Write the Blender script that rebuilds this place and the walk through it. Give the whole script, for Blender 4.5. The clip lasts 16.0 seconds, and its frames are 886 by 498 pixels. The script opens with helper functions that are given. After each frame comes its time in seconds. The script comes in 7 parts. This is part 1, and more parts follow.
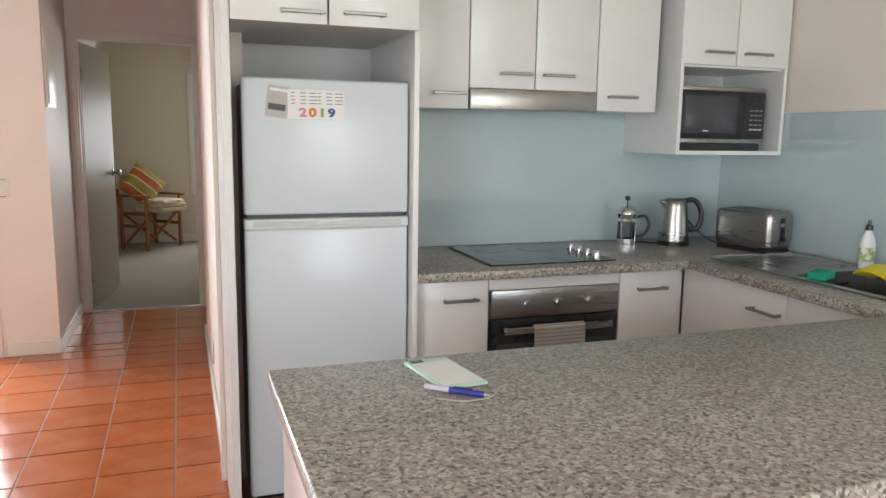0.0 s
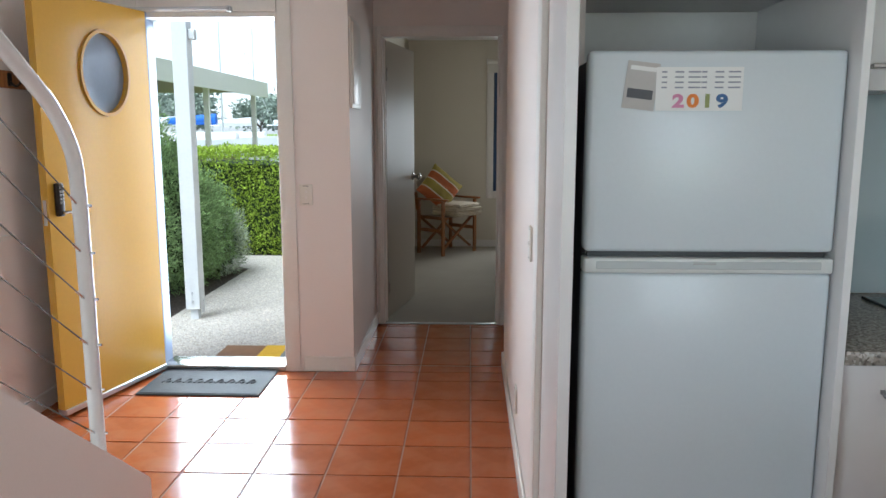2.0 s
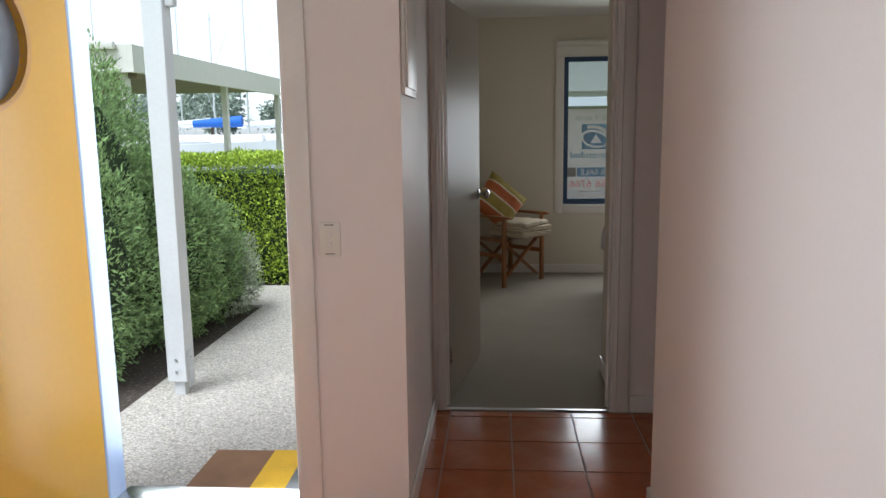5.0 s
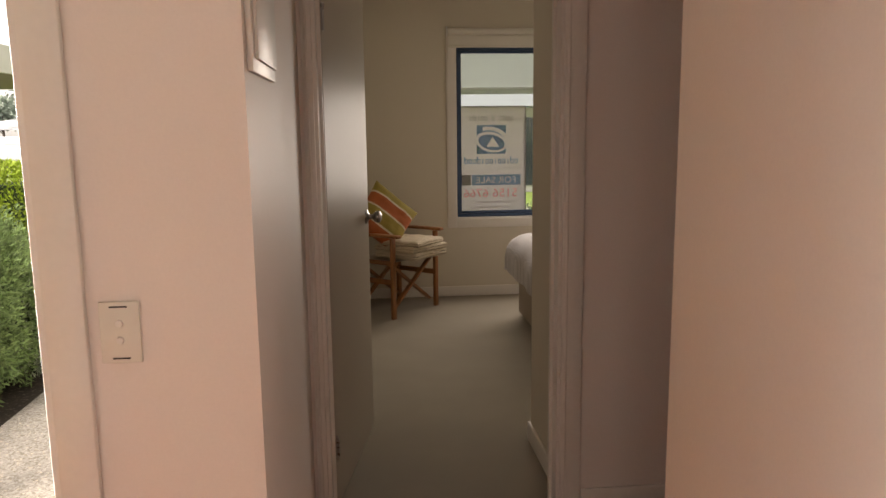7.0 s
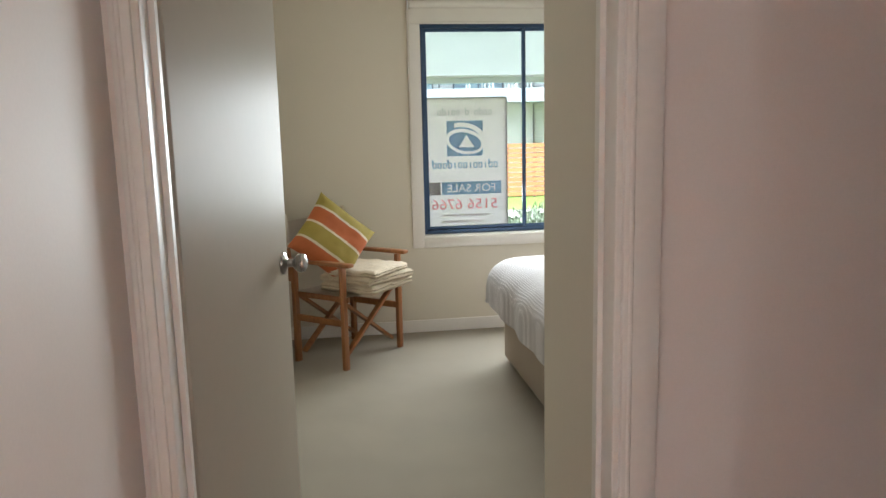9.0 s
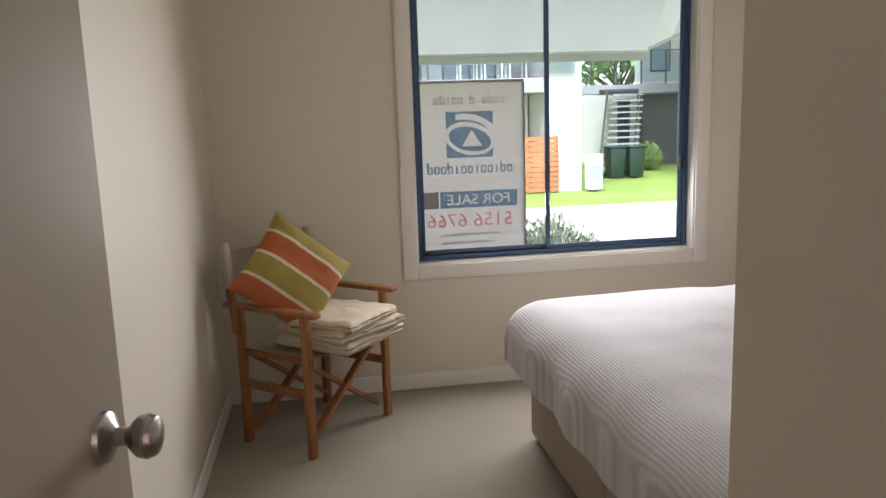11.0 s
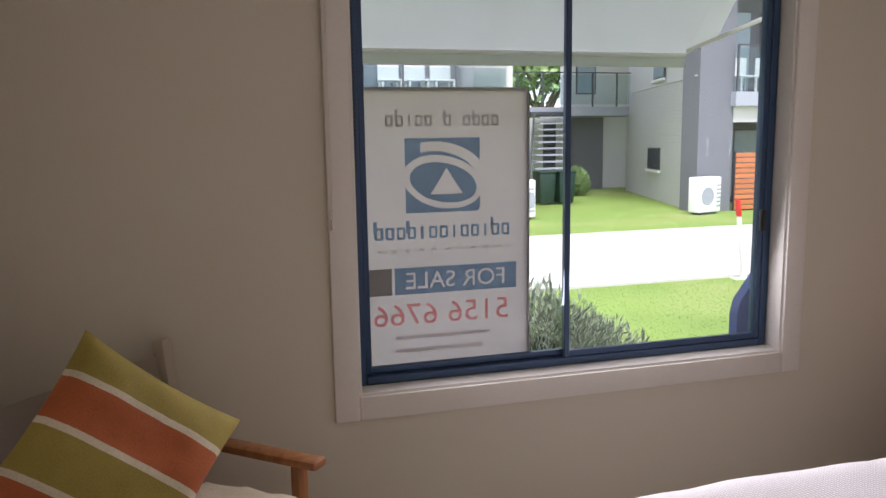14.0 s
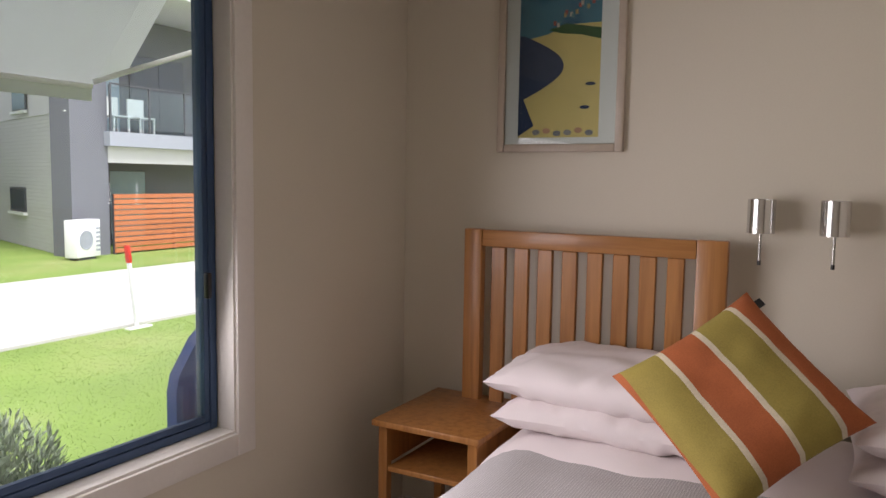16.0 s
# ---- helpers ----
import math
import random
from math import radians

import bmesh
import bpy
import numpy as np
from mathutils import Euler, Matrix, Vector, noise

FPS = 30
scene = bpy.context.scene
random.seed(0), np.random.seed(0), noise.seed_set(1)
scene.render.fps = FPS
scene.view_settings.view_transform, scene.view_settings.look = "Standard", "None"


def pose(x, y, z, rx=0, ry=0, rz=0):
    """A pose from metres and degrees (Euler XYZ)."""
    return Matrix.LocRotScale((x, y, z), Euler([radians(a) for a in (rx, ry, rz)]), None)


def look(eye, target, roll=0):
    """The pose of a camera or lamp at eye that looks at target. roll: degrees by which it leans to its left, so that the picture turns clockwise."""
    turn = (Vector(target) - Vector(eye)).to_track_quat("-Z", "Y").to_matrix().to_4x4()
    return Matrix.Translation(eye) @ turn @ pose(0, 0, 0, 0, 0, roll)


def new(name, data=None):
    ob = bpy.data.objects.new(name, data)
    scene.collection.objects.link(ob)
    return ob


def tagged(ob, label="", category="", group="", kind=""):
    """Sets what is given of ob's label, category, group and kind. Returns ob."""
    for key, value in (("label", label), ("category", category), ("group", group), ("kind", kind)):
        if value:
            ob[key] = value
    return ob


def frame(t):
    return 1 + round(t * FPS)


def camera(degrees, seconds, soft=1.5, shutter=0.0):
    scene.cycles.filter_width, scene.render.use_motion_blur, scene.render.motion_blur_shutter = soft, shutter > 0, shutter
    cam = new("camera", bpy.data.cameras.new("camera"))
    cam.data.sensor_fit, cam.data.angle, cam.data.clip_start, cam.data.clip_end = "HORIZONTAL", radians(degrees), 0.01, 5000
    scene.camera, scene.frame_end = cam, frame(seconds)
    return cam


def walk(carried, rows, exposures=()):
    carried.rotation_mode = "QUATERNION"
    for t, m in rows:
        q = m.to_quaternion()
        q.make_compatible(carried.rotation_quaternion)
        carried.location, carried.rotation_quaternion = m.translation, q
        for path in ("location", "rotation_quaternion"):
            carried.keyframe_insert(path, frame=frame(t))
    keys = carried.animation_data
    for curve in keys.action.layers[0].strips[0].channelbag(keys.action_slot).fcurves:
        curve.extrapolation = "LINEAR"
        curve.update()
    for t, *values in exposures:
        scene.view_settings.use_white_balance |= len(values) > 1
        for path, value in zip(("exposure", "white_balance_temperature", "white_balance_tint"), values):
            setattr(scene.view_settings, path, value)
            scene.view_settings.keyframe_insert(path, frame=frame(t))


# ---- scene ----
cam = camera(61.4, 16.0)
PATH = [
    (0, (0.375, -0.027, 1.41), (1.035, 1.836, 1.103), 0.9),
    (0.5, (0.353, 0.184, 1.403), (0.783, 2.112, 1.09), 0.4),
    (1, (0.317, 0.393, 1.41), (0.573, 2.351, 1.094), -0.6),
    (1.5, (0.31, 0.623, 1.4), (0.387, 2.598, 1.09), -0.1),
    (2, (0.304, 0.848, 1.406), (0.234, 2.822, 1.092), -0.0),
    (2.5, (0.223, 1.117, 1.403), (0.038, 3.084, 1.09), -0.4),
    (3, (0.16, 1.387, 1.405), (-0.105, 3.345, 1.096), -0.6),
    (5.5, (-0.113, 2.837, 1.414), (-0.144, 4.811, 1.095), -0.9),
    (6, (-0.159, 3.106, 1.420), (-0.038, 5.075, 1.091), -1.1),
    (6.5, (-0.159, 3.362, 1.416), (0.011, 5.329, 1.093), -0.7),
    (7, (-0.146, 3.631, 1.417), (0.045, 5.597, 1.101), -0.7),
    (7.5, (-0.151, 3.930, 1.416), (0.087, 5.890, 1.099), -1.0),
    (8, (-0.119, 4.201, 1.406), (0.147, 6.158, 1.090), -1.1),
    (8.5, (-0.052, 4.519, 1.408), (0.221, 6.474, 1.089), -1.2),
    (11, (0.121, 6.091, 1.403), (0.427, 8.04, 1.065), -1.9),
    (11.5, (0.184, 6.363, 1.391), (0.513, 8.304, 1.045), -1.4),
    (12, (0.195, 6.608, 1.404), (0.467, 8.56, 1.064), -0.6),
    (12.5, (0.176, 6.883, 1.433), (0.42, 8.843, 1.121), -0.6),
    (13, (0.193, 7.152, 1.444), (0.416, 9.119, 1.161), -0.6),
    (13.5, (0.231, 7.439, 1.445), (0.464, 9.405, 1.165), -0.4),
    (14, (0.245, 7.68, 1.446), (0.774, 9.587, 1.154), -0.9),
    (14.5, (0.273, 7.869, 1.454), (1.207, 9.615, 1.177), -1.3),
    (15, (0.389, 8.028, 1.443), (1.639, 9.569, 1.196), -0.3),
    (15.5, (0.435, 8.115, 1.47), (1.963, 9.389, 1.258), 0.6),
    (16, (0.4, 8.194, 1.48), (2.146, 9.151, 1.293), 0.9),
]
EXPOSURES = [(0, 1.58, 6050, 7), (1, 1.25, 5750, 5), (2, 0.95, 5500, 3), (3.2, 0.85, 5400, 2), (5.3, 0.75, 5900, 7), (6, 0.75, 6500, 11), (7, 1.0, 7500, 16), (7.5, 1.45, 6300, 7), (8.0, 1.95, 5350, -5), (8.7, 2.3, 5650, 0), (11, 1.78, 6050, 14), (12, 1.42, 6050, 17), (13, 1.3, 6250, 20), (14.5, 1.2, 6000, 22), (16, 1.12, 6300, 21)]
walk(cam, [(t, look(eye, target, roll)) for t, eye, target, roll in PATH], EXPOSURES)

# ---- light ----
world = bpy.data.worlds.new("sky")
scene.world = world
world.use_nodes = True
wn = world.node_tree
sky = wn.nodes.new("ShaderNodeTexSky")
sky.sky_type, sky.sun_disc = "NISHITA", False
SUN_UP, SUN_ROUND = radians(60), radians(205)
sky.sun_elevation, sky.sun_rotation = SUN_UP, SUN_ROUND
sky.air_density, sky.dust_density, sky.ozone_density = 1.0, 1.0, 1.0
wn.nodes["Background"].inputs["Strength"].default_value = 0.15
cloud = wn.nodes.new("ShaderNodeHueSaturation")
cloud.inputs["Saturation"].default_value, cloud.inputs["Value"].default_value = 0.2, 1.0
wn.links.new(sky.outputs["Color"], cloud.inputs["Color"])
wn.links.new(cloud.outputs["Color"], wn.nodes["Background"].inputs["Color"])

sun_data = bpy.data.lights.new("sun", "SUN")
sun_data.energy, sun_data.angle, sun_data.color = 2.3, radians(30), (1.0, 0.96, 0.9)
sun = new("sun", sun_data)
sun.matrix_world = look((math.sin(SUN_ROUND) * 40, -math.cos(SUN_ROUND) * -40, 40 * math.tan(SUN_UP)), (0, 0, 0))


def window_light(name, x, y, z, width, height, watts, aim, colour=(0.95, 0.98, 1.0), spread=180):
    data = bpy.data.lights.new(name, "AREA")
    data.spread = radians(spread)
    data.shape, data.size, data.size_y, data.energy, data.color = "RECTANGLE", width, height, watts, colour
    ob = new(name, data)
    ob.matrix_world = look((x, y, z), (x + aim[0], y + aim[1], z + aim[2]))
    return ob


window_light("sky_light_bedroom", 1.34, 9.875, 1.30, 1.3, 0.85, 12, (0.03, -1, -0.2), (1.0, 0.97, 0.93), 155)
window_light("sky_light_entry", -1.14, 5.42, 1.05, 0.82, 1.9, 28, (0.3, -1, -0.1), spread=140)
window_light("sky_light_living", 2.1, -3.42, 1.25, 1.7, 1.9, 15, (0.12, 1, -0.2))
# Added fill lamp at an unseen west opening, to brighten the kitchen.
window_light("fill_light_west", -1.80, -1.8, 1.15, 2.3, 1.8, 33, (1, 0.3, -0.15))

# ---- materials ----


def mat(name, colour, rough=0.5, metal=0.0, vary=0.06, scale=6.0, grain=40.0, bump=0.05, stretch=(1, 1, 1), island=0.0, per_object=0.0, second=None, second_scale=3.0, second_lo=0.45, second_hi=0.6, coat=0.0, rough_vary=0.08):
    m = bpy.data.materials.new(name)
    m.use_nodes = True
    nt = m.node_tree
    b = nt.nodes["Principled BSDF"]
    b.inputs["Roughness"].default_value, b.inputs["Metallic"].default_value = rough, metal
    b.inputs["Coat Weight"].default_value = coat
    co = nt.nodes.new("ShaderNodeTexCoord")
    mp = nt.nodes.new("ShaderNodeMapping")
    mp.inputs["Scale"].default_value = stretch
    nt.links.new(co.outputs["Object"], mp.inputs["Vector"])
    n1 = nt.nodes.new("ShaderNodeTexNoise")
    n1.inputs["Scale"].default_value, n1.inputs["Detail"].default_value = scale, 5
    n2 = nt.nodes.new("ShaderNodeTexNoise")
    n2.inputs["Scale"].default_value, n2.inputs["Detail"].default_value = grain, 4
    for n in (n1, n2):
        nt.links.new(mp.outputs["Vector"], n.inputs["Vector"])
    mix = nt.nodes.new("ShaderNodeMath")
    mix.operation = "ADD"
    nt.links.new(n1.outputs["Fac"], mix.inputs[0])
    nt.links.new(n2.outputs["Fac"], mix.inputs[1])
    rng = nt.nodes.new("ShaderNodeMapRange")
    rng.inputs["From Min"].default_value, rng.inputs["From Max"].default_value = 0.6, 1.4
    rng.inputs["To Min"].default_value, rng.inputs["To Max"].default_value = 1 - vary, 1 + vary
    nt.links.new(mix.outputs[0], rng.inputs["Value"])
    last = rng.outputs["Result"]
    if island or per_object:
        info = nt.nodes.new("ShaderNodeNewGeometry" if island else "ShaderNodeObjectInfo")
        r2 = nt.nodes.new("ShaderNodeMapRange")
        amount = island or per_object
        r2.inputs["To Min"].default_value, r2.inputs["To Max"].default_value = 1 - amount, 1 + amount
        nt.links.new(info.outputs["Random Per Island" if island else "Random"], r2.inputs["Value"])
        mul = nt.nodes.new("ShaderNodeMath")
        mul.operation = "MULTIPLY"
        nt.links.new(last, mul.inputs[0])
        nt.links.new(r2.outputs["Result"], mul.inputs[1])
        last = mul.outputs[0]
    hsv = nt.nodes.new("ShaderNodeHueSaturation")
    hsv.inputs["Color"].default_value = (*colour, 1)
    nt.links.new(last, hsv.inputs["Value"])
    out = hsv.outputs["Color"]
    if second:
        n3 = nt.nodes.new("ShaderNodeTexNoise")
        n3.inputs["Scale"].default_value, n3.inputs["Detail"].default_value = second_scale, 6
        nt.links.new(mp.outputs["Vector"], n3.inputs["Vector"])
        r3 = nt.nodes.new("ShaderNodeMapRange")
        r3.inputs["From Min"].default_value, r3.inputs["From Max"].default_value = second_lo, second_hi
        nt.links.new(n3.outputs["Fac"], r3.inputs["Value"])
        mc = nt.nodes.new("ShaderNodeMix")
        mc.data_type = "RGBA"
        nt.links.new(r3.outputs["Result"], mc.inputs["Factor"])
        nt.links.new(out, mc.inputs["A"])
        mc.inputs["B"].default_value = (*second, 1)
        out = mc.outputs["Result"]
    nt.links.new(out, b.inputs["Base Color"])
    rr = nt.nodes.new("ShaderNodeMapRange")
    rr.inputs["From Min"].default_value, rr.inputs["From Max"].default_value = 0.3, 0.7
    rr.inputs["To Min"].default_value, rr.inputs["To Max"].default_value = max(0.02, rough * (1 - rough_vary)), min(1, rough * (1 + rough_vary))
    nt.links.new(n1.outputs["Fac"], rr.inputs["Value"])
    nt.links.new(rr.outputs["Result"], b.inputs["Roughness"])
    if bump:
        bp = nt.nodes.new("ShaderNodeBump")
        bp.inputs["Strength"].default_value, bp.inputs["Distance"].default_value = bump, 0.004
        nt.links.new(n2.outputs["Fac"], bp.inputs["Height"])
        nt.links.new(bp.outputs["Normal"], b.inputs["Normal"])
    return m


def wood(name, light, dark, rough=0.38, axis=2, scale=9.0):
    stretch = [scale * 3] * 3
    stretch[axis] = scale * 0.18
    return mat(name, light, rough, vary=0.10, scale=1.2, grain=5.0, bump=0.06, stretch=stretch, second=dark, second_scale=1.6, second_lo=0.42, second_hi=0.75, per_object=0.06, coat=0.15)


def glass(name, tint=(0.97, 0.99, 0.98), rough=0.0):
    m = bpy.data.materials.new(name)
    m.use_nodes = True
    nt = m.node_tree
    nt.nodes.remove(nt.nodes["Principled BSDF"])
    fr = nt.nodes.new("ShaderNodeFresnel")
    fr.inputs["IOR"].default_value = 1.35
    tr = nt.nodes.new("ShaderNodeBsdfTransparent")
    tr.inputs["Color"].default_value = (*tint, 1)
    gl = nt.nodes.new("ShaderNodeBsdfGlossy")
    gl.inputs["Roughness"].default_value = rough
    mx = nt.nodes.new("ShaderNodeMixShader")
    nt.links.new(fr.outputs[0], mx.inputs[0])
    nt.links.new(tr.outputs[0], mx.inputs[1])
    nt.links.new(gl.outputs[0], mx.inputs[2])
    nt.links.new(mx.outputs[0], nt.nodes["Material Output"].inputs["Surface"])
    return m


def thin(name, colour, through_share=0.5, rough=0.6, weave=400.0):
    """A thin sheet that lets part of the light through."""
    m = mat(name, colour, rough, vary=0.05, grain=weave)
    nt = m.node_tree
    b = nt.nodes["Principled BSDF"]
    tl = nt.nodes.new("ShaderNodeBsdfTranslucent")
    mx = nt.nodes.new("ShaderNodeMixShader")
    mx.inputs[0].default_value = through_share
    source = b.inputs["Base Color"].links[0].from_socket
    nt.links.new(source, tl.inputs["Color"])
    nt.links.new(b.outputs[0], mx.inputs[1])
    nt.links.new(tl.outputs[0], mx.inputs[2])
    nt.links.new(mx.outputs[0], nt.nodes["Material Output"].inputs["Surface"])
    return m


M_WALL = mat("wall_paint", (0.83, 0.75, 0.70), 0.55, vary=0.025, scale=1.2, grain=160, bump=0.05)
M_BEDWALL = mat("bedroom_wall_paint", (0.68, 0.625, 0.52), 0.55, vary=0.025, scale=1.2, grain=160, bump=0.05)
M_TRIM = mat("trim_paint", (0.80, 0.76, 0.71), 0.35, vary=0.03, scale=3, grain=60, bump=0.03)
M_CEIL = mat("ceiling_paint", (0.80, 0.78, 0.74), 0.8, vary=0.02, grain=120)
M_TILE = mat("terracotta_tile", (0.41, 0.105, 0.033), 0.16, vary=0.12, scale=5, grain=26, bump=0.05, per_object=0.10, second=(0.44, 0.14, 0.05), second_scale=7, second_lo=0.45, second_hi=0.7, rough_vary=0.35)
M_GROUT = mat("tile_grout", (0.38, 0.21, 0.14), 0.85, vary=0.12, grain=80)
M_CARPET = mat("bedroom_carpet", (0.31, 0.27, 0.215), 0.95, vary=0.12, scale=3.0, grain=320, bump=0.6)
M_CAB = mat("cabinet_laminate", (0.80, 0.79, 0.78), 0.22, vary=0.02, scale=2, grain=30, bump=0.02)
M_LOWCAB = mat("base_cabinet_laminate", (0.80, 0.75, 0.73), 0.22, vary=0.02, scale=2, grain=30, bump=0.02)
M_CARCASS = mat("cabinet_carcass", (0.72, 0.70, 0.67), 0.4, vary=0.03)
M_FRIDGE = mat("fridge_enamel", (0.64, 0.69, 0.72), 0.20, vary=0.02, scale=2, grain=90, bump=0.02)
M_STEEL = mat("brushed_steel", (0.40, 0.39, 0.37), 0.28, 1.0, vary=0.06, scale=2, grain=40, bump=0.03, stretch=(1, 1, 14))
M_CHROME = mat("chrome", (0.72, 0.72, 0.72), 0.10, 1.0, vary=0.03, bump=0)
M_BLACK = mat("black_plastic", (0.018, 0.018, 0.02), 0.30, vary=0.1, bump=0.02)
M_BLACKGLASS = mat("black_glass", (0.012, 0.013, 0.015), 0.05, vary=0.1, bump=0)
M_SPLASH = mat("splashback_glass", (0.50, 0.60, 0.63), 0.09, vary=0.02, scale=1, bump=0, coat=0.4)
M_YELLOW = mat("yellow_door_paint", (0.54, 0.30, 0.04), 0.22, vary=0.04, scale=2, grain=50, bump=0.02, coat=0.2)
M_NAVY = mat("navy_aluminium", (0.045, 0.085, 0.17), 0.30, 0.3, vary=0.05, bump=0.01)
M_DOOR = mat("bedroom_door_gloss", (0.44, 0.39, 0.32), 0.36, vary=0.02, scale=2, grain=30, bump=0.01)
M_DOOR.node_tree.nodes["Principled BSDF"].inputs["Specular IOR Level"].default_value = 0.02
M_GLASS = glass("window_glass")
M_WHITE = mat("white_paint", (0.80, 0.80, 0.80), 0.4, vary=0.03)
M_RAIL = mat("white_powder_coat", (0.78, 0.76, 0.74), 0.25, vary=0.03, grain=90)
M_CONCRETE = mat("pale_concrete_road", (0.52, 0.505, 0.48), 0.85, vary=0.07, scale=0.6, grain=12, bump=0.2)
M_GRASS = mat("lawn_soil_green", (0.19, 0.285, 0.055), 0.95, vary=0.2, scale=0.8, grain=30, bump=0.4, second=(0.28, 0.29, 0.11), second_scale=0.4, second_lo=0.48, second_hi=0.75)
M_PINE = wood("honey_pine", (0.44, 0.195, 0.055), (0.29, 0.11, 0.026))
M_PINE_Y = wood("honey_pine_cross", (0.44, 0.195, 0.055), (0.29, 0.11, 0.026), axis=1)
M_CHAIRWOOD = wood("red_brown_hardwood", (0.31, 0.125, 0.04), (0.18, 0.066, 0.02))

# granite with salt-and-pepper speckle


def speckle(name, base, dark, light, scale, rough):
    m = mat(name, base, rough, vary=0.10, scale=6, grain=scale, bump=0.01, second=dark, second_scale=scale * 0.9, second_lo=0.50, second_hi=0.60)
    nt = m.node_tree
    b = nt.nodes["Principled BSDF"]
    source = b.inputs["Base Color"].links[0].from_socket
    co = nt.nodes.new("ShaderNodeTexCoord")
    vo = nt.nodes.new("ShaderNodeTexVoronoi")
    vo.inputs["Scale"].default_value = scale * 1.3
    nt.links.new(co.outputs["Object"], vo.inputs["Vector"])
    sep = nt.nodes.new("ShaderNodeSeparateColor")
    nt.links.new(vo.outputs["Color"], sep.inputs[0])
    r = nt.nodes.new("ShaderNodeMapRange")
    r.inputs["From Min"].default_value, r.inputs["From Max"].default_value = 0.62, 0.85
    nt.links.new(sep.outputs[0], r.inputs["Value"])
    mc = nt.nodes.new("ShaderNodeMix")
    mc.data_type = "RGBA"
    nt.links.new(r.outputs["Result"], mc.inputs["Factor"])
    nt.links.new(source, mc.inputs["A"])
    mc.inputs["B"].default_value = (*light, 1)
    nt.links.new(mc.outputs["Result"], b.inputs["Base Color"])
    return m


M_GRANITE = speckle("granite_laminate", (0.30, 0.265, 0.225), (0.095, 0.08, 0.065), (0.46, 0.43, 0.38), 110, 0.30)
M_AGGREGATE = speckle("exposed_aggregate", (0.44, 0.41, 0.37), (0.30, 0.27, 0.23), (0.57, 0.54, 0.50), 75, 0.85)

# ---- shape helpers ----


def box(bm, x0, x1, y0, y1, z0, z1, bevel=0.0, seg=2):
    r = bmesh.ops.create_cube(bm, size=1)
    vs = r["verts"]
    for v in vs:
        v.co = Vector((x0 + (v.co.x + 0.5) * (x1 - x0), y0 + (v.co.y + 0.5) * (y1 - y0), z0 + (v.co.z + 0.5) * (z1 - z0)))
    if bevel:
        es = {e for v in vs for e in v.link_edges}
        bmesh.ops.bevel(bm, geom=list(es), offset=bevel, segments=seg, profile=0.5, affect="EDGES")
    return vs


def boxed(*a, **k):
    bm = bmesh.new()
    box(bm, *a, **k)
    return bm


def rod(bm, a, b, r0, r1=None, seg=14, caps=True):
    a, b = Vector(a), Vector(b)
    d = b - a
    m = Matrix.Translation((a + b) / 2) @ d.to_track_quat("Z", "Y").to_matrix().to_4x4()
    bmesh.ops.create_cone(bm, cap_ends=caps, segments=seg, radius1=r0, radius2=r0 if r1 is None else r1, depth=d.length, matrix=m)


def rodded(*a, **k):
    bm = bmesh.new()
    rod(bm, *a, **k)
    return bm


def bar(bm, a, b, w, h, up=(0, 0, 1), bevel=0.003):
    """A square bar from a to b, w across and h along up."""
    a, b = Vector(a), Vector(b)
    d = (b - a)
    z = d.normalized()
    x = Vector(up).cross(z)
    if x.length < 1e-4:
        x = Vector((1, 0, 0)).cross(z)
    x.normalize()
    y = z.cross(x)
    n = len(bm.verts)
    box(bm, -w / 2, w / 2, -h / 2, h / 2, -d.length / 2, d.length / 2, bevel)
    bm.verts.ensure_lookup_table()
    m = Matrix((x, y, z)).transposed().to_4x4()
    m.translation = (a + b) / 2
    for v in bm.verts[n:]:
        v.co = m @ v.co


def barred(*a, **k):
    bm = bmesh.new()
    bar(bm, *a, **k)
    return bm


def lathe(profile, seg=28, centre=(0, 0, 0)):
    """A turned body from (radius, height) steps."""
    bm = bmesh.new()
    rings = []
    for r, z in profile:
        if r < 1e-5:
            rings.append([bm.verts.new((centre[0], centre[1], centre[2] + z))])
        else:
            rings.append([bm.verts.new((centre[0] + r * math.cos(2 * math.pi * i / seg), centre[1] + r * math.sin(2 * math.pi * i / seg), centre[2] + z)) for i in range(seg)])
    for p, q in zip(rings, rings[1:]):
        for i in range(seg):
            j = (i + 1) % seg
            f = [p[i % len(p)], p[j % len(p)], q[j % len(q)], q[i % len(q)]]
            f = [v for k, v in enumerate(f) if v not in f[:k]]
            if len(f) > 2:
                bm.faces.new(f)
    for r in (rings[0], rings[-1]):
        if len(r) > 1:
            bm.faces.new(r)
    bmesh.ops.recalc_face_normals(bm, faces=bm.faces)
    return bm


def tube(points, r, seg=12):
    """A round tube along points."""
    bm = bmesh.new()
    pts = [Vector(p) for p in points]
    side = Vector((0.3, 0.2, 1)).cross(pts[1] - pts[0]).normalized()
    rings = []
    for i, p in enumerate(pts):
        d = (pts[min(i + 1, len(pts) - 1)] - pts[max(i - 1, 0)]).normalized()
        side = (side - d * side.dot(d)).normalized()
        up = d.cross(side)
        rings.append([bm.verts.new(p + r * (math.cos(2 * math.pi * k / seg) * side + math.sin(2 * math.pi * k / seg) * up)) for k in range(seg)])
    for a, b in zip(rings, rings[1:]):
        for k in range(seg):
            bm.faces.new((a[k], a[(k + 1) % seg], b[(k + 1) % seg], b[k]))
    bm.faces.new(rings[0][::-1])
    bm.faces.new(rings[-1])
    bmesh.ops.recalc_face_normals(bm, faces=bm.faces)
    return bm


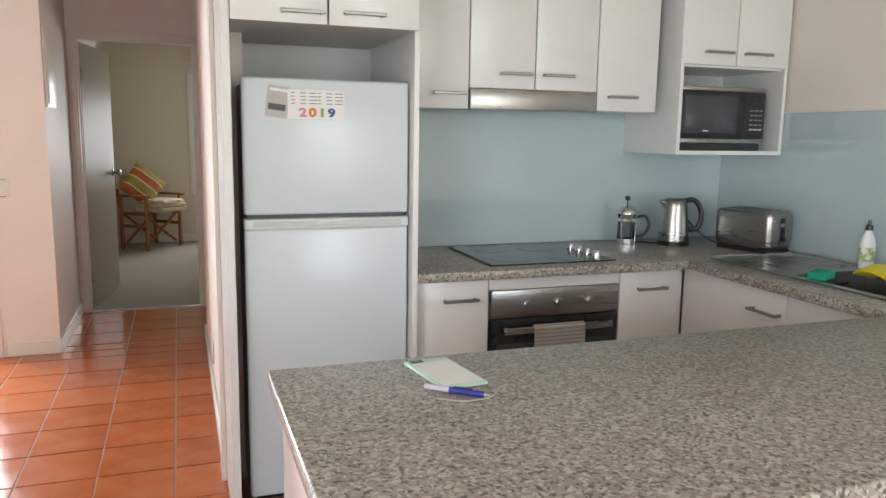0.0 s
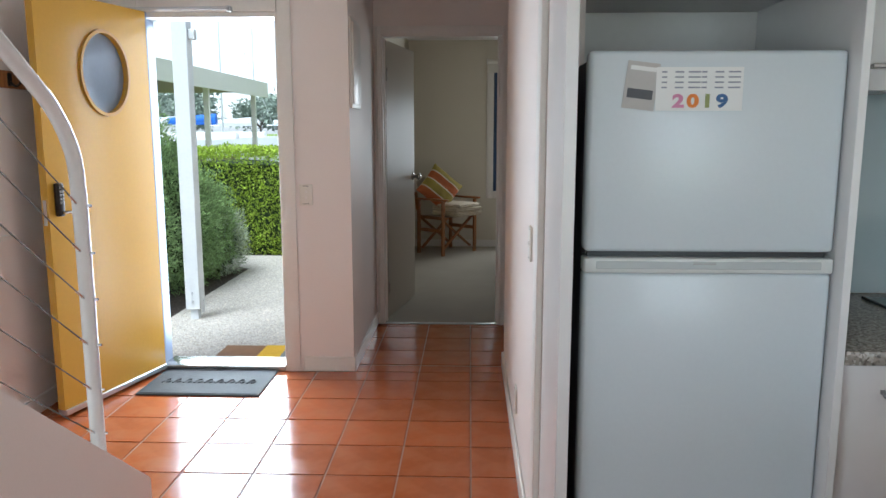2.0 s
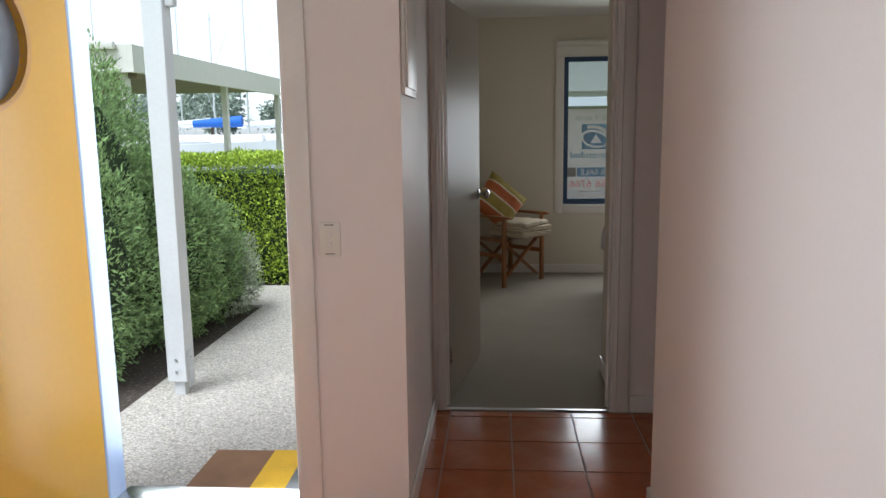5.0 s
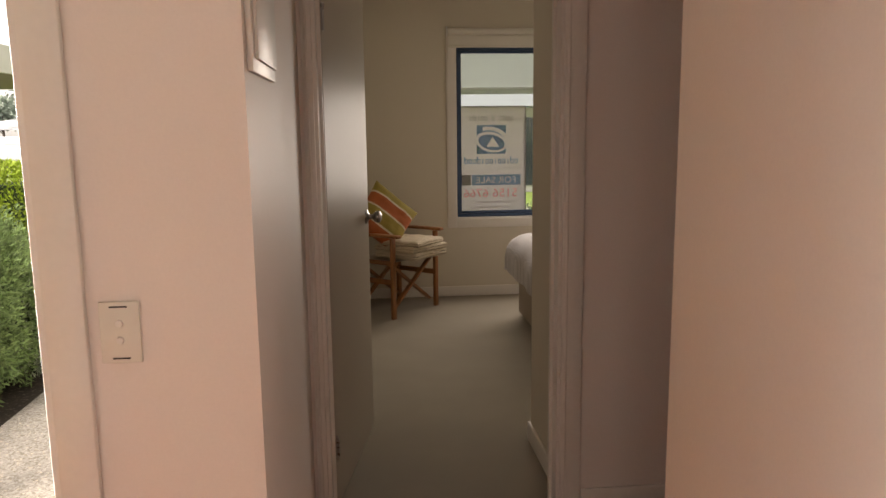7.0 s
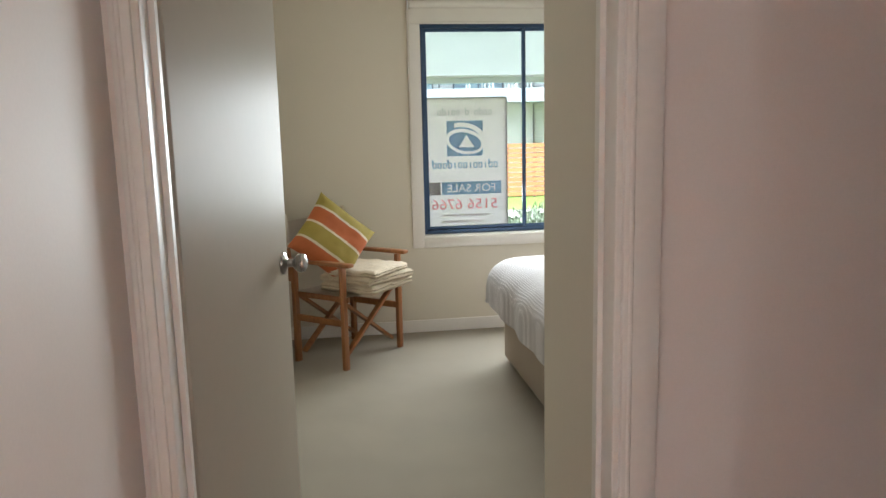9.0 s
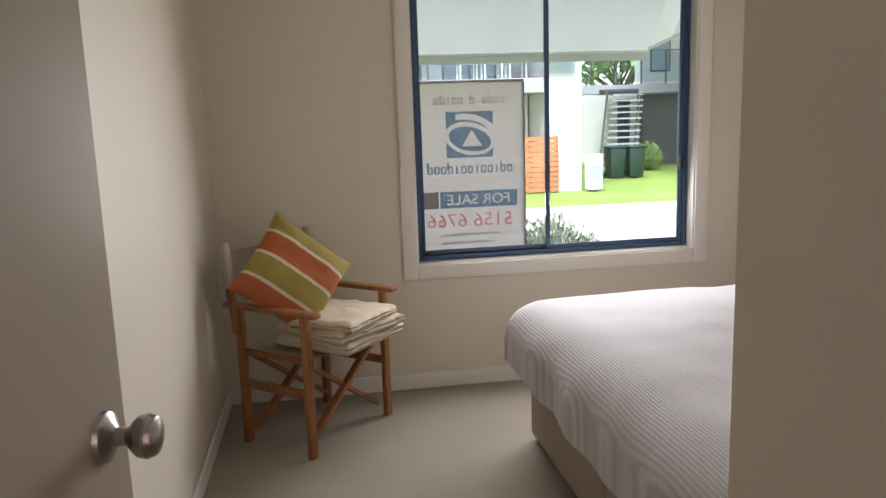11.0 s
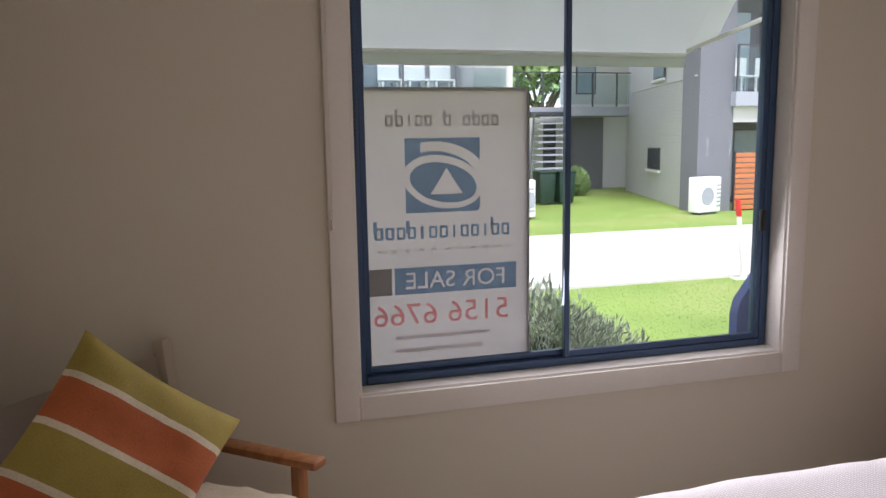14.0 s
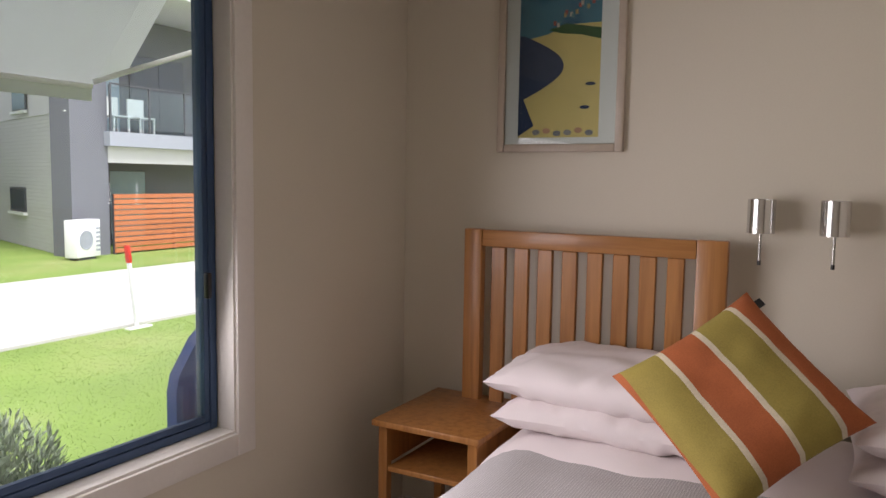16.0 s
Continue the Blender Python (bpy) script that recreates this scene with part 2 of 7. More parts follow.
def arc(points, steps=8):
    """A smooth line through points."""
    ps = [Vector(p) for p in points]
    out = []
    for i in range(len(ps) - 1):
        p0, p1, p2, p3 = ps[max(i - 1, 0)], ps[i], ps[i + 1], ps[min(i + 2, len(ps) - 1)]
        for k in range(steps):
            t = k / steps
            out.append(0.5 * ((2 * p1) + (p2 - p0) * t + (2 * p0 - 5 * p1 + 4 * p2 - p3) * t * t + (3 * p1 - p0 - 3 * p2 + p3) * t ** 3))
    return out + [ps[-1]]


def mesh_of(name, bm, material, smooth=False):
    me = bpy.data.meshes.new(name)
    bm.to_mesh(me)
    bm.free()
    if material:
        me.materials.append(material)
    if smooth:
        me.shade_smooth()
        me.set_sharp_from_angle(angle=radians(38))
    return me


def part(name, bm, material, parent, label="", smooth=True):
    ob = new(name, mesh_of(name, bm, material, smooth))
    ob.parent = parent
    if label:
        tagged(ob, label)
    return ob


def thing(name, label, category, at=(0, 0, 0), turn=0.0, group="", kind=""):
    ob = new(name)
    ob.empty_display_size = 0.1
    ob.matrix_world = pose(*at, 0, 0, turn)
    return tagged(ob, label, category, group, kind)


def solid(name, bm, material, label, category, at=(0, 0, 0), turn=0.0, group="", kind="", smooth=True):
    ob = new(name, mesh_of(name, bm, material, smooth))
    ob.matrix_world = pose(*at, 0, 0, turn)
    return tagged(ob, label, category, group, kind)


def structure(name, boxes, material, label, category="wall"):
    bm = bmesh.new()
    for b in boxes:
        box(bm, *b)
    return tagged(new(name, mesh_of(name, bm, material)), label, category, kind="structure")


# ---- structure ----
CEIL = 2.45
WALLTOP = CEIL + 0.1
ground = structure("ground", [(-400, 400, -400, 400, -1.0, -0.5)], M_GRASS, "green mown lawn running on to the distance", "ground")
floor = structure("floor", [(-2.0, 3.3, -3.6, 5.2, -0.5, -0.0035), (-0.55, 3.3, 5.2, 6.195, -0.5, -0.0035)], M_GROUT, "terracotta tiled floor with pale sandy grout", "floor")
carpet = structure("floor_bedroom", [(-0.43, 3.17, 6.195, 9.88, -0.5, 0.006)], M_CARPET, "plain grey-beige loop carpet over the bedroom floor", "floor")
structure("ceiling", [(-2.0, 3.3, -3.6, 5.2, CEIL, WALLTOP), (-0.55, 3.3, 5.2, 6.18, CEIL, WALLTOP)], M_CEIL, "plain white painted ceiling", "ceiling")
structure("ceiling_bedroom", [(-0.55, 3.26, 6.18, 10.04, CEIL, WALLTOP)], M_CEIL, "plain white painted bedroom ceiling", "ceiling")

LWALL = -1.86
# The opening from y -3.0 to -0.6 is unseen, added for the kitchen fill lamp.
structure("wall_west", [(LWALL - 0.1, LWALL, -0.6, 5.07, -0.12, CEIL), (LWALL - 0.1, LWALL, -3.6, -3.0, -0.12, CEIL), (LWALL - 0.1, LWALL, -3.0, -0.6, -0.12, 0.15), (LWALL - 0.1, LWALL, -3.0, -0.6, 2.15, CEIL)], M_WALL, "pale pinkish cream painted wall beside the stair", "wall")
structure("wall_south", [(-1.96, 3.25, -3.6, -3.5, -0.12, 0.2), (-1.96, 1.15, -3.6, -3.5, 0.2, CEIL), (3.05, 3.25, -3.6, -3.5, 0.2, CEIL), (1.15, 3.05, -3.6, -3.5, 2.3, CEIL)], M_WALL, "pale cream wall with a wide glazed opening", "wall")
structure("wall_east", [(3.13, 3.23, -3.5, 3.29, -0.12, CEIL)], M_WALL, "pale cream kitchen side wall", "wall")
structure("wall_kitchen", [(0.615, 3.23, 3.29, 3.37, -0.12, CEIL)], M_WALL, "pale cream wall behind the kitchen", "wall")
structure("wall_hall_east", [(0.515, 0.615, 2.95, 5.19, -0.12, CEIL), (0.615, 3.23, 5.09, 5.19, -0.12, CEIL)], M_WALL, "pale cream painted hall wall", "wall")
structure("wall_entry", [(-0.76, -0.37, 5.07, 5.2, -0.12, CEIL), (LWALL - 0.1, -1.54, 5.07, 5.2, -0.12, CEIL), (-1.54, -0.76, 5.07, 5.2, 2.05, CEIL)], M_WALL, "pale pinkish cream wall around the front door", "wall")
structure("wall_hall_west", [(-0.55, -0.37, 5.2, 6.18, -0.12, CEIL)], M_WALL, "pale cream narrow hall wall", "wall")
structure("wall_bedroom_door", [(-0.55, -0.33, 6.18, 6.28, -0.12, CEIL), (0.53, 3.23, 6.18, 6.28, -0.12, CEIL), (-0.33, 0.53, 6.18, 6.28, 2.07, CEIL)], M_WALL, "pale cream wall around the bedroom door", "wall")
structure("wall_corridor_end", [(3.13, 3.23, 5.15, 6.18, -0.12, CEIL)], M_WALL, "plain cream wall closing the corridor", "wall")
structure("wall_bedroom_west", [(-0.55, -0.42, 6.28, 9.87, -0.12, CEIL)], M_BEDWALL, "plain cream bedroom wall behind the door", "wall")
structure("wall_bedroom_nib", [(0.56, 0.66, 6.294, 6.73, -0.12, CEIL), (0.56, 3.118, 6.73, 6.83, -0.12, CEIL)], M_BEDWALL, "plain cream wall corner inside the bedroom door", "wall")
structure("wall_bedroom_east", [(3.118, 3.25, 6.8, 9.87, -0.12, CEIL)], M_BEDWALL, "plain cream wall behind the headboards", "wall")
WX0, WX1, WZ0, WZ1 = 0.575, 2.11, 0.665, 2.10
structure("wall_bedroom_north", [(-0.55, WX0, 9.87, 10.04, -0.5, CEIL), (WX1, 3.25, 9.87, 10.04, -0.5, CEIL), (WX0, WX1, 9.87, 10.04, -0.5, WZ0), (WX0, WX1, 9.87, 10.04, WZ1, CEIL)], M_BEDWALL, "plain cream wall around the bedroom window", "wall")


def skirting(name, runs, label):
    """Runs of (x0, x1, y0, y1) on the floor."""
    bm = bmesh.new()
    for x0, x1, y0, y1 in runs:
        box(bm, x0, x1, y0, y1, 0.0, 0.09, 0.004, 1)
    tagged(new(name, mesh_of(name, bm, M_TRIM, True)), label, "skirting board", kind="structure")


skirting("baseboard_entry", [(-0.665, -0.358, 5.057, 5.069), (LWALL + 0.001, LWALL + 0.013, 3.5, 5.069)], "cream painted skirting board in the entry")
skirting("baseboard_hall", [(-0.369, -0.357, 5.057, 6.165), (0.502, 0.514, 2.96, 5.203), (0.502, 0.62, 5.191, 5.203), (0.62, 3.12, 5.191, 5.203), (0.605, 3.12, 6.166, 6.179)], "cream painted skirting board along the hall")
skirting("baseboard_bedroom", [(-0.419, 3.104, 9.856, 9.869), (-0.419, -0.407, 6.3, 9.855), (0.546, 0.559, 6.295, 6.843), (0.56, 3.104, 6.831, 6.843), (3.105, 3.117, 6.82, 9.85)], "cream painted skirting board round the bedroom")

# ---- kitchen ----
TOP = 0.88
KB = 3.288


def bar_handle(parent, x, y, z, length, along="x", name="handle"):
    bm = bmesh.new()
    h = length / 2
    if along == "x":
        box(bm, x - h, x + h, y - 0.034, y - 0.024, z - 0.006, z + 0.006, 0.002, 1)
        for s in (-1, 1):
            box(bm, x + s * (h - 0.012) - 0.005, x + s * (h - 0.012) + 0.005, y - 0.026, y, z - 0.005, z + 0.005)
    else:
        box(bm, x - 0.034, x - 0.024, y - h, y + h, z - 0.006, z + 0.006, 0.002, 1)
        for s in (-1, 1):
            box(bm, x - 0.026, x, y + s * (h - 0.012) - 0.005, y + s * (h - 0.012) + 0.005, z - 0.005, z + 0.005)
    return part(name, bm, M_STEEL_DARK, parent, "slim brushed steel bar handle")


M_STEEL_DARK = mat("satin_nickel", (0.36, 0.35, 0.34), 0.32, 1.0, vary=0.05, bump=0.02)


def carcass(parent, x0, x1, y0, y1, z0, z1, name="body", material=None):
    bm = bmesh.new()
    t = 0.017
    box(bm, x0, x0 + t, y0, y1, z0, z1)
    box(bm, x1 - t, x1, y0, y1, z0, z1)
    box(bm, x0 + t, x1 - t, y0, y1, z0, z0 + t)
    box(bm, x0 + t, x1 - t, y0, y1, z1 - t, z1)
    box(bm, x0 + t, x1 - t, y1 - 0.008, y1, z0 + t, z1 - t)
    return part(name, bm, material or M_CARCASS, parent, smooth=False)


def cupboard_door(parent, x0, x1, y, z0, z1, handle=None, hz=None, material=None, name="door"):
    d = part(name, boxed(x0 + 0.0022, x1 - 0.0022, y, y + 0.018, z0, z1, 0.002, 2), material or M_CAB, parent)
    if handle:
        bar_handle(d, handle, y, hz, 0.15)
    return d


def fridge():
    f = thing("refrigerator", "white two-door fridge freezer standing in a cabinet recess", "refrigerator")
    x0, x1, y = 0.585, 1.187, 2.665
    part("body", boxed(x0 + 0.004, x1 - 0.004, y + 0.06, y + 0.56, 0.03, 1.575, 0.008), M_BLACK, f, "dark fridge cabinet sides")
    part("foot", boxed(x0 + 0.03, x1 - 0.03, y + 0.09, y + 0.5, 0.0, 0.03), M_BLACK, f)
    part("freezer_door", boxed(x0, x1, y, y + 0.058, 1.112, 1.592, 0.012, 3), M_FRIDGE, f)
    d = part("fridge_door", boxed(x0, x1, y, y + 0.058, 0.05, 1.062, 0.012, 3), M_FRIDGE, f)
    part("gasket", boxed(x0 + 0.012, x1 - 0.012, y + 0.02, y + 0.055, 1.097, 1.113), M_BLACK, f, "dark rubber door seal")
    h = part("handle_trim", boxed(x0, x1, y - 0.006, y + 0.05, 1.06, 1.098, 0.006, 3), M_FRIDGE_TRIM, d, "pale grey moulded handle strip")
    part("badge", boxed(0.85, 0.905, y - 0.008, y - 0.004, 1.082, 1.089), M_STEEL_DARK, f, "small dark maker's badge")
    part("handle_recess", boxed(x0 + 0.03, x1 - 0.03, y - 0.0075, y - 0.005, 1.071, 1.09, 0.001, 1), M_FRIDGE_RECESS, f, "shallow recess in the handle strip")


M_FRIDGE_TRIM = mat("fridge_trim_plastic", (0.66, 0.68, 0.66), 0.3, vary=0.03)
M_FRIDGE_RECESS = mat("fridge_recess_plastic", (0.50, 0.53, 0.53), 0.22, vary=0.03)
M_PAPER = mat("white_paper", (0.82, 0.82, 0.80), 0.6, vary=0.02)
M_GREYPAPER = mat("grey_printed_paper", (0.50, 0.48, 0.46), 0.6, vary=0.05)
M_INK = mat("dark_ink", (0.10, 0.10, 0.11), 0.6)
M_PRINT = mat("faded_print", (0.30, 0.31, 0.36), 0.6)
M_INKBLUE = mat("blue_ink", (0.055, 0.13, 0.30), 0.5)
M_INKRED = mat("red_ink", (0.66, 0.035, 0.045), 0.5)
M_ORANGEINK = mat("orange_ink", (0.70, 0.22, 0.03), 0.5)
M_PINKINK = mat("pink_ink", (0.62, 0.25, 0.40), 0.5)
M_GREENINK = mat("olive_ink", (0.30, 0.33, 0.12), 0.5)


def text_mesh(text, size, depth=0.0006, bold=0.0):
    """Letters as a mesh, in the x-z plane, read from -y, centred."""
    cu = bpy.data.curves.new("letters", "FONT")
    cu.body, cu.size, cu.extrude, cu.align_x, cu.align_y, cu.offset = text, size, depth, "CENTER", "CENTER", bold
    ob = bpy.data.objects.new("letters", cu)
    scene.collection.objects.link(ob)
    bpy.context.view_layer.update()
    me = bpy.data.meshes.new_from_object(ob.evaluated_get(bpy.context.evaluated_depsgraph_get()))
    bpy.data.objects.remove(ob)
    bpy.data.curves.remove(cu)
    me.transform(pose(0, 0, 0, 90))
    return me


def lettering(parent, text, size, at, material, mirror=False, name="lettering", stretch=1.0, bold=0.0):
    me = text_mesh(text, size, bold=bold)
    me.transform(Matrix.Diagonal((-stretch if mirror else stretch, 1, 1, 1)))
    if mirror:
        me.flip_normals()
    me.materials.append(material)
    ob = new(name, me)
    ob.parent = parent
    ob.location = at
    return ob


def fridge_papers():
    y = 2.6635
    c = thing("wall_calendar", "small white printed year calendar stuck on the fridge door", "calendar")
    part("sheet", boxed(0.742, 0.945, y - 0.0015, y, 1.452, 1.553), M_PAPER, c)
    for i, (digit, ink) in enumerate(zip("2019", (M_PINKINK, M_ORANGEINK, M_GREENINK, M_INKBLUE))):
        lettering(c, digit, 0.041, (0.795 + i * 0.034, y - 0.003, 1.473), ink, stretch=1.3, bold=0.0018)
    for r in range(4):
        for i in range(6):
            w = 0.012 + 0.008 * ((i * 7 + r * 3) % 3)
            part("printed_mark", boxed(0.755 + i * 0.031, 0.755 + i * 0.031 + w, y - 0.0027, y - 0.0016, 1.504 + r * 0.012, 1.5075 + r * 0.012), M_PRINT, c, smooth=False)
    n = thing("notice_card", "grey printed card stuck at a tilt on the fridge", "card")
    n.matrix_world = pose(0.707, y, 1.51, 0, 7, 0)
    part("sheet", boxed(-0.038, 0.038, -0.0012, 0.0, -0.055, 0.055), M_GREYPAPER, n)
    part("printed_block", boxed(-0.03, 0.03, -0.0024, -0.0013, -0.03, -0.008), M_INK, n, "dark block of print")
    part("heading", boxed(-0.03, 0.03, -0.0024, -0.0013, 0.035, 0.045), M_PAPER, n, "pale heading band")


fridge()
fridge_papers()


def fridge_cabinet():
    c = thing("fridge_cabinet", "tall white laminate surround with cupboard over the fridge", "cabinet")
    y0 = 2.56
    part("side_panel", boxed(0.516, 0.545, y0, 2.948, 0.0, 2.44, 0.0015, 1), M_CAB, c)
    part("side_panel", boxed(1.193, 1.213, 2.62, KB, 0.0, 2.44, 0.0015, 1), M_CAB, c)
    carcass(c, 0.546, 1.192, y0 + 0.02, KB, 1.77, 2.43)
    part("back_panel", boxed(0.617, 1.192, KB - 0.012, KB, 0.0, 1.768), M_CARCASS, c)
    # Added black panel puts the gap's darkness into colour.
    part("gap_shade_panel", boxed(0.546, 0.562, 2.95, KB, 0.0, 1.768), M_BLACK, c, "black panel added to darken the gap beside the fridge")
    cupboard_door(c, 0.546, 0.868, y0, 1.765, 2.43, 0.78, 1.80)
    cupboard_door(c, 0.870, 1.192, y0, 1.765, 2.43, 0.99, 1.805)
    part("cover_strip", boxed(0.497, 0.516, 2.948, 3.06, 0.0, 2.44, 0.003, 1), M_TRIM, c, "cream cover strip where panel meets wall")


fridge_cabinet()


def upper_units():
    y = 2.935
    for x0, x1, z0, hx in ((1.215, 1.528, 1.512, 1.44), (1.53, 1.832, 1.6, 1.735), (1.834, 2.136, 1.6, 1.935), (2.138, 2.45, 1.518, 2.26)):
        u = thing("wall_cupboard", "white laminate wall cupboard over the kitchen bench", "cupboard", group="wall cupboards")
        carcass(u, x0, x1, y + 0.019, KB, z0, 2.43)
        cupboard_door(u, x0, x1, y, z0, 2.43, hx, z0 + 0.062)


upper_units()


def range_hood():
    h = thing("range_hood", "slim stainless steel slide-out range hood under cupboards", "range hood")
    part("body", boxed(1.532, 2.134, 2.96, KB, 1.53, 1.598), M_CARCASS, h)
    part("front", boxed(1.532, 2.134, 2.925, 2.959, 1.512, 1.597, 0.003), M_STEEL, h)
    part("underside", boxed(1.545, 2.12, 2.96, 3.24, 1.518, 1.529), M_STEEL, h)


range_hood()


def microwave_cabinet():
    c = thing("microwave_cabinet", "white wall cupboard with an open microwave niche", "cabinet")
    x0, x1, y = 2.51, 3.112, 2.85
    bm = bmesh.new()
    t = 0.018
    box(bm, x0, x0 + t, y, KB, 1.33, 2.43)
    box(bm, x1 - t, x1, y, KB, 1.33, 2.43)
    box(bm, x0 + t, x1 - t, y, KB, 1.33, 1.348)
    box(bm, x0 + t, x1 - t, y + 0.02, KB, 1.725, 1.743)
    box(bm, x0 + t, x1 - t, y + 0.02, KB, 2.41, 2.43)
    box(bm, x0 + t, x1 - t, KB - 0.01, KB, 1.348, 2.41)
    part("body", bm, M_CAB, c, smooth=False)
    cupboard_door(c, x0, 2.81, y - 0.002, 1.735, 2.43, 2.70, 1.79)
    cupboard_door(c, 2.812, x1, y - 0.002, 1.735, 2.43, 2.92, 1.79)


microwave_cabinet()


def microwave():
    m = thing("microwave_oven", "black and silver microwave oven in a cupboard niche", "microwave")
    x0, x1, y = 2.532, 3.018, 2.875
    part("body", boxed(x0, x1, y + 0.02, y + 0.36, 1.365, 1.64, 0.006), M_BLACK, m)
    for fx in (x0 + 0.05, x1 - 0.05):
        part("foot", boxed(fx - 0.015, fx + 0.015, y + 0.05, y + 0.3, 1.3485, 1.3655), M_BLACK, m)
    part("top_trim", boxed(x0, x1, y - 0.004, y + 0.02, 1.622, 1.642, 0.003), M_STEEL, m, "silver strip over the door")
    part("bottom_trim", boxed(x0, x1, y - 0.004, y + 0.02, 1.383, 1.404, 0.003), M_STEEL, m, "silver strip under the door")
    d = part("door", boxed(x0, x1 - 0.12, y - 0.002, y + 0.019, 1.405, 1.621, 0.003), M_BLACK, m)
    part("window", boxed(x0 + 0.035, x1 - 0.16, y - 0.004, y - 0.001, 1.43, 1.60, 0.002), M_MWWINDOW, d, "dark grey see-through door window")
    part("badge", boxed(x0 + 0.135, x0 + 0.165, y - 0.0055, y - 0.0042, 1.437, 1.442), M_PAPER, d)
    p = part("control_panel", boxed(x1 - 0.118, x1, y - 0.002, y + 0.019, 1.405, 1.621, 0.003), M_BLACK, m)
    part("display", boxed(x1 - 0.08, x1 - 0.025, y - 0.004, y - 0.0021, 1.575, 1.60), M_BLACKGLASS, p)
    for r in range(5):
        for k in range(3):
            part("button", boxed(x1 - 0.088 + k * 0.027, x1 - 0.068 + k * 0.027, y - 0.0035, y - 0.0021, 1.445 + r * 0.022, 1.452 + r * 0.022), M_STEEL_DARK if r else M_PAPER, p)
    # No rack: a black strip stands in for the shaded gap and feet.
    part("rack", boxed(x0 + 0.005, x1 - 0.02, y + 0.0, y + 0.02, 1.3489, 1.381), M_BLACK, m, "black strip for the shade and feet under the oven")


M_MWWINDOW = mat("microwave_window", (0.06, 0.065, 0.07), 0.15, vary=0.1)
microwave()


def base_unit(x0, x1, handle, label):
    u = thing("base_cupboard", label, "cupboard", group="base cupboards")
    carcass(u, x0, x1, 2.706, KB, 0.10, TOP - 0.042)
    cupboard_door(u, x0, x1, 2.687, 0.11, TOP - 0.045, handle, TOP - 0.125, M_LOWCAB)
    part("kickboard", boxed(x0, x1, 2.74, 2.755, 0.0, 0.099), M_LOWCAB, u)


base_unit(1.214, 1.535, 1.41, "white laminate base cupboard beside the fridge")
base_unit(2.145, 2.468, 2.30, "white laminate base cupboard beside the oven")


def oven():
    o = thing("built_in_oven", "stainless steel and black glass oven under the bench", "oven")
    x0, x1, y = 1.541, 2.14, 2.69
    part("body", boxed(x0, x1, y + 0.024, y + 0.54, 0.10, 0.80), M_CARCASS, o)
    part("filler", boxed(1.536, 2.144, y - 0.001, y + 0.02, 0.785, TOP - 0.042, 0.001, 1), M_LOWCAB, o, "white filler panel above the oven")
    part("plinth", boxed(x0, x1, y + 0.05, y + 0.065, 0.0, 0.099), M_LOWCAB, o)
    p = part("control_panel", boxed(x0 + 0.004, x1 - 0.004, y - 0.012, y + 0.022, 0.668, 0.783, 0.003), M_STEEL, o)
    for kx in (1.70, 1.845, 1.99):
        k = lathe([(0, 0), (0.02, 0), (0.019, 0.016), (0.013, 0.02), (0.012, 0.026), (0, 0.027)], 20)
        ob = part("knob", k, M_STEEL, p, "round steel oven knob")
        ob.matrix_local = pose(kx, y - 0.0125, 0.725, 90)
    d = part("door", boxed(x0 + 0.004, x1 - 0.004, y - 0.012, y + 0.022, 0.115, 0.662, 0.003), M_BLACKGLASS, o, "black glass oven door")
    h = bmesh.new()
    box(h, x0 + 0.05, x1 - 0.05, y - 0.052, y - 0.036, 0.607, 0.635, 0.003, 1)
    for hx in (x0 + 0.07, x1 - 0.07):
        box(h, hx - 0.008, hx + 0.008, y - 0.04, y - 0.011, 0.612, 0.63)
    part("handle", h, M_STEEL, d, "flat steel bar handle")
    part("lower_panel", boxed(x0 + 0.03, x1 - 0.03, y - 0.0145, y - 0.0125, 0.16, 0.56, 0.001, 1), M_MWWINDOW, d)


oven()


def tea_towel():
    bm = bmesh.new()
    nx, nz = 14, 14
    rows = []
    for j in range(nz + 1):
        s = j / nz
        ring = []
        for i in range(nx + 1):
            x = 1.715 + 0.235 * i / nx
            wave = 0.005 * math.sin(i * 1.1) * s
            if s < 0.12:
                a = math.pi * s / 0.12
                p = (x, 2.645 + 0.014 * math.cos(a), 0.637 + 0.006 * math.sin(a))
            else:
                p = (x + 0.01 * s, 2.629 + wave, 0.637 - 0.33 * (s - 0.12))
            ring.append(bm.verts.new(p))
        rows.append(ring)
    for a, b in zip(rows, rows[1:]):
        for i in range(nx):
            bm.faces.new((a[i], a[i + 1], b[i + 1], b[i]))
    bmesh.ops.solidify(bm, geom=list(bm.faces), thickness=0.004)
    solid("tea_towel", bm, M_TOWELSTRIPE, "cream tea towel with thin brown stripes over the oven handle", "towel")


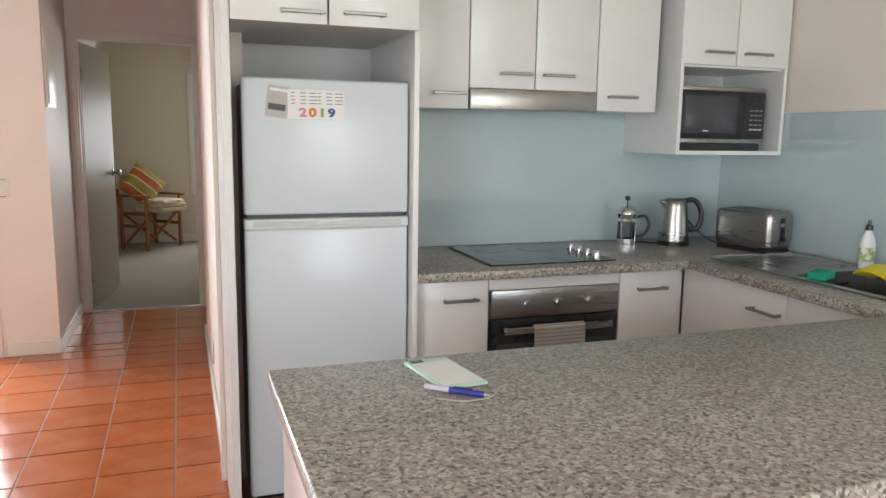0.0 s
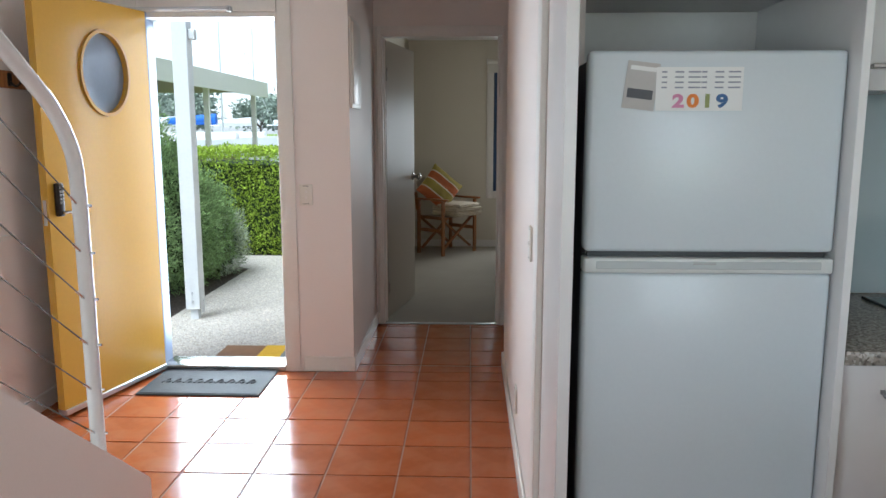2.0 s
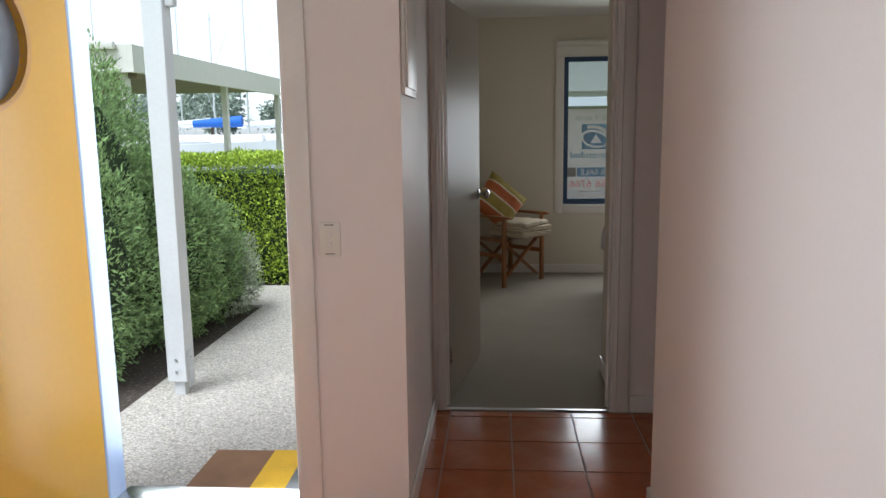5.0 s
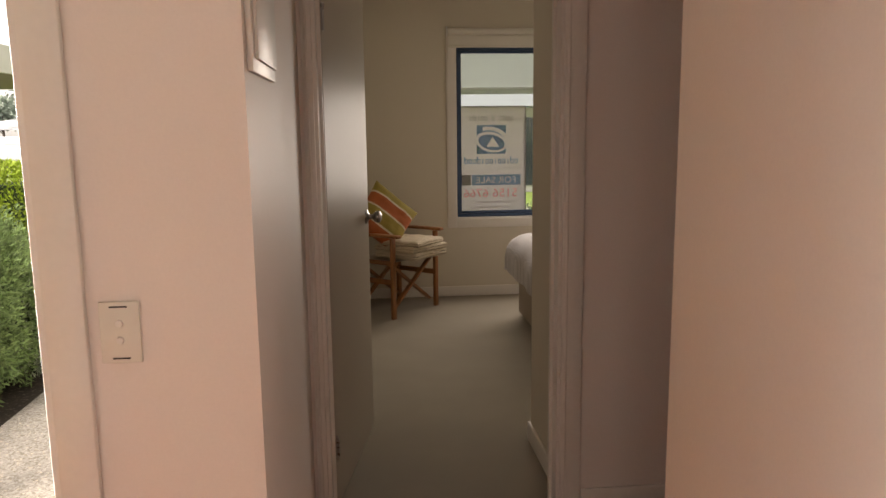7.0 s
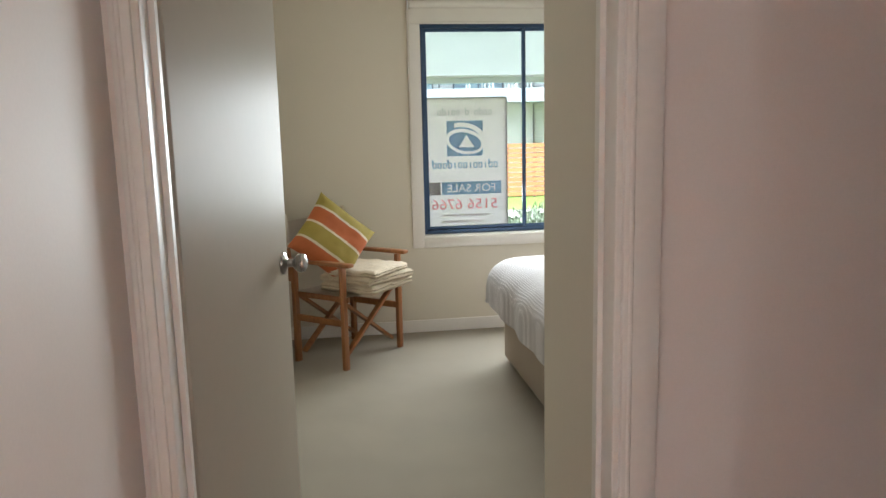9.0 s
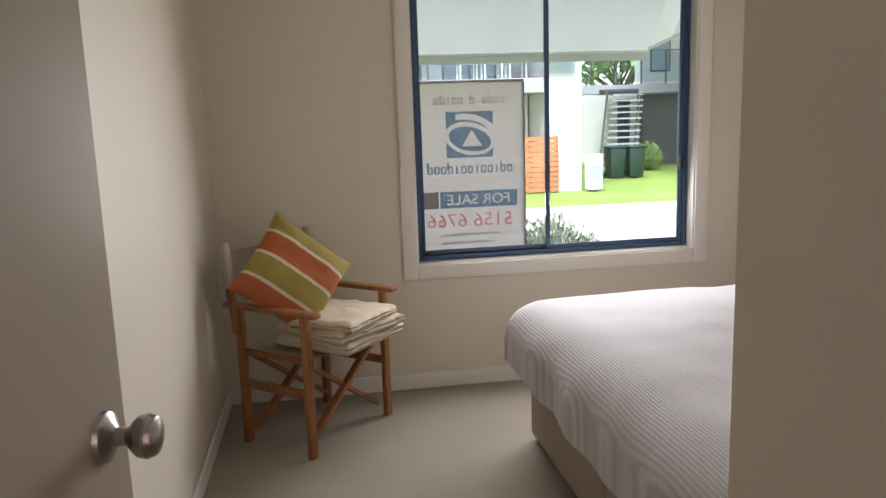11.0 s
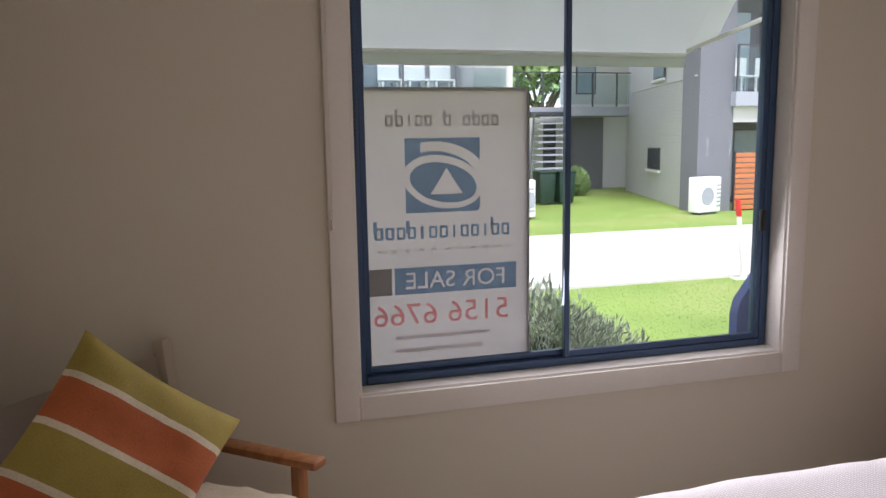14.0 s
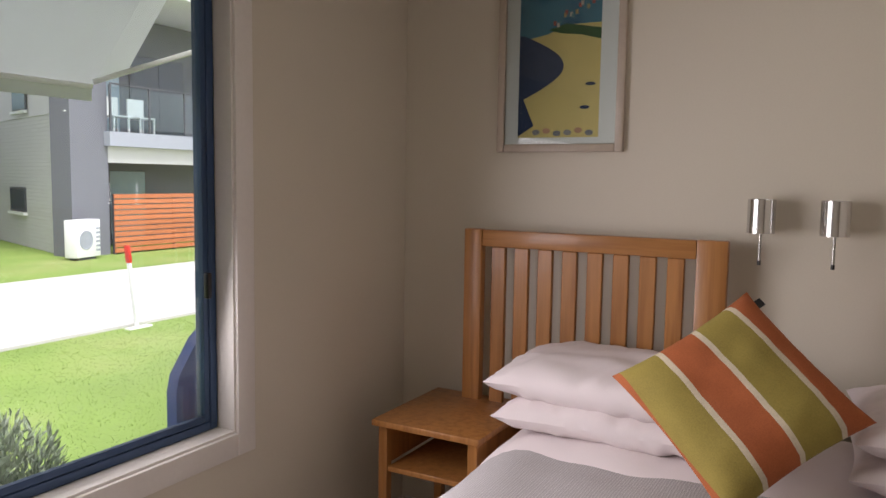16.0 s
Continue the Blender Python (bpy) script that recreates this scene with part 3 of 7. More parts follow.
def stripe_material(name, axis, repeat, steps, rough=0.85, weave=260.0, bump=0.25):
    """Woven stripes across one axis of the object: steps of (start, colour) over one repeat in metres."""
    m = bpy.data.materials.new(name)
    m.use_nodes = True
    nt = m.node_tree
    b = nt.nodes["Principled BSDF"]
    b.inputs["Roughness"].default_value = rough
    co = nt.nodes.new("ShaderNodeTexCoord")
    sep = nt.nodes.new("ShaderNodeSeparateXYZ")
    nt.links.new(co.outputs["Object"], sep.inputs[0])
    div = nt.nodes.new("ShaderNodeMath")
    div.operation = "DIVIDE"
    div.inputs[1].default_value = repeat
    nt.links.new(sep.outputs[axis], div.inputs[0])
    fr = nt.nodes.new("ShaderNodeMath")
    fr.operation = "FRACT"
    nt.links.new(div.outputs[0], fr.inputs[0])
    ramp = nt.nodes.new("ShaderNodeValToRGB")
    ramp.color_ramp.interpolation = "CONSTANT"
    els = ramp.color_ramp.elements
    while len(els) < len(steps):
        els.new(0.99)
    for e, (p, c) in zip(els, steps):
        e.position, e.color = p, (*c, 1)
    nt.links.new(fr.outputs[0], ramp.inputs[0])
    no = nt.nodes.new("ShaderNodeTexNoise")
    no.inputs["Scale"].default_value, no.inputs["Detail"].default_value = weave, 3
    nt.links.new(co.outputs["Object"], no.inputs["Vector"])
    no2 = nt.nodes.new("ShaderNodeTexNoise")
    no2.inputs["Scale"].default_value = 9
    nt.links.new(co.outputs["Object"], no2.inputs["Vector"])
    ad = nt.nodes.new("ShaderNodeMath")
    nt.links.new(no.outputs["Fac"], ad.inputs[0])
    nt.links.new(no2.outputs["Fac"], ad.inputs[1])
    rg = nt.nodes.new("ShaderNodeMapRange")
    rg.inputs["From Min"].default_value, rg.inputs["From Max"].default_value = 0.6, 1.4
    rg.inputs["To Min"].default_value, rg.inputs["To Max"].default_value = 0.82, 1.18
    nt.links.new(ad.outputs[0], rg.inputs["Value"])
    hs = nt.nodes.new("ShaderNodeHueSaturation")
    nt.links.new(ramp.outputs["Color"], hs.inputs["Color"])
    nt.links.new(rg.outputs["Result"], hs.inputs["Value"])
    nt.links.new(hs.outputs["Color"], b.inputs["Base Color"])
    bp = nt.nodes.new("ShaderNodeBump")
    bp.inputs["Strength"].default_value, bp.inputs["Distance"].default_value = bump, 0.003
    nt.links.new(no.outputs["Fac"], bp.inputs["Height"])
    nt.links.new(bp.outputs["Normal"], b.inputs["Normal"])
    return m


M_TOWELSTRIPE = stripe_material("tea_towel_stripes", "Z", 0.016, [(0.0, (0.78, 0.72, 0.66)), (0.78, (0.50, 0.40, 0.35))])
tea_towel()


def return_units():
    """The run of cupboards under the sink, facing the fridge side."""
    for y0, y1, hy in ((2.085, 2.685, 2.30), (1.64, 2.083, 1.98)):
        u = thing("base_cupboard", "white laminate base cupboard under the sink bench", "cupboard", group="base cupboards")
        part("body", boxed(2.50, 3.125, y0, y1, 0.10, TOP - 0.19), M_CARCASS, u)
        d = part("door", boxed(2.472, 2.492, y0 + 0.0015, y1 - 0.0015, 0.11, TOP - 0.045, 0.002), M_LOWCAB, u)
        bar_handle(d, 2.472, hy - 0.12, TOP - 0.125, 0.16, "y")
        part("kickboard", boxed(2.55, 2.565, y0, y1, 0.0, 0.099), M_LOWCAB, u)


return_units()


def worktop():
    """One sheet with a rolled front edge, open over the sink bowl."""
    w = thing("worktop", "speckled grey-brown granite-look kitchen worktop", "worktop")
    t = 0.038
    part("top", boxed(1.214, 3.128, 2.62, KB, TOP - t, TOP, 0.006, 2), M_GRANITE, w)
    bm = bmesh.new()
    box(bm, 2.44, 2.60, 1.622, 2.619, TOP - t, TOP, 0.006, 2)
    box(bm, 3.02, 3.128, 1.622, 2.619, TOP - t, TOP)
    box(bm, 2.601, 3.019, 2.24, 2.619, TOP - t, TOP)
    box(bm, 2.601, 3.019, 1.622, 1.76, TOP - t, TOP)
    part("sink_top", bm, M_GRANITE, w)


worktop()


def island():
    i = thing("breakfast_bar", "kitchen peninsula with a speckled granite-look top", "bench")
    part("top", boxed(0.545, 3.128, 0.78, 1.62, TOP - 0.04, TOP, 0.007, 3), M_GRANITE, i)
    part("end_panel", boxed(0.575, 0.60, 0.93, 1.60, 0.0, TOP - 0.041, 0.002), M_LOWCAB, i, "pinkish white laminate end panel")
    part("back_panel", boxed(0.601, 3.128, 1.02, 1.04, 0.0, TOP - 0.041), M_LOWCAB, i)
    part("front_panel", boxed(0.601, 2.44, 1.575, 1.595, 0.1, TOP - 0.041), M_LOWCAB, i)


island()


def splashbacks():
    s = thing("splashback_back", "pale blue-grey glass splashback behind the cooktop", "splashback", kind="structure")
    part("sheet", boxed(1.215, 3.128, KB - 0.007, KB + 0.0005, TOP + 0.002, 1.529), M_SPLASH, s)
    s = thing("splashback_side", "pale blue-grey glass splashback beside the sink", "splashback", kind="structure")
    part("sheet", boxed(3.121, 3.1295, 0.8, KB - 0.008, TOP + 0.002, 1.529), M_SPLASH, s)
    part("capping", boxed(3.117, 3.1298, 0.8, 2.849, 1.53, 1.536), M_WHITE, s)


splashbacks()


def cooktop():
    c = thing("cooktop", "black ceramic cooktop with chrome control knobs", "cooktop")
    part("glass", boxed(1.553, 2.13, 2.70, 3.20, TOP + 0.001, TOP + 0.006, 0.002, 1), M_BLACKGLASS, c)
    part("edge", boxed(1.545, 1.552, 2.70, 3.20, TOP + 0.001, TOP + 0.009), M_BLACK, c, "raised black side trim")
    for cx, cy, r in ((1.70, 2.83, 0.09), (1.70, 3.07, 0.075), (1.93, 2.81, 0.075), (1.93, 3.07, 0.09)):
        bm = lathe([(r - 0.003, 0), (r, 0), (r, 0.0006), (r - 0.003, 0.0006)], 40, (cx, cy, TOP + 0.0061))
        part("cooking_zone", bm, M_MWWINDOW, c, "thin grey ring marking a zone")
    for i in range(4):
        k = lathe([(0, 0), (0.021, 0), (0.021, 0.004), (0.017, 0.006), (0.016, 0.022), (0.013, 0.026), (0, 0.026)], 20, (2.085, 2.79 + i * 0.075, TOP + 0.0062))
        part("knob", k, M_CHROME, c, "chrome control knob")


cooktop()


def sink():
    s = thing("kitchen_sink", "stainless steel sink with drainboard set in the bench", "sink")
    bm = bmesh.new()
    box(bm, 2.58, 3.035, 2.225, 2.64, TOP + 0.001, TOP + 0.006, 0.002, 1)
    box(bm, 2.58, 2.62, 1.74, 2.224, TOP + 0.001, TOP + 0.006)
    box(bm, 3.0, 3.035, 1.74, 2.224, TOP + 0.001, TOP + 0.006)
    box(bm, 2.621, 2.999, 1.74, 1.775, TOP + 0.001, TOP + 0.006)
    part("rim", bm, M_STEEL, s)
    bm = bmesh.new()
    z0 = TOP - 0.16
    box(bm, 2.622, 2.998, 1.777, 2.222, z0 - 0.002, z0)
    for b in ((2.618, 2.622, 1.777, 2.222), (2.998, 3.002, 1.777, 2.222), (2.622, 2.998, 1.773, 1.777), (2.622, 2.998, 2.222, 2.226)):
        box(bm, *b, z0, TOP + 0.0005)
    part("bowl", bm, M_STEEL, s)
    for i in range(7):
        part("drain_rib", boxed(2.64 + i * 0.058, 2.65 + i * 0.058, 2.27, 2.6, TOP + 0.006, TOP + 0.0085, 0.001, 1), M_STEEL, s)
    part("back_lip", boxed(2.58, 3.035, 2.641, 2.652, TOP + 0.001, TOP + 0.012, 0.002, 1), M_CHROME, s)


sink()


def coffee_press():
    p = thing("coffee_press", "glass coffee plunger with chrome frame and black handle", "coffee maker", (2.455, 3.13, TOP))
    part("glass_jar", lathe([(0.043, 0.012), (0.043, 0.15), (0.041, 0.15), (0.041, 0.014), (0, 0.014)], 28), M_JARGLASS, p, "clear glass jar")
    part("base", lathe([(0, 0.001), (0.046, 0.001), (0.046, 0.03), (0.044, 0.03), (0.044, 0.011), (0, 0.011)], 28), M_CHROME, p)
    part("band", lathe([(0.0445, 0.115), (0.0465, 0.115), (0.0465, 0.13), (0.0445, 0.13)], 28), M_CHROME, p)
    for k in range(4):
        a = k * math.pi / 2 + 0.5
        part("strut", rodded((0.0465 * math.cos(a), 0.0465 * math.sin(a), 0.0), (0.0465 * math.cos(a), 0.0465 * math.sin(a), 0.125), 0.003, seg=8), M_CHROME, p)
    part("lid", lathe([(0, 0.152), (0.047, 0.152), (0.046, 0.165), (0.03, 0.185), (0.01, 0.19), (0, 0.19)], 28), M_CHROME, p)
    part("plunger_knob", lathe([(0, 0.19), (0.003, 0.19), (0.003, 0.215), (0.012, 0.218), (0.014, 0.228), (0.009, 0.238), (0, 0.24)], 20), M_BLACK, p, "round black plunger knob")
    part("handle", tube(arc([(0.044, -0.02, 0.135), (0.08, -0.035, 0.14), (0.098, -0.045, 0.11), (0.092, -0.042, 0.07), (0.07, -0.03, 0.045), (0.046, -0.02, 0.04)]), 0.0075), M_BLACK, p, "black curved handle")


M_JARGLASS = glass("jar_glass", (0.80, 0.82, 0.82))
coffee_press()


def kettle():
    k = thing("electric_kettle", "brushed steel electric kettle with black handle", "kettle", (2.68, 3.06, TOP))
    part("base", lathe([(0, 0.0), (0.078, 0.0), (0.078, 0.018), (0.07, 0.022), (0, 0.022)], 30), M_BLACK, k)
    part("body", lathe([(0, 0.0225), (0.074, 0.0225), (0.073, 0.05), (0.06, 0.2), (0.056, 0.218), (0.05, 0.224), (0, 0.226)], 36), M_STEEL, k)
    part("lid", lathe([(0, 0.2265), (0.045, 0.226), (0.04, 0.232), (0, 0.235)], 28), M_STEEL, k)
    part("spout", barred((-0.05, 0.0, 0.2), (-0.082, 0.0, 0.218), 0.035, 0.02, bevel=0.006), M_STEEL, k)
    part("handle", tube(arc([(0.045, -0.02, 0.22), (0.085, -0.04, 0.222), (0.115, -0.05, 0.18), (0.12, -0.052, 0.13), (0.105, -0.045, 0.085), (0.07, -0.03, 0.08)]), 0.0125), M_BLACK, k, "black plastic handle")
    return k


KETTLE = kettle()


def toaster():
    t = thing("toaster", "brushed steel two-slice toaster with rounded top", "toaster", (2.965, 2.83, TOP), 14)
    part("body", boxed(-0.095, 0.095, -0.15, 0.15, 0.012, 0.195, 0.028, 5), M_STEEL, t)
    part("base", boxed(-0.085, 0.085, -0.14, 0.14, 0.0, 0.014, 0.004), M_BLACK, t)
    for sx in (-0.035, 0.035):
        part("slot", boxed(sx - 0.014, sx + 0.014, -0.11, 0.11, 0.1935, 0.197), M_BLACK, t, "dark bread slot")
    part("front_panel", boxed(-0.018, 0.018, -0.153, -0.149, 0.045, 0.165, 0.001, 1), M_BLACK, t, "black lever channel")
    part("lever", boxed(-0.022, 0.022, -0.172, -0.153, 0.125, 0.142, 0.004), M_STEEL, t)
    part("dial", lathe([(0, 0), (0.014, 0), (0.013, 0.012), (0, 0.013)], 18), M_BLACK, t).matrix_local = pose(0.0, -0.153, 0.066, 90)
    return t


TOASTER = toaster()


def leads(kettle_thing, toaster_thing):
    for owner, points in ((kettle_thing, [(2.72, 3.12, TOP + 0.006), (2.82, 3.14, TOP + 0.006), (2.86, 3.2, TOP + 0.05), (2.84, 3.24, TOP + 0.13), (2.832, 3.245, TOP + 0.15)]),
                          (kettle_thing, [(2.5, 3.12, TOP + 0.005), (2.55, 3.15, TOP + 0.005), (2.6, 3.1, TOP + 0.005), (2.64, 3.12, TOP + 0.005)]),
                          (toaster_thing, [(2.9, 2.99, TOP + 0.006), (2.84, 3.05, TOP + 0.05), (2.81, 3.15, TOP + 0.13), (2.882, 3.245, TOP + 0.15)])):
        lead = part("cord", tube(arc(points), 0.0035, 8), M_BLACK, owner, "black power cord")
        lead.matrix_parent_inverse = owner.matrix_basis.inverted()
    s = thing("power_point", "white double power point on the splashback", "socket")
    part("plate", boxed(2.80, 2.915, KB - 0.016, KB - 0.0075, TOP + 0.12, TOP + 0.19, 0.003), M_WHITE, s)
    for sx in (2.832, 2.882):
        part("plug", boxed(sx - 0.015, sx + 0.015, KB - 0.05, KB - 0.0165, TOP + 0.135, TOP + 0.168, 0.006), M_BLACK, s, "black plug")


leads(KETTLE, TOASTER)


def soap_bottle():
    b = thing("dish_soap_bottle", "white dish soap bottle with black cap and green label", "bottle", (3.03, 2.25, TOP + 0.0061))
    body = lathe([(0, 0), (0.033, 0), (0.036, 0.01), (0.037, 0.1), (0.032, 0.125), (0.018, 0.15), (0.014, 0.158), (0, 0.158)], 26)
    for v in body.verts:
        v.co.y *= 0.65
    part("bottle", body, M_WHITE, b)
    part("cap", lathe([(0, 0.1585), (0.014, 0.1585), (0.014, 0.178), (0.007, 0.182), (0.006, 0.2), (0, 0.2)], 20), M_BLACK, b)
    bm = lathe([(0.0375, 0.03), (0.0378, 0.03), (0.0378, 0.09), (0.0375, 0.09)], 26)
    for v in bm.verts:
        v.co.y *= 0.66
    part("label", bm, mat("green_label", (0.30, 0.42, 0.10), 0.4, second=(0.75, 0.76, 0.72), second_scale=40), b, "green and white printed label")


soap_bottle()


M_RUBBERY = mat("yellow_rubber", (0.80, 0.66, 0.02), 0.45, vary=0.06, grain=60, bump=0.1)
M_SPONGE = mat("green_scourer", (0.02, 0.32, 0.20), 0.9, vary=0.15, grain=180, bump=0.6)


def glove():
    g = thing("rubber_glove", "yellow rubber gloves draped over the sink rim", "glove", (2.80, 1.985, TOP + 0.007))
    bm = bmesh.new()
    rows = []
    for j in range(9):
        s = j / 8
        ring = []
        for i in range(16):
            a = 2 * math.pi * i / 16
            w = 0.055 + 0.025 * s + 0.006 * math.sin(3 * a + j)
            ring.append(bm.verts.new((math.cos(a) * w + 0.05 * s, -0.10 + 0.2 * s, 0.022 + 0.018 * math.sin(a) * (1 + 0.5 * math.sin(j * 1.3)) + 0.02 * math.sin(s * 3.1))))
        rows.append(ring)
    for a, b in zip(rows, rows[1:]):
        for i in range(16):
            bm.faces.new((a[i], a[(i + 1) % 16], b[(i + 1) % 16], b[i]))
    bm.faces.new(rows[0][::-1])
    bm.faces.new(rows[-1])
    bmesh.ops.recalc_face_normals(bm, faces=bm.faces)
    part("cuff", bm, M_RUBBERY, g)
    for k in range(4):
        part("finger", tube(arc([(-0.04 + k * 0.028, -0.09, 0.024), (-0.05 + k * 0.03, -0.13, 0.026), (-0.055 + k * 0.032, -0.165 + 0.012 * abs(k - 1.5), 0.016)], 5), 0.0125, 10), M_RUBBERY, g)


glove()
solid("scourer_sponge", boxed(-0.055, 0.055, -0.035, 0.035, 0, 0.03, 0.008, 3), M_SPONGE, "green scourer sponge at the sink edge", "sponge", (2.66, 2.12, TOP + 0.0062), 25)
solid("chopping_board", boxed(1.2145, 1.236, 3.02, 3.26, TOP + 0.0005, TOP + 0.17, 0.006, 2), M_PINE_Y, "small brown wooden board leaning beside the fridge panel", "board")


def notepad_and_pen():
    n = thing("notepad", "white notepad in a mint-edged cover lying on the bench", "notepad", (0.915, 1.475, TOP), 8)
    part("cover", boxed(-0.055, 0.055, -0.10, 0.10, 0.0, 0.008, 0.004, 2), mat("mint_cover", (0.55, 0.76, 0.68), 0.4), n, "mint green cover")
    part("page", boxed(-0.047, 0.047, -0.088, 0.07, 0.0082, 0.0095, 0.0006, 1), M_PAPER, n)
    part("emblem", boxed(-0.045, -0.012, 0.076, 0.092, 0.0082, 0.0092, 0.0005, 1), mat("dark_green_print", (0.05, 0.16, 0.10), 0.5), n, "dark green printed emblem")
    p = thing("pen", "blue ballpoint pen with a looped cord", "pen", (0.90, 1.345, TOP), -40)
    part("barrel", rodded((-0.02, 0, 0.0075), (0.055, 0, 0.0075), 0.0065), mat("blue_pen_plastic", (0.03, 0.04, 0.30), 0.25), p)
    part("grip", rodded((-0.075, 0, 0.0075), (-0.0205, 0, 0.0075), 0.0055, 0.006), mat("lilac_pen_plastic", (0.62, 0.56, 0.66), 0.3), p, "pale lilac pen end")
    part("tip", rodded((0.0555, 0, 0.0075), (0.068, 0, 0.0075), 0.005, 0.0015), M_CHROME, p)
    part("clip", boxed(-0.01, 0.03, -0.002, 0.002, 0.0142, 0.016), M_BLACK, p)
    solid("cord_loop", tube(arc([(0.85, 1.33, TOP + 0.002), (0.90, 1.30, TOP + 0.002), (0.96, 1.31, TOP + 0.002), (0.99, 1.35, TOP + 0.002), (1.02, 1.37, TOP + 0.002)]), 0.0014, 6), M_GREYPAPER, "thin pale cord lying on the granite bench", "cord")


notepad_and_pen()

# ---- entry and hall ----
M_ALU = mat("mill_aluminium", (0.62, 0.63, 0.65), 0.3, 0.9, vary=0.05, bump=0.02)
M_EDGEBLUE = mat("blue_grey_edge_paint", (0.22, 0.28, 0.42), 0.45, vary=0.05)
M_CABLE = mat("steel_cable", (0.12, 0.11, 0.10), 0.4, 0.8, vary=0.1)
M_RUBBERMAT = mat("black_rubber_mat", (0.045, 0.045, 0.047), 0.8, vary=0.25, grain=200, bump=0.6)
M_SWITCH = mat("ivory_switch_plastic", (0.76, 0.72, 0.64), 0.3, vary=0.02)
M_BRONZE = mat("dark_bronze", (0.05, 0.042, 0.036), 0.35, 0.8, vary=0.1)


def entry_frame():
    d = thing("door_frame_entry", "cream painted timber frame around the front doorway", "door frame", kind="structure")
    part("jamb", boxed(-0.775, -0.758, 5.062, 5.215, 0.0, 2.05, 0.002, 1), M_TRIM, d)
    part("jamb", boxed(-1.539, -1.512, 5.062, 5.215, 0.0, 2.05, 0.002, 1), M_EDGEBLUE, d, "blue-grey painted hinge jamb")
    part("head", boxed(-1.511, -0.776, 5.062, 5.215, 2.022, 2.05, 0.002, 1), M_TRIM, d)
    part("architrave", boxed(-0.759, -0.685, 5.052, 5.0695, 0.0, 2.135, 0.004, 2), M_TRIM, d)
    part("architrave", boxed(-1.625, -1.54, 5.052, 5.0695, 0.0, 2.135, 0.004, 2), M_TRIM, d)
    part("architrave", boxed(-1.539, -0.763, 5.052, 5.0695, 2.05, 2.135, 0.004, 2), M_TRIM, d)
    part("sill", boxed(-1.511, -0.776, 5.05, 5.24, 0.0, 0.032, 0.006, 2), M_STEEL, d, "dull aluminium door sill")
    part("closer_arm", boxed(-1.75, -1.0, 5.0, 5.018, 2.052, 2.07, 0.003, 1), M_ALU, d, "slim metal door closer bar")
    part("closer_bracket", boxed(-1.02, -1.0, 5.0, 5.051, 2.045, 2.075, 0.003, 1), M_ALU, d)


entry_frame()


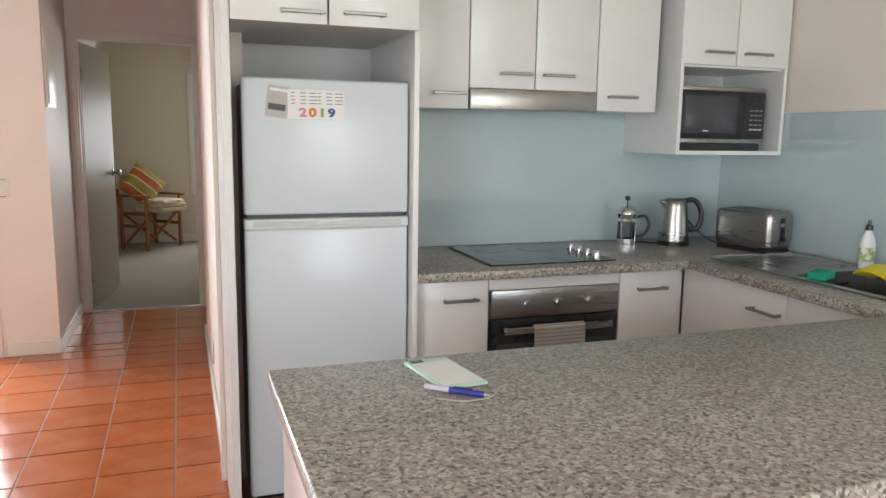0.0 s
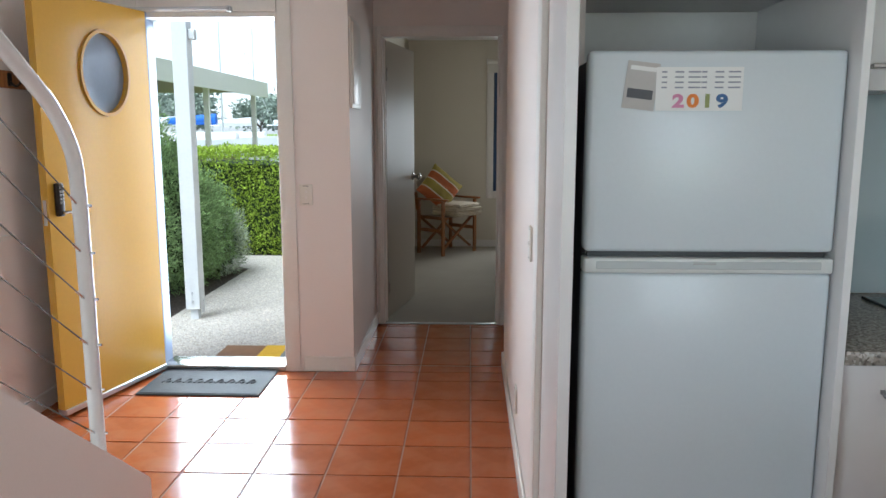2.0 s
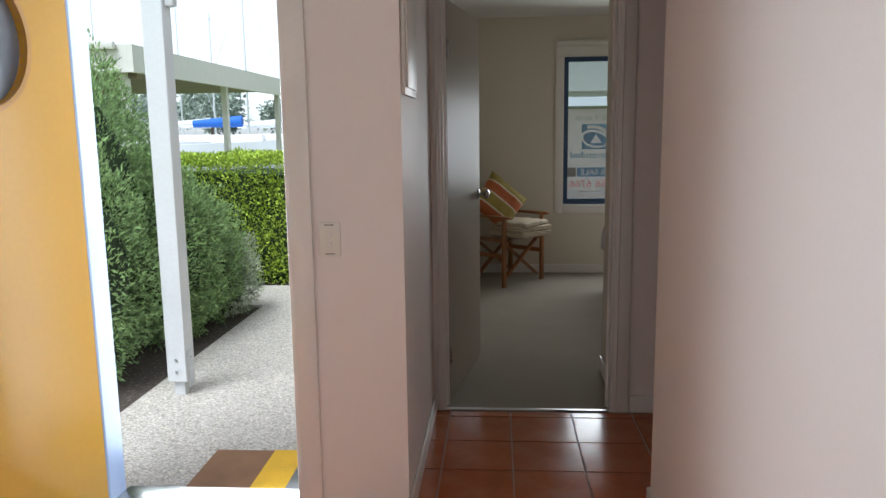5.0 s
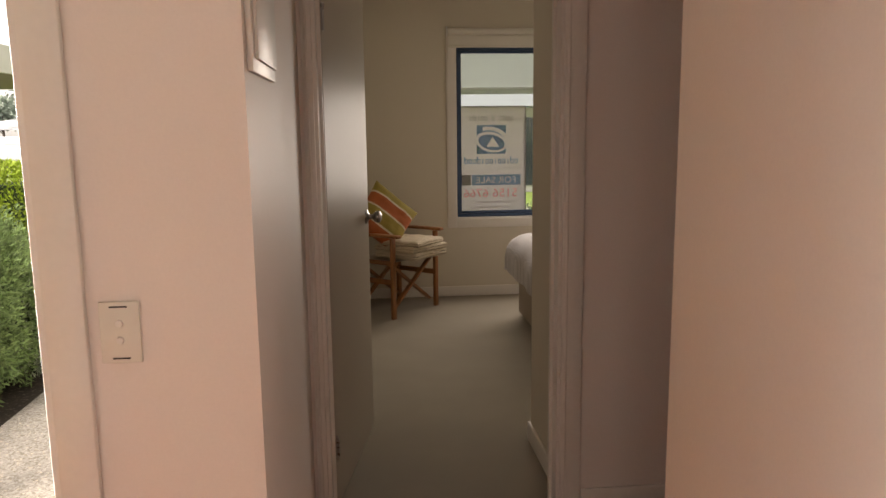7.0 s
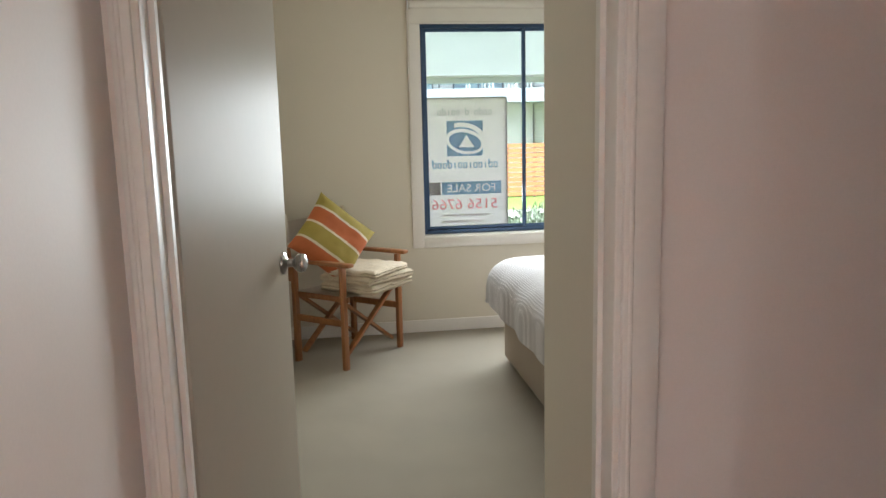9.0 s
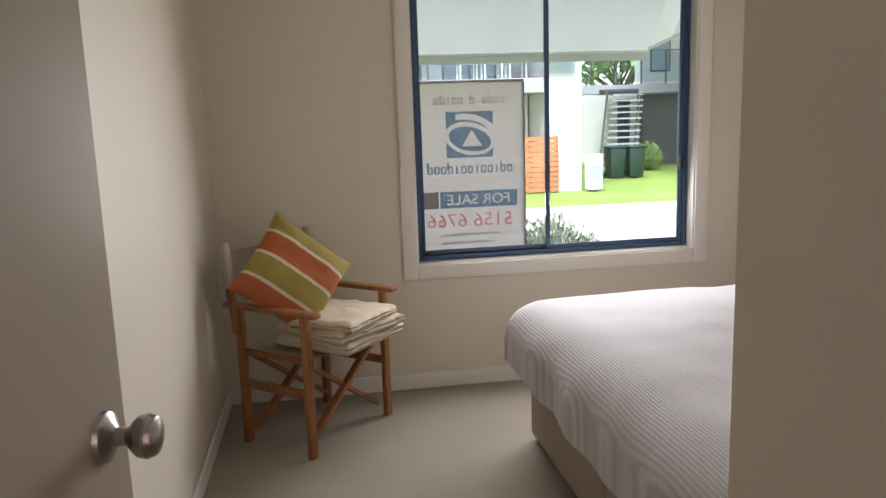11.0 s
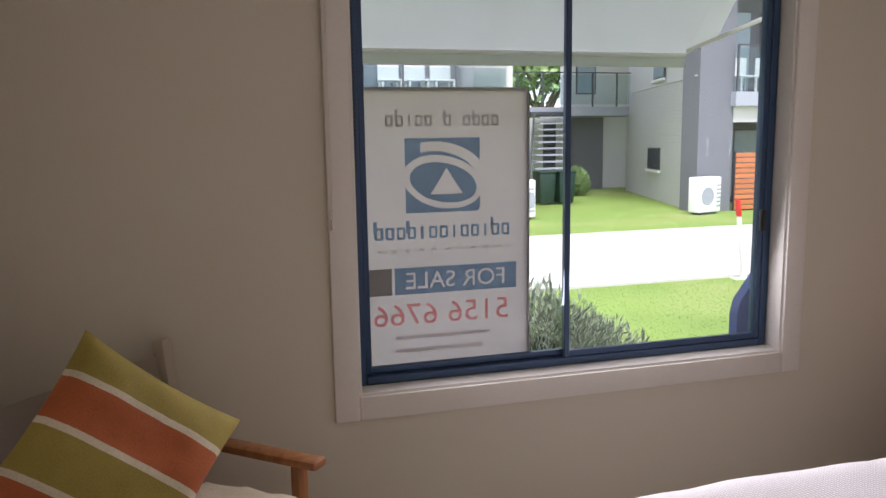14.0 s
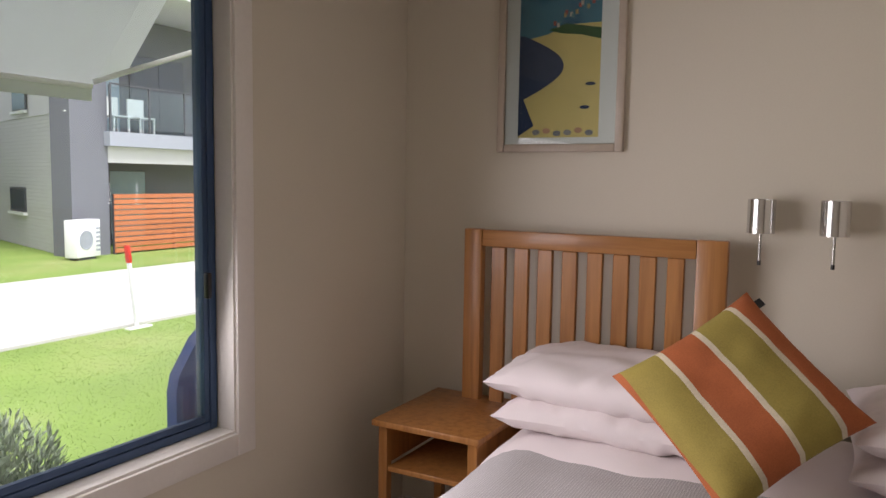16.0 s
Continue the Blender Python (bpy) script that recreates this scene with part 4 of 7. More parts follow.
def front_door():
    """Leaf in its own space: hinge at the origin, leaf along -x local, inner face +y local."""
    hinge, free = Vector((-1.525, 5.05)), Vector((-1.715, 4.285))
    way = free - hinge
    turn = math.degrees(math.atan2(way.y, way.x))
    d = thing("door_front", "open glossy mustard yellow front door with round porthole", "door", (hinge.x, hinge.y, 0), turn, kind="structure")
    L, T, Z0, Z1 = 0.785, 0.04, 0.045, 2.05
    cu, cz, r = 0.345, 1.695, 0.20
    ru = 0.165
    angles = [2 * math.pi * i / 36 for i in range(36)] + [math.atan2(z - cz, x - cu) % (2 * math.pi) for x in (0.0, L) for z in (Z0, Z1)]
    angles.sort()
    n = len(angles)
    bm = bmesh.new()
    rings = []
    for y in (0.0, T):
        hole, rim = [], []
        for a in angles:
            c, s = math.cos(a), math.sin(a)
            hole.append(bm.verts.new((cu + ru * c, y, cz + r * s)))
            k = min((cu if c < 0 else L - cu) / max(abs(c), 1e-6), (cz - Z0 if s < 0 else Z1 - cz) / max(abs(s), 1e-6))
            rim.append(bm.verts.new((cu + k * c, y, cz + k * s)))
        rings.append((hole, rim))
    for (hole, rim), flip in zip(rings, (False, True)):
        for i in range(n):
            j = (i + 1) % n
            f = (hole[i], hole[j], rim[j], rim[i])
            bm.faces.new(f[::-1] if flip else f)
    for q in (0, 1):
        a, b = rings[0][q], rings[1][q]
        for i in range(n):
            j = (i + 1) % n
            bm.faces.new((a[i], a[j], b[j], b[i]))
    bmesh.ops.recalc_face_normals(bm, faces=bm.faces)
    part("leaf", bm, M_YELLOW, d, smooth=False)
    rimring = bmesh.new()
    for y0, y1 in ((-0.012, T + 0.012),):
        m = 48
        loops = []
        for rr, y in ((1.0, y0), (1.09, y0), (1.09, y1), (1.0, y1)):
            loops.append([rimring.verts.new((cu + ru * rr * math.cos(2 * math.pi * i / m), y, cz + r * rr * math.sin(2 * math.pi * i / m))) for i in range(m)])
        for q in range(4):
            a, b = loops[q], loops[(q + 1) % 4]
            for i in range(m):
                j = (i + 1) % m
                rimring.faces.new((a[i], a[j], b[j], b[i]))
    bmesh.ops.recalc_face_normals(rimring, faces=rimring.faces)
    p = part("porthole_ring", rimring, M_YELLOW_RIM, d, "dark yellow porthole rim")
    pane = bmesh.new()
    m = 48
    fv = [pane.verts.new((cu + ru * 0.995 * math.cos(2 * math.pi * i / m), T / 2, cz + r * 0.995 * math.sin(2 * math.pi * i / m))) for i in range(m)]
    pane.faces.new(fv)
    bmesh.ops.solidify(pane, geom=list(pane.faces), thickness=0.006)
    part("pane", pane, M_PORTHOLE, p, "porthole glass with the blue-grey view put into its colour")
    part("weather_strip", boxed(0.0, L, -0.004, T + 0.012, 0.018, 0.046, 0.003, 1), M_ALU, d, "aluminium weather strip with bristles")
    part("hinge_edge", boxed(-0.012, -0.001, 0.0, T, Z0, Z1), M_EDGEBLUE, d, "pale blue-grey edge strip")
    k = part("keypad", boxed(L - 0.075, L - 0.035, T + 0.0005, T + 0.03, 1.0, 1.16, 0.008, 2), M_BRONZE, d, "dark keypad lock")
    for b in range(10):
        part("key", boxed(L - 0.068 + 0.016 * (b % 2), L - 0.058 + 0.016 * (b % 2), T + 0.03, T + 0.034, 1.06 + 0.018 * (b // 2), 1.072 + 0.018 * (b // 2), 0.001, 1), M_STEEL, k)
    part("lever", tube(arc([(L - 0.055, T + 0.03, 1.02), (L - 0.055, T + 0.06, 1.02), (L - 0.08, T + 0.066, 1.02), (L - 0.16, T + 0.062, 1.018)], 5), 0.008), M_CHROME, d, "chrome lever handle")
    part("latch", boxed(L, L + 0.003, 0.01, 0.03, 0.96, 1.08), M_CHROME, d)


M_YELLOW_RIM = mat("yellow_rim_paint", (0.42, 0.21, 0.02), 0.3, vary=0.05)
# Opaque pane: the pale blue showing in the glass is put into its colour.
M_PORTHOLE = mat("porthole_painted_view", (0.44, 0.51, 0.62), 0.12, vary=0.04, scale=2, bump=0.02)
front_door()


def wall_plate(name, label, at, turn, w, h, rockers, category):
    s = thing(name, label, category, at, turn)
    part("plate", boxed(-w / 2, w / 2, -0.009, 0.0, -h / 2, h / 2, 0.003, 2), M_SWITCH, s)
    for z in rockers:
        part("rocker", lathe([(0, 0), (0.0075, 0), (0.0065, 0.004), (0, 0.0045)], 14), M_TRIM, s).matrix_local = pose(0, -0.009, z, 90)
    for z in (-h * 0.42, h * 0.42):
        part("slot", boxed(-w * 0.22, w * 0.22, -0.0097, -0.009, z - 0.0015, z + 0.0015), M_BRONZE, s)
    return s


wall_plate("light_switch", "ivory two-button light switch on the wall by the front door", (-0.626, 5.0695, 1.043), 0, 0.075, 0.12, (-0.015, 0.018), "switch")
wall_plate("light_switch", "ivory light switch on the hall wall", (0.5145, 3.345, 1.03), -90, 0.075, 0.115, (0.0,), "switch")
wall_plate("wall_socket", "small ivory socket low on the hall wall", (0.5145, 3.97, 0.25), -90, 0.075, 0.115, (0.015,), "socket")
wall_plate("wall_socket", "ivory power point on the wall beside the stair", (LWALL + 0.0005, 4.035, 1.01), 90, 0.075, 0.115, (0.02,), "socket")


def coat_hooks():
    c = thing("coat_rack", "dark wooden rail with iron coat hooks on the wall", "coat rack", (LWALL + 0.0005, 4.43, 1.64))
    part("board", boxed(0.0, 0.018, -0.17, 0.17, -0.04, 0.04, 0.004), M_CHAIRWOOD, c)
    for y in (-0.1, 0.05):
        part("hook", tube(arc([(0.018, y, -0.01), (0.05, y, -0.03), (0.075, y, -0.005), (0.07, y, 0.03), (0.085, y, 0.07), (0.09, y, 0.09)], 5), 0.006, 8), M_BRONZE, c, "curled iron hook")
        part("back_plate", boxed(0.0182, 0.023, y - 0.018, y + 0.018, -0.03, 0.03, 0.003, 1), M_BRONZE, c)


coat_hooks()
structure("trim_dado", [(LWALL + 0.0005, LWALL + 0.014, 0.6, 4.28, 0.90, 0.922)], M_TRIM, "thin cream timber rail on the stair wall", "trim")


def cover_panel():
    c = thing("meter_box_cover", "white hinged cover panel on the narrow hall wall", "panel", (-0.3695, 5.27, 1.53))
    part("frame", boxed(0.0, 0.012, -0.17, 0.17, 0.0, 0.5, 0.003), M_TRIM, c)
    part("flap", boxed(0.0122, 0.02, -0.145, 0.145, 0.025, 0.475, 0.003), M_TRIM, c)


cover_panel()


def door_mat():
    m = thing("door_mat", "black rubber door mat with raised scroll pattern inside the door", "mat", (-1.15, 4.835, 0.0))
    part("pad", boxed(-0.335, 0.335, -0.215, 0.215, 0.0005, 0.009, 0.003, 1), M_RUBBERMAT, m)
    for q in range(9):
        x = -0.24 + q * 0.06
        part("scroll", tube(arc([(x - 0.022, -0.03, 0.0095), (x - 0.01, 0.02, 0.0105), (x + 0.01, 0.025, 0.0105), (x + 0.016, -0.01, 0.0105), (x, -0.025, 0.0095)], 4), 0.005, 6), M_RUBBERMAT, m)
    for y in (-0.195, 0.195):
        part("border_rib", boxed(-0.32, 0.32, y - 0.006, y + 0.006, 0.0085, 0.0125, 0.002, 1), M_RUBBERMAT, m)
    o = thing("coir_mat", "brown outdoor mat with a yellow band on the doorstep", "mat", (-1.03, 5.60, -0.079))
    part("pad", boxed(-0.34, 0.34, -0.2, 0.2, 0.0, 0.014, 0.004, 1), mat("brown_coir", (0.24, 0.13, 0.07), 0.95, vary=0.3, grain=220, bump=0.7), o)
    part("yellow_band", boxed(-0.06, 0.09, -0.2, 0.2, 0.0142, 0.016), mat("yellow_coir", (0.70, 0.42, 0.03), 0.95, vary=0.2, grain=220, bump=0.5), o, "yellow band")
    part("grey_band", boxed(0.092, 0.335, -0.198, 0.198, 0.0142, 0.016), mat("grey_coir", (0.20, 0.20, 0.20), 0.95, vary=0.2, grain=220, bump=0.5), o, "grey band")


door_mat()


def staircase():
    s = thing("staircase", "white enclosed stair beside the entry with closed side panel", "stairs", kind="structure")
    x0, x1, y0 = -0.915, -0.88, 3.43
    bm = bmesh.new()
    prof = [(y0, 0.0), (y0, 0.125), (0.46, 2.44), (0.46, 0.0)]
    a = [bm.verts.new((x0, y, z)) for y, z in prof]
    b = [bm.verts.new((x1, y, z)) for y, z in prof]
    bm.faces.new(a)
    bm.faces.new(b[::-1])
    for i in range(4):
        j = (i + 1) % 4
        bm.faces.new((a[j], a[i], b[i], b[j]))
    bmesh.ops.recalc_face_normals(bm, faces=bm.faces)
    bmesh.ops.bevel(bm, geom=list(bm.edges), offset=0.004, segments=2, affect="EDGES")
    part("side_panel", bm, M_WALL, s)
    for i in range(12):
        y = 3.36 - i * 0.235
        z = 0.183 * (i + 1)
        part("tread", boxed(LWALL + 0.002, x0 - 0.001, y - 0.25, y, z - 0.04, z, 0.004, 1), M_TRIM, s)
        part("riser", boxed(LWALL + 0.002, x0 - 0.001, y - 0.03, y - 0.015, z - 0.183, z - 0.041), M_TRIM, s)


staircase()


def handrail():
    h = thing("stair_balustrade", "white tubular stair handrail with steel cable infill", "balustrade")
    x = -0.93
    pts = [(x, 3.165, 0.0), (x, 3.165, 0.5), (x, 3.165, 1.0), (x, 3.163, 1.18), (x, 3.145, 1.33), (x, 3.06, 1.46), (x, 2.93, 1.56), (x, 2.74, 1.69), (x, 2.0, 2.2), (x, 1.62, 2.44)]
    part("rail", tube(arc(pts, 8), 0.0235, 18), M_RAIL, h)
    for i in range(6):
        z = 1.19 - i * 0.152
        y1 = 1.2
        z1 = min(z + 0.735 * (3.13 - y1), 2.44)
        y1 = 3.13 - (z1 - z) / 0.735
        part("cable", rodded((x, 3.13, z), (x, y1, z1), 0.0022, seg=8), M_CABLE, h, "thin dark steel cable")
        part("ferrule", rodded((x, 3.16, z - 0.022), (x, 3.105, z + 0.018), 0.0055, 0.004, seg=10), M_CHROME, h, "steel cable end fitting")
        part("ferrule", rodded((x + 0.015, 3.165, z - 0.02), (x + 0.036, 3.165, z - 0.02), 0.0055, 0.004, seg=10), M_CHROME, h)


handrail()


def bedroom_door_frame():
    d = thing("door_frame_bedroom", "cream painted timber frame around the bedroom doorway", "door frame", kind="structure")
    Y0, Y1 = 6.166, 6.294
    part("jamb", boxed(-0.3295, -0.309, 6.172, 6.29, 0.0, 2.05, 0.002, 1), M_TRIM, d)
    part("jamb", boxed(0.509, 0.5295, 6.172, 6.29, 0.0, 2.05, 0.002, 1), M_TRIM, d)
    part("head", boxed(-0.308, 0.508, 6.172, 6.29, 2.05, 2.0695, 0.002, 1), M_TRIM, d)
    part("stop", boxed(-0.3085, -0.297, 6.23, 6.252, 0.0, 2.049), M_TRIM, d)
    part("stop", boxed(0.497, 0.5085, 6.23, 6.252, 0.0, 2.049), M_TRIM, d)
    for x0, x1 in ((-0.357, -0.322), (0.522, 0.597)):
        part("architrave", boxed(x0, x1, Y0 - 0.004, 6.1795, 0.0, 2.12, 0.004, 2), M_TRIM, d)
        part("architrave_bead", boxed(x0 + 0.01, x0 + 0.02, Y0 - 0.009, Y0 - 0.003, 0.0, 2.11, 0.003, 1), M_TRIM, d)
    part("architrave", boxed(-0.321, 0.521, Y0 - 0.004, 6.1795, 2.058, 2.12, 0.004, 2), M_TRIM, d)
    part("threshold", boxed(-0.3085, 0.5085, 6.17, 6.195, 0.0, 0.008, 0.002, 1), M_ALU, d)


bedroom_door_frame()


def bedroom_door():
    hinge, free = Vector((-0.296, 6.285)), Vector((-0.152, 7.105))
    way = free - hinge
    turn = math.degrees(math.atan2(way.y, way.x))
    d = thing("door_bedroom", "open glossy cream bedroom door with round steel knob", "door", (hinge.x, hinge.y, 0), turn, kind="structure")
    L = 0.81
    part("leaf", boxed(0.0, L, 0.0, 0.036, 0.015, 2.04, 0.002, 1), M_DOOR, d)
    for y, s in ((0.0, -1), (0.036, 1)):
        k = lathe([(0, 0), (0.033, 0), (0.031, 0.006), (0.02, 0.011), (0.012, 0.016), (0.011, 0.03), (0.018, 0.036), (0.026, 0.045), (0.028, 0.056), (0.024, 0.066), (0.012, 0.071), (0, 0.072)], 28)
        part("knob", k, M_STEEL, d, "round satin steel door knob").matrix_local = pose(L - 0.06, y, 1.03, 90 if s < 0 else -90)
    for z in (0.25, 1.8):
        part("hinge", rodded((0.0, -0.006, z - 0.045), (0.0, -0.006, z + 0.045), 0.006, seg=10), M_STEEL, d)


bedroom_door()

# ---- bedroom ----


def window_unit():
    w = thing("window_bedroom", "navy aluminium sliding window in a cream timber reveal", "window", kind="structure")
    x0, x1, z0, z1 = WX0, WX1, WZ0, WZ1
    # cream reveal and architraves
    t = 0.012
    part("reveal", boxed(x0 - 0.0, x0 + t, 9.866, 9.935, z0, z1), M_TRIM, w)
    part("reveal", boxed(x1 - t, x1, 9.866, 9.935, z0, z1), M_TRIM, w)
    part("sill", boxed(x0 + t, x1 - t, 9.866, 9.935, z0, z0 + t), M_TRIM, w)
    part("reveal_head", boxed(x0 + t, x1 - t, 9.866, 9.935, z1 - t, z1), M_TRIM, w)
    for a in ((x0 - 0.072, x0 + 0.004, z0 - 0.07, z1 + 0.07), (x1 - 0.004, x1 + 0.072, z0 - 0.07, z1 + 0.07), (x0 + 0.0045, x1 - 0.0045, z0 - 0.07, z0 + 0.004), (x0 + 0.0045, x1 - 0.0045, z1 - 0.004, z1 + 0.07)):
        part("architrave", boxed(a[0], a[1], 9.854, 9.8695, a[2], a[3], 0.004, 2), M_TRIM, w)
    # aluminium frame with stepped tracks
    f = 0.03
    fx0, fx1, fz0, fz1 = x0 + t, x1 - t, z0 + t, z1 - t
    for b in ((fx0, fx0 + f, fz0, fz1), (fx1 - f, fx1, fz0, fz1), (fx0 + f, fx1 - f, fz0, fz0 + 0.028), (fx0 + f, fx1 - f, fz1 - 0.028, fz1)):
        part("window_frame", boxed(b[0], b[1], 9.936, 10.0, b[2], b[3], 0.003, 1), M_NAVY, w)
    mid = 1.312
    sash = 0.02
    for name, a0, a1, y in (("fixed_sash", fx0 + f, mid + 0.012, 9.974), ("sliding_sash", mid - 0.02, fx1 - f, 9.95)):
        sb = bmesh.new()
        zz0, zz1 = fz0 + 0.028, fz1 - 0.028
        for b in ((a0, a0 + sash, zz0, zz1), (a1 - sash, a1, zz0, zz1), (a0 + sash, a1 - sash, zz0, zz0 + sash), (a0 + sash, a1 - sash, zz1 - sash, zz1)):
            box(sb, b[0], b[1], y - 0.01, y + 0.01, b[2], b[3], 0.002, 1)
        s = part(name, sb, M_NAVY, w)
        g = part("pane", boxed(a0 + sash, a1 - sash, y - 0.002, y + 0.002, zz0 + sash, zz1 - sash), M_GLASS, s, "clear window pane", smooth=False)
        g.visible_shadow = False
    part("meeting_stile", boxed(mid - 0.024, mid - 0.004, 9.928, 9.941, fz0 + 0.03, fz1 - 0.03, 0.003, 1), M_NAVY, w)
    part("latch", boxed(fx1 - f - 0.02, fx1 - f - 0.004, 9.918, 9.94, 1.10, 1.18, 0.004), M_BLACK, w, "black window latch")


window_unit()


def roller_blind():
    b = thing("roller_blind", "rolled-up cream roller blind over the window", "blind")
    part("roll", rodded((WX0 - 0.06, 9.825, 2.20), (WX1 + 0.06, 9.825, 2.20), 0.026, seg=20), M_BLIND, b)
    part("fabric", boxed(WX0 - 0.05, WX1 + 0.05, 9.846, 9.8485, 2.085, 2.2), M_BLIND, b)
    part("bottom_bar", boxed(WX0 - 0.05, WX1 + 0.05, 9.84, 9.853, 2.075, 2.09, 0.003, 1), M_BLIND, b)
    for x in (WX0 - 0.072, WX1 + 0.06):
        part("bracket", boxed(x, x + 0.006, 9.79, 9.8535, 2.165, 2.235), M_WHITE, b)
    chain = bmesh.new()
    for k in range(70):
        z = 2.2 - k * 0.014
        for y in (9.80, 9.835):
            rod(chain, (WX0 - 0.066, y, z - 0.003), (WX0 - 0.066, y, z + 0.003), 0.003, seg=6)
    rod(chain, (WX0 - 0.066, 9.80, 1.22), (WX0 - 0.066, 9.80, 2.2), 0.0012, seg=5)
    rod(chain, (WX0 - 0.066, 9.835, 1.22), (WX0 - 0.066, 9.835, 2.2), 0.0012, seg=5)
    part("chain", chain, M_SWITCH, b, "beaded pull chain loop")
    part("chain_weight", boxed(WX0 - 0.07, WX0 - 0.062, 9.797, 9.838, 1.19, 1.22, 0.003), M_SWITCH, b)
    ch2 = bmesh.new()
    for k in range(55):
        z = 2.06 - k * 0.013
        rod(ch2, (WX0 + 0.024, 9.925, z - 0.0035), (WX0 + 0.024, 9.925, z + 0.0035), 0.0032, seg=6)
    solid("bead_chain", ch2, M_BRONZE, "dark beaded chain hanging inside the window reveal", "chain")


M_BLIND = mat("cream_blind_fabric", (0.76, 0.73, 0.66), 0.8, vary=0.04, grain=300, bump=0.1)
roller_blind()

M_SIGN = thin("banner_mesh", (0.64, 0.54, 0.57), 0.7)
M_SIGNBLUE = thin("banner_blue", (0.27, 0.40, 0.58), 0.7)
M_SIGNRED = thin("banner_red", (0.95, 0.36, 0.38), 0.7)
M_SIGNGREY = thin("banner_grey", (0.50, 0.46, 0.46), 0.7)
M_SIGNFAINT = thin("banner_faint", (0.68, 0.60, 0.60), 0.7)
M_SIGNBROWN = thin("banner_brown", (0.30, 0.27, 0.26), 0.7)


def stencil(x0, x1, z0, z1, y, cell, inside):
    """A thin sheet of small cells, kept where inside(x, z) holds."""
    nx, nz = round((x1 - x0) / cell), round((z1 - z0) / cell)
    bm = bmesh.new()
    verts = {}

    def corner(i, j):
        if (i, j) not in verts:
            verts[i, j] = bm.verts.new((x0 + i * (x1 - x0) / nx, y, z0 + j * (z1 - z0) / nz))
        return verts[i, j]

    for i in range(nx):
        for j in range(nz):
            if inside(x0 + (i + 0.5) * (x1 - x0) / nx, z0 + (j + 0.5) * (z1 - z0) / nz):
                bm.faces.new((corner(i, j), corner(i + 1, j), corner(i + 1, j + 1), corner(i, j + 1)))
    return bm


def panel(x0, x1, z0, z1, y):
    bm = bmesh.new()
    bm.faces.new([bm.verts.new((a, y, b)) for a, b in ((x0, z0), (x1, z0), (x1, z1), (x0, z1))])
    return bm


def letter_test(text, size, cx, cz, stretch):
    """Whether a place lies inside mirrored letters."""
    me = text_mesh(text, size, 0.0)
    me.calc_loop_triangles()
    tris = []
    for t in me.loop_triangles:
        p = [(cx - stretch * me.vertices[k].co.x, cz + me.vertices[k].co.z) for k in t.vertices]
        tris.append((min(q[0] for q in p), max(q[0] for q in p), p))

    def test(x, z):
        for lo, hi, p in tris:
            if lo <= x <= hi:
                side = [(p[(k + 1) % 3][0] - p[k][0]) * (z - p[k][1]) - (p[(k + 1) % 3][1] - p[k][1]) * (x - p[k][0]) for k in range(3)]
                if all(v >= 0 for v in side) or all(v <= 0 for v in side):
                    return True
        return False

    return test


def emblem_ink(cx, cz):
    """A blue square cut by an oval ring, a broad swoosh and a triangle."""
    def test(x, z):
        u, v = x - cx, z - cz
        if abs(u) > 0.128 or abs(v) > 0.122:
            return False
        c, s = math.cos(0.22), math.sin(0.22)
        p, q = u * c - (v + 0.022) * s, u * s + (v + 0.022) * c
        oval = math.hypot(p / 0.138, q / 0.086)
        hole = math.hypot((p - 0.002) / 0.116, (q + 0.002) / 0.064)
        if oval < 1 and hole > 1:
            return False
        if hole <= 1:
            edge = (v + 0.062) / 0.085
            return not (0 < edge < 1 and abs(u - 0.012) < 0.056 * (1 - edge))
        arc = math.hypot((u + 0.03) / 0.185, (v + 0.06) / 0.155)
        return not (0.90 < arc < 1.10 and u > -0.075)
    return test


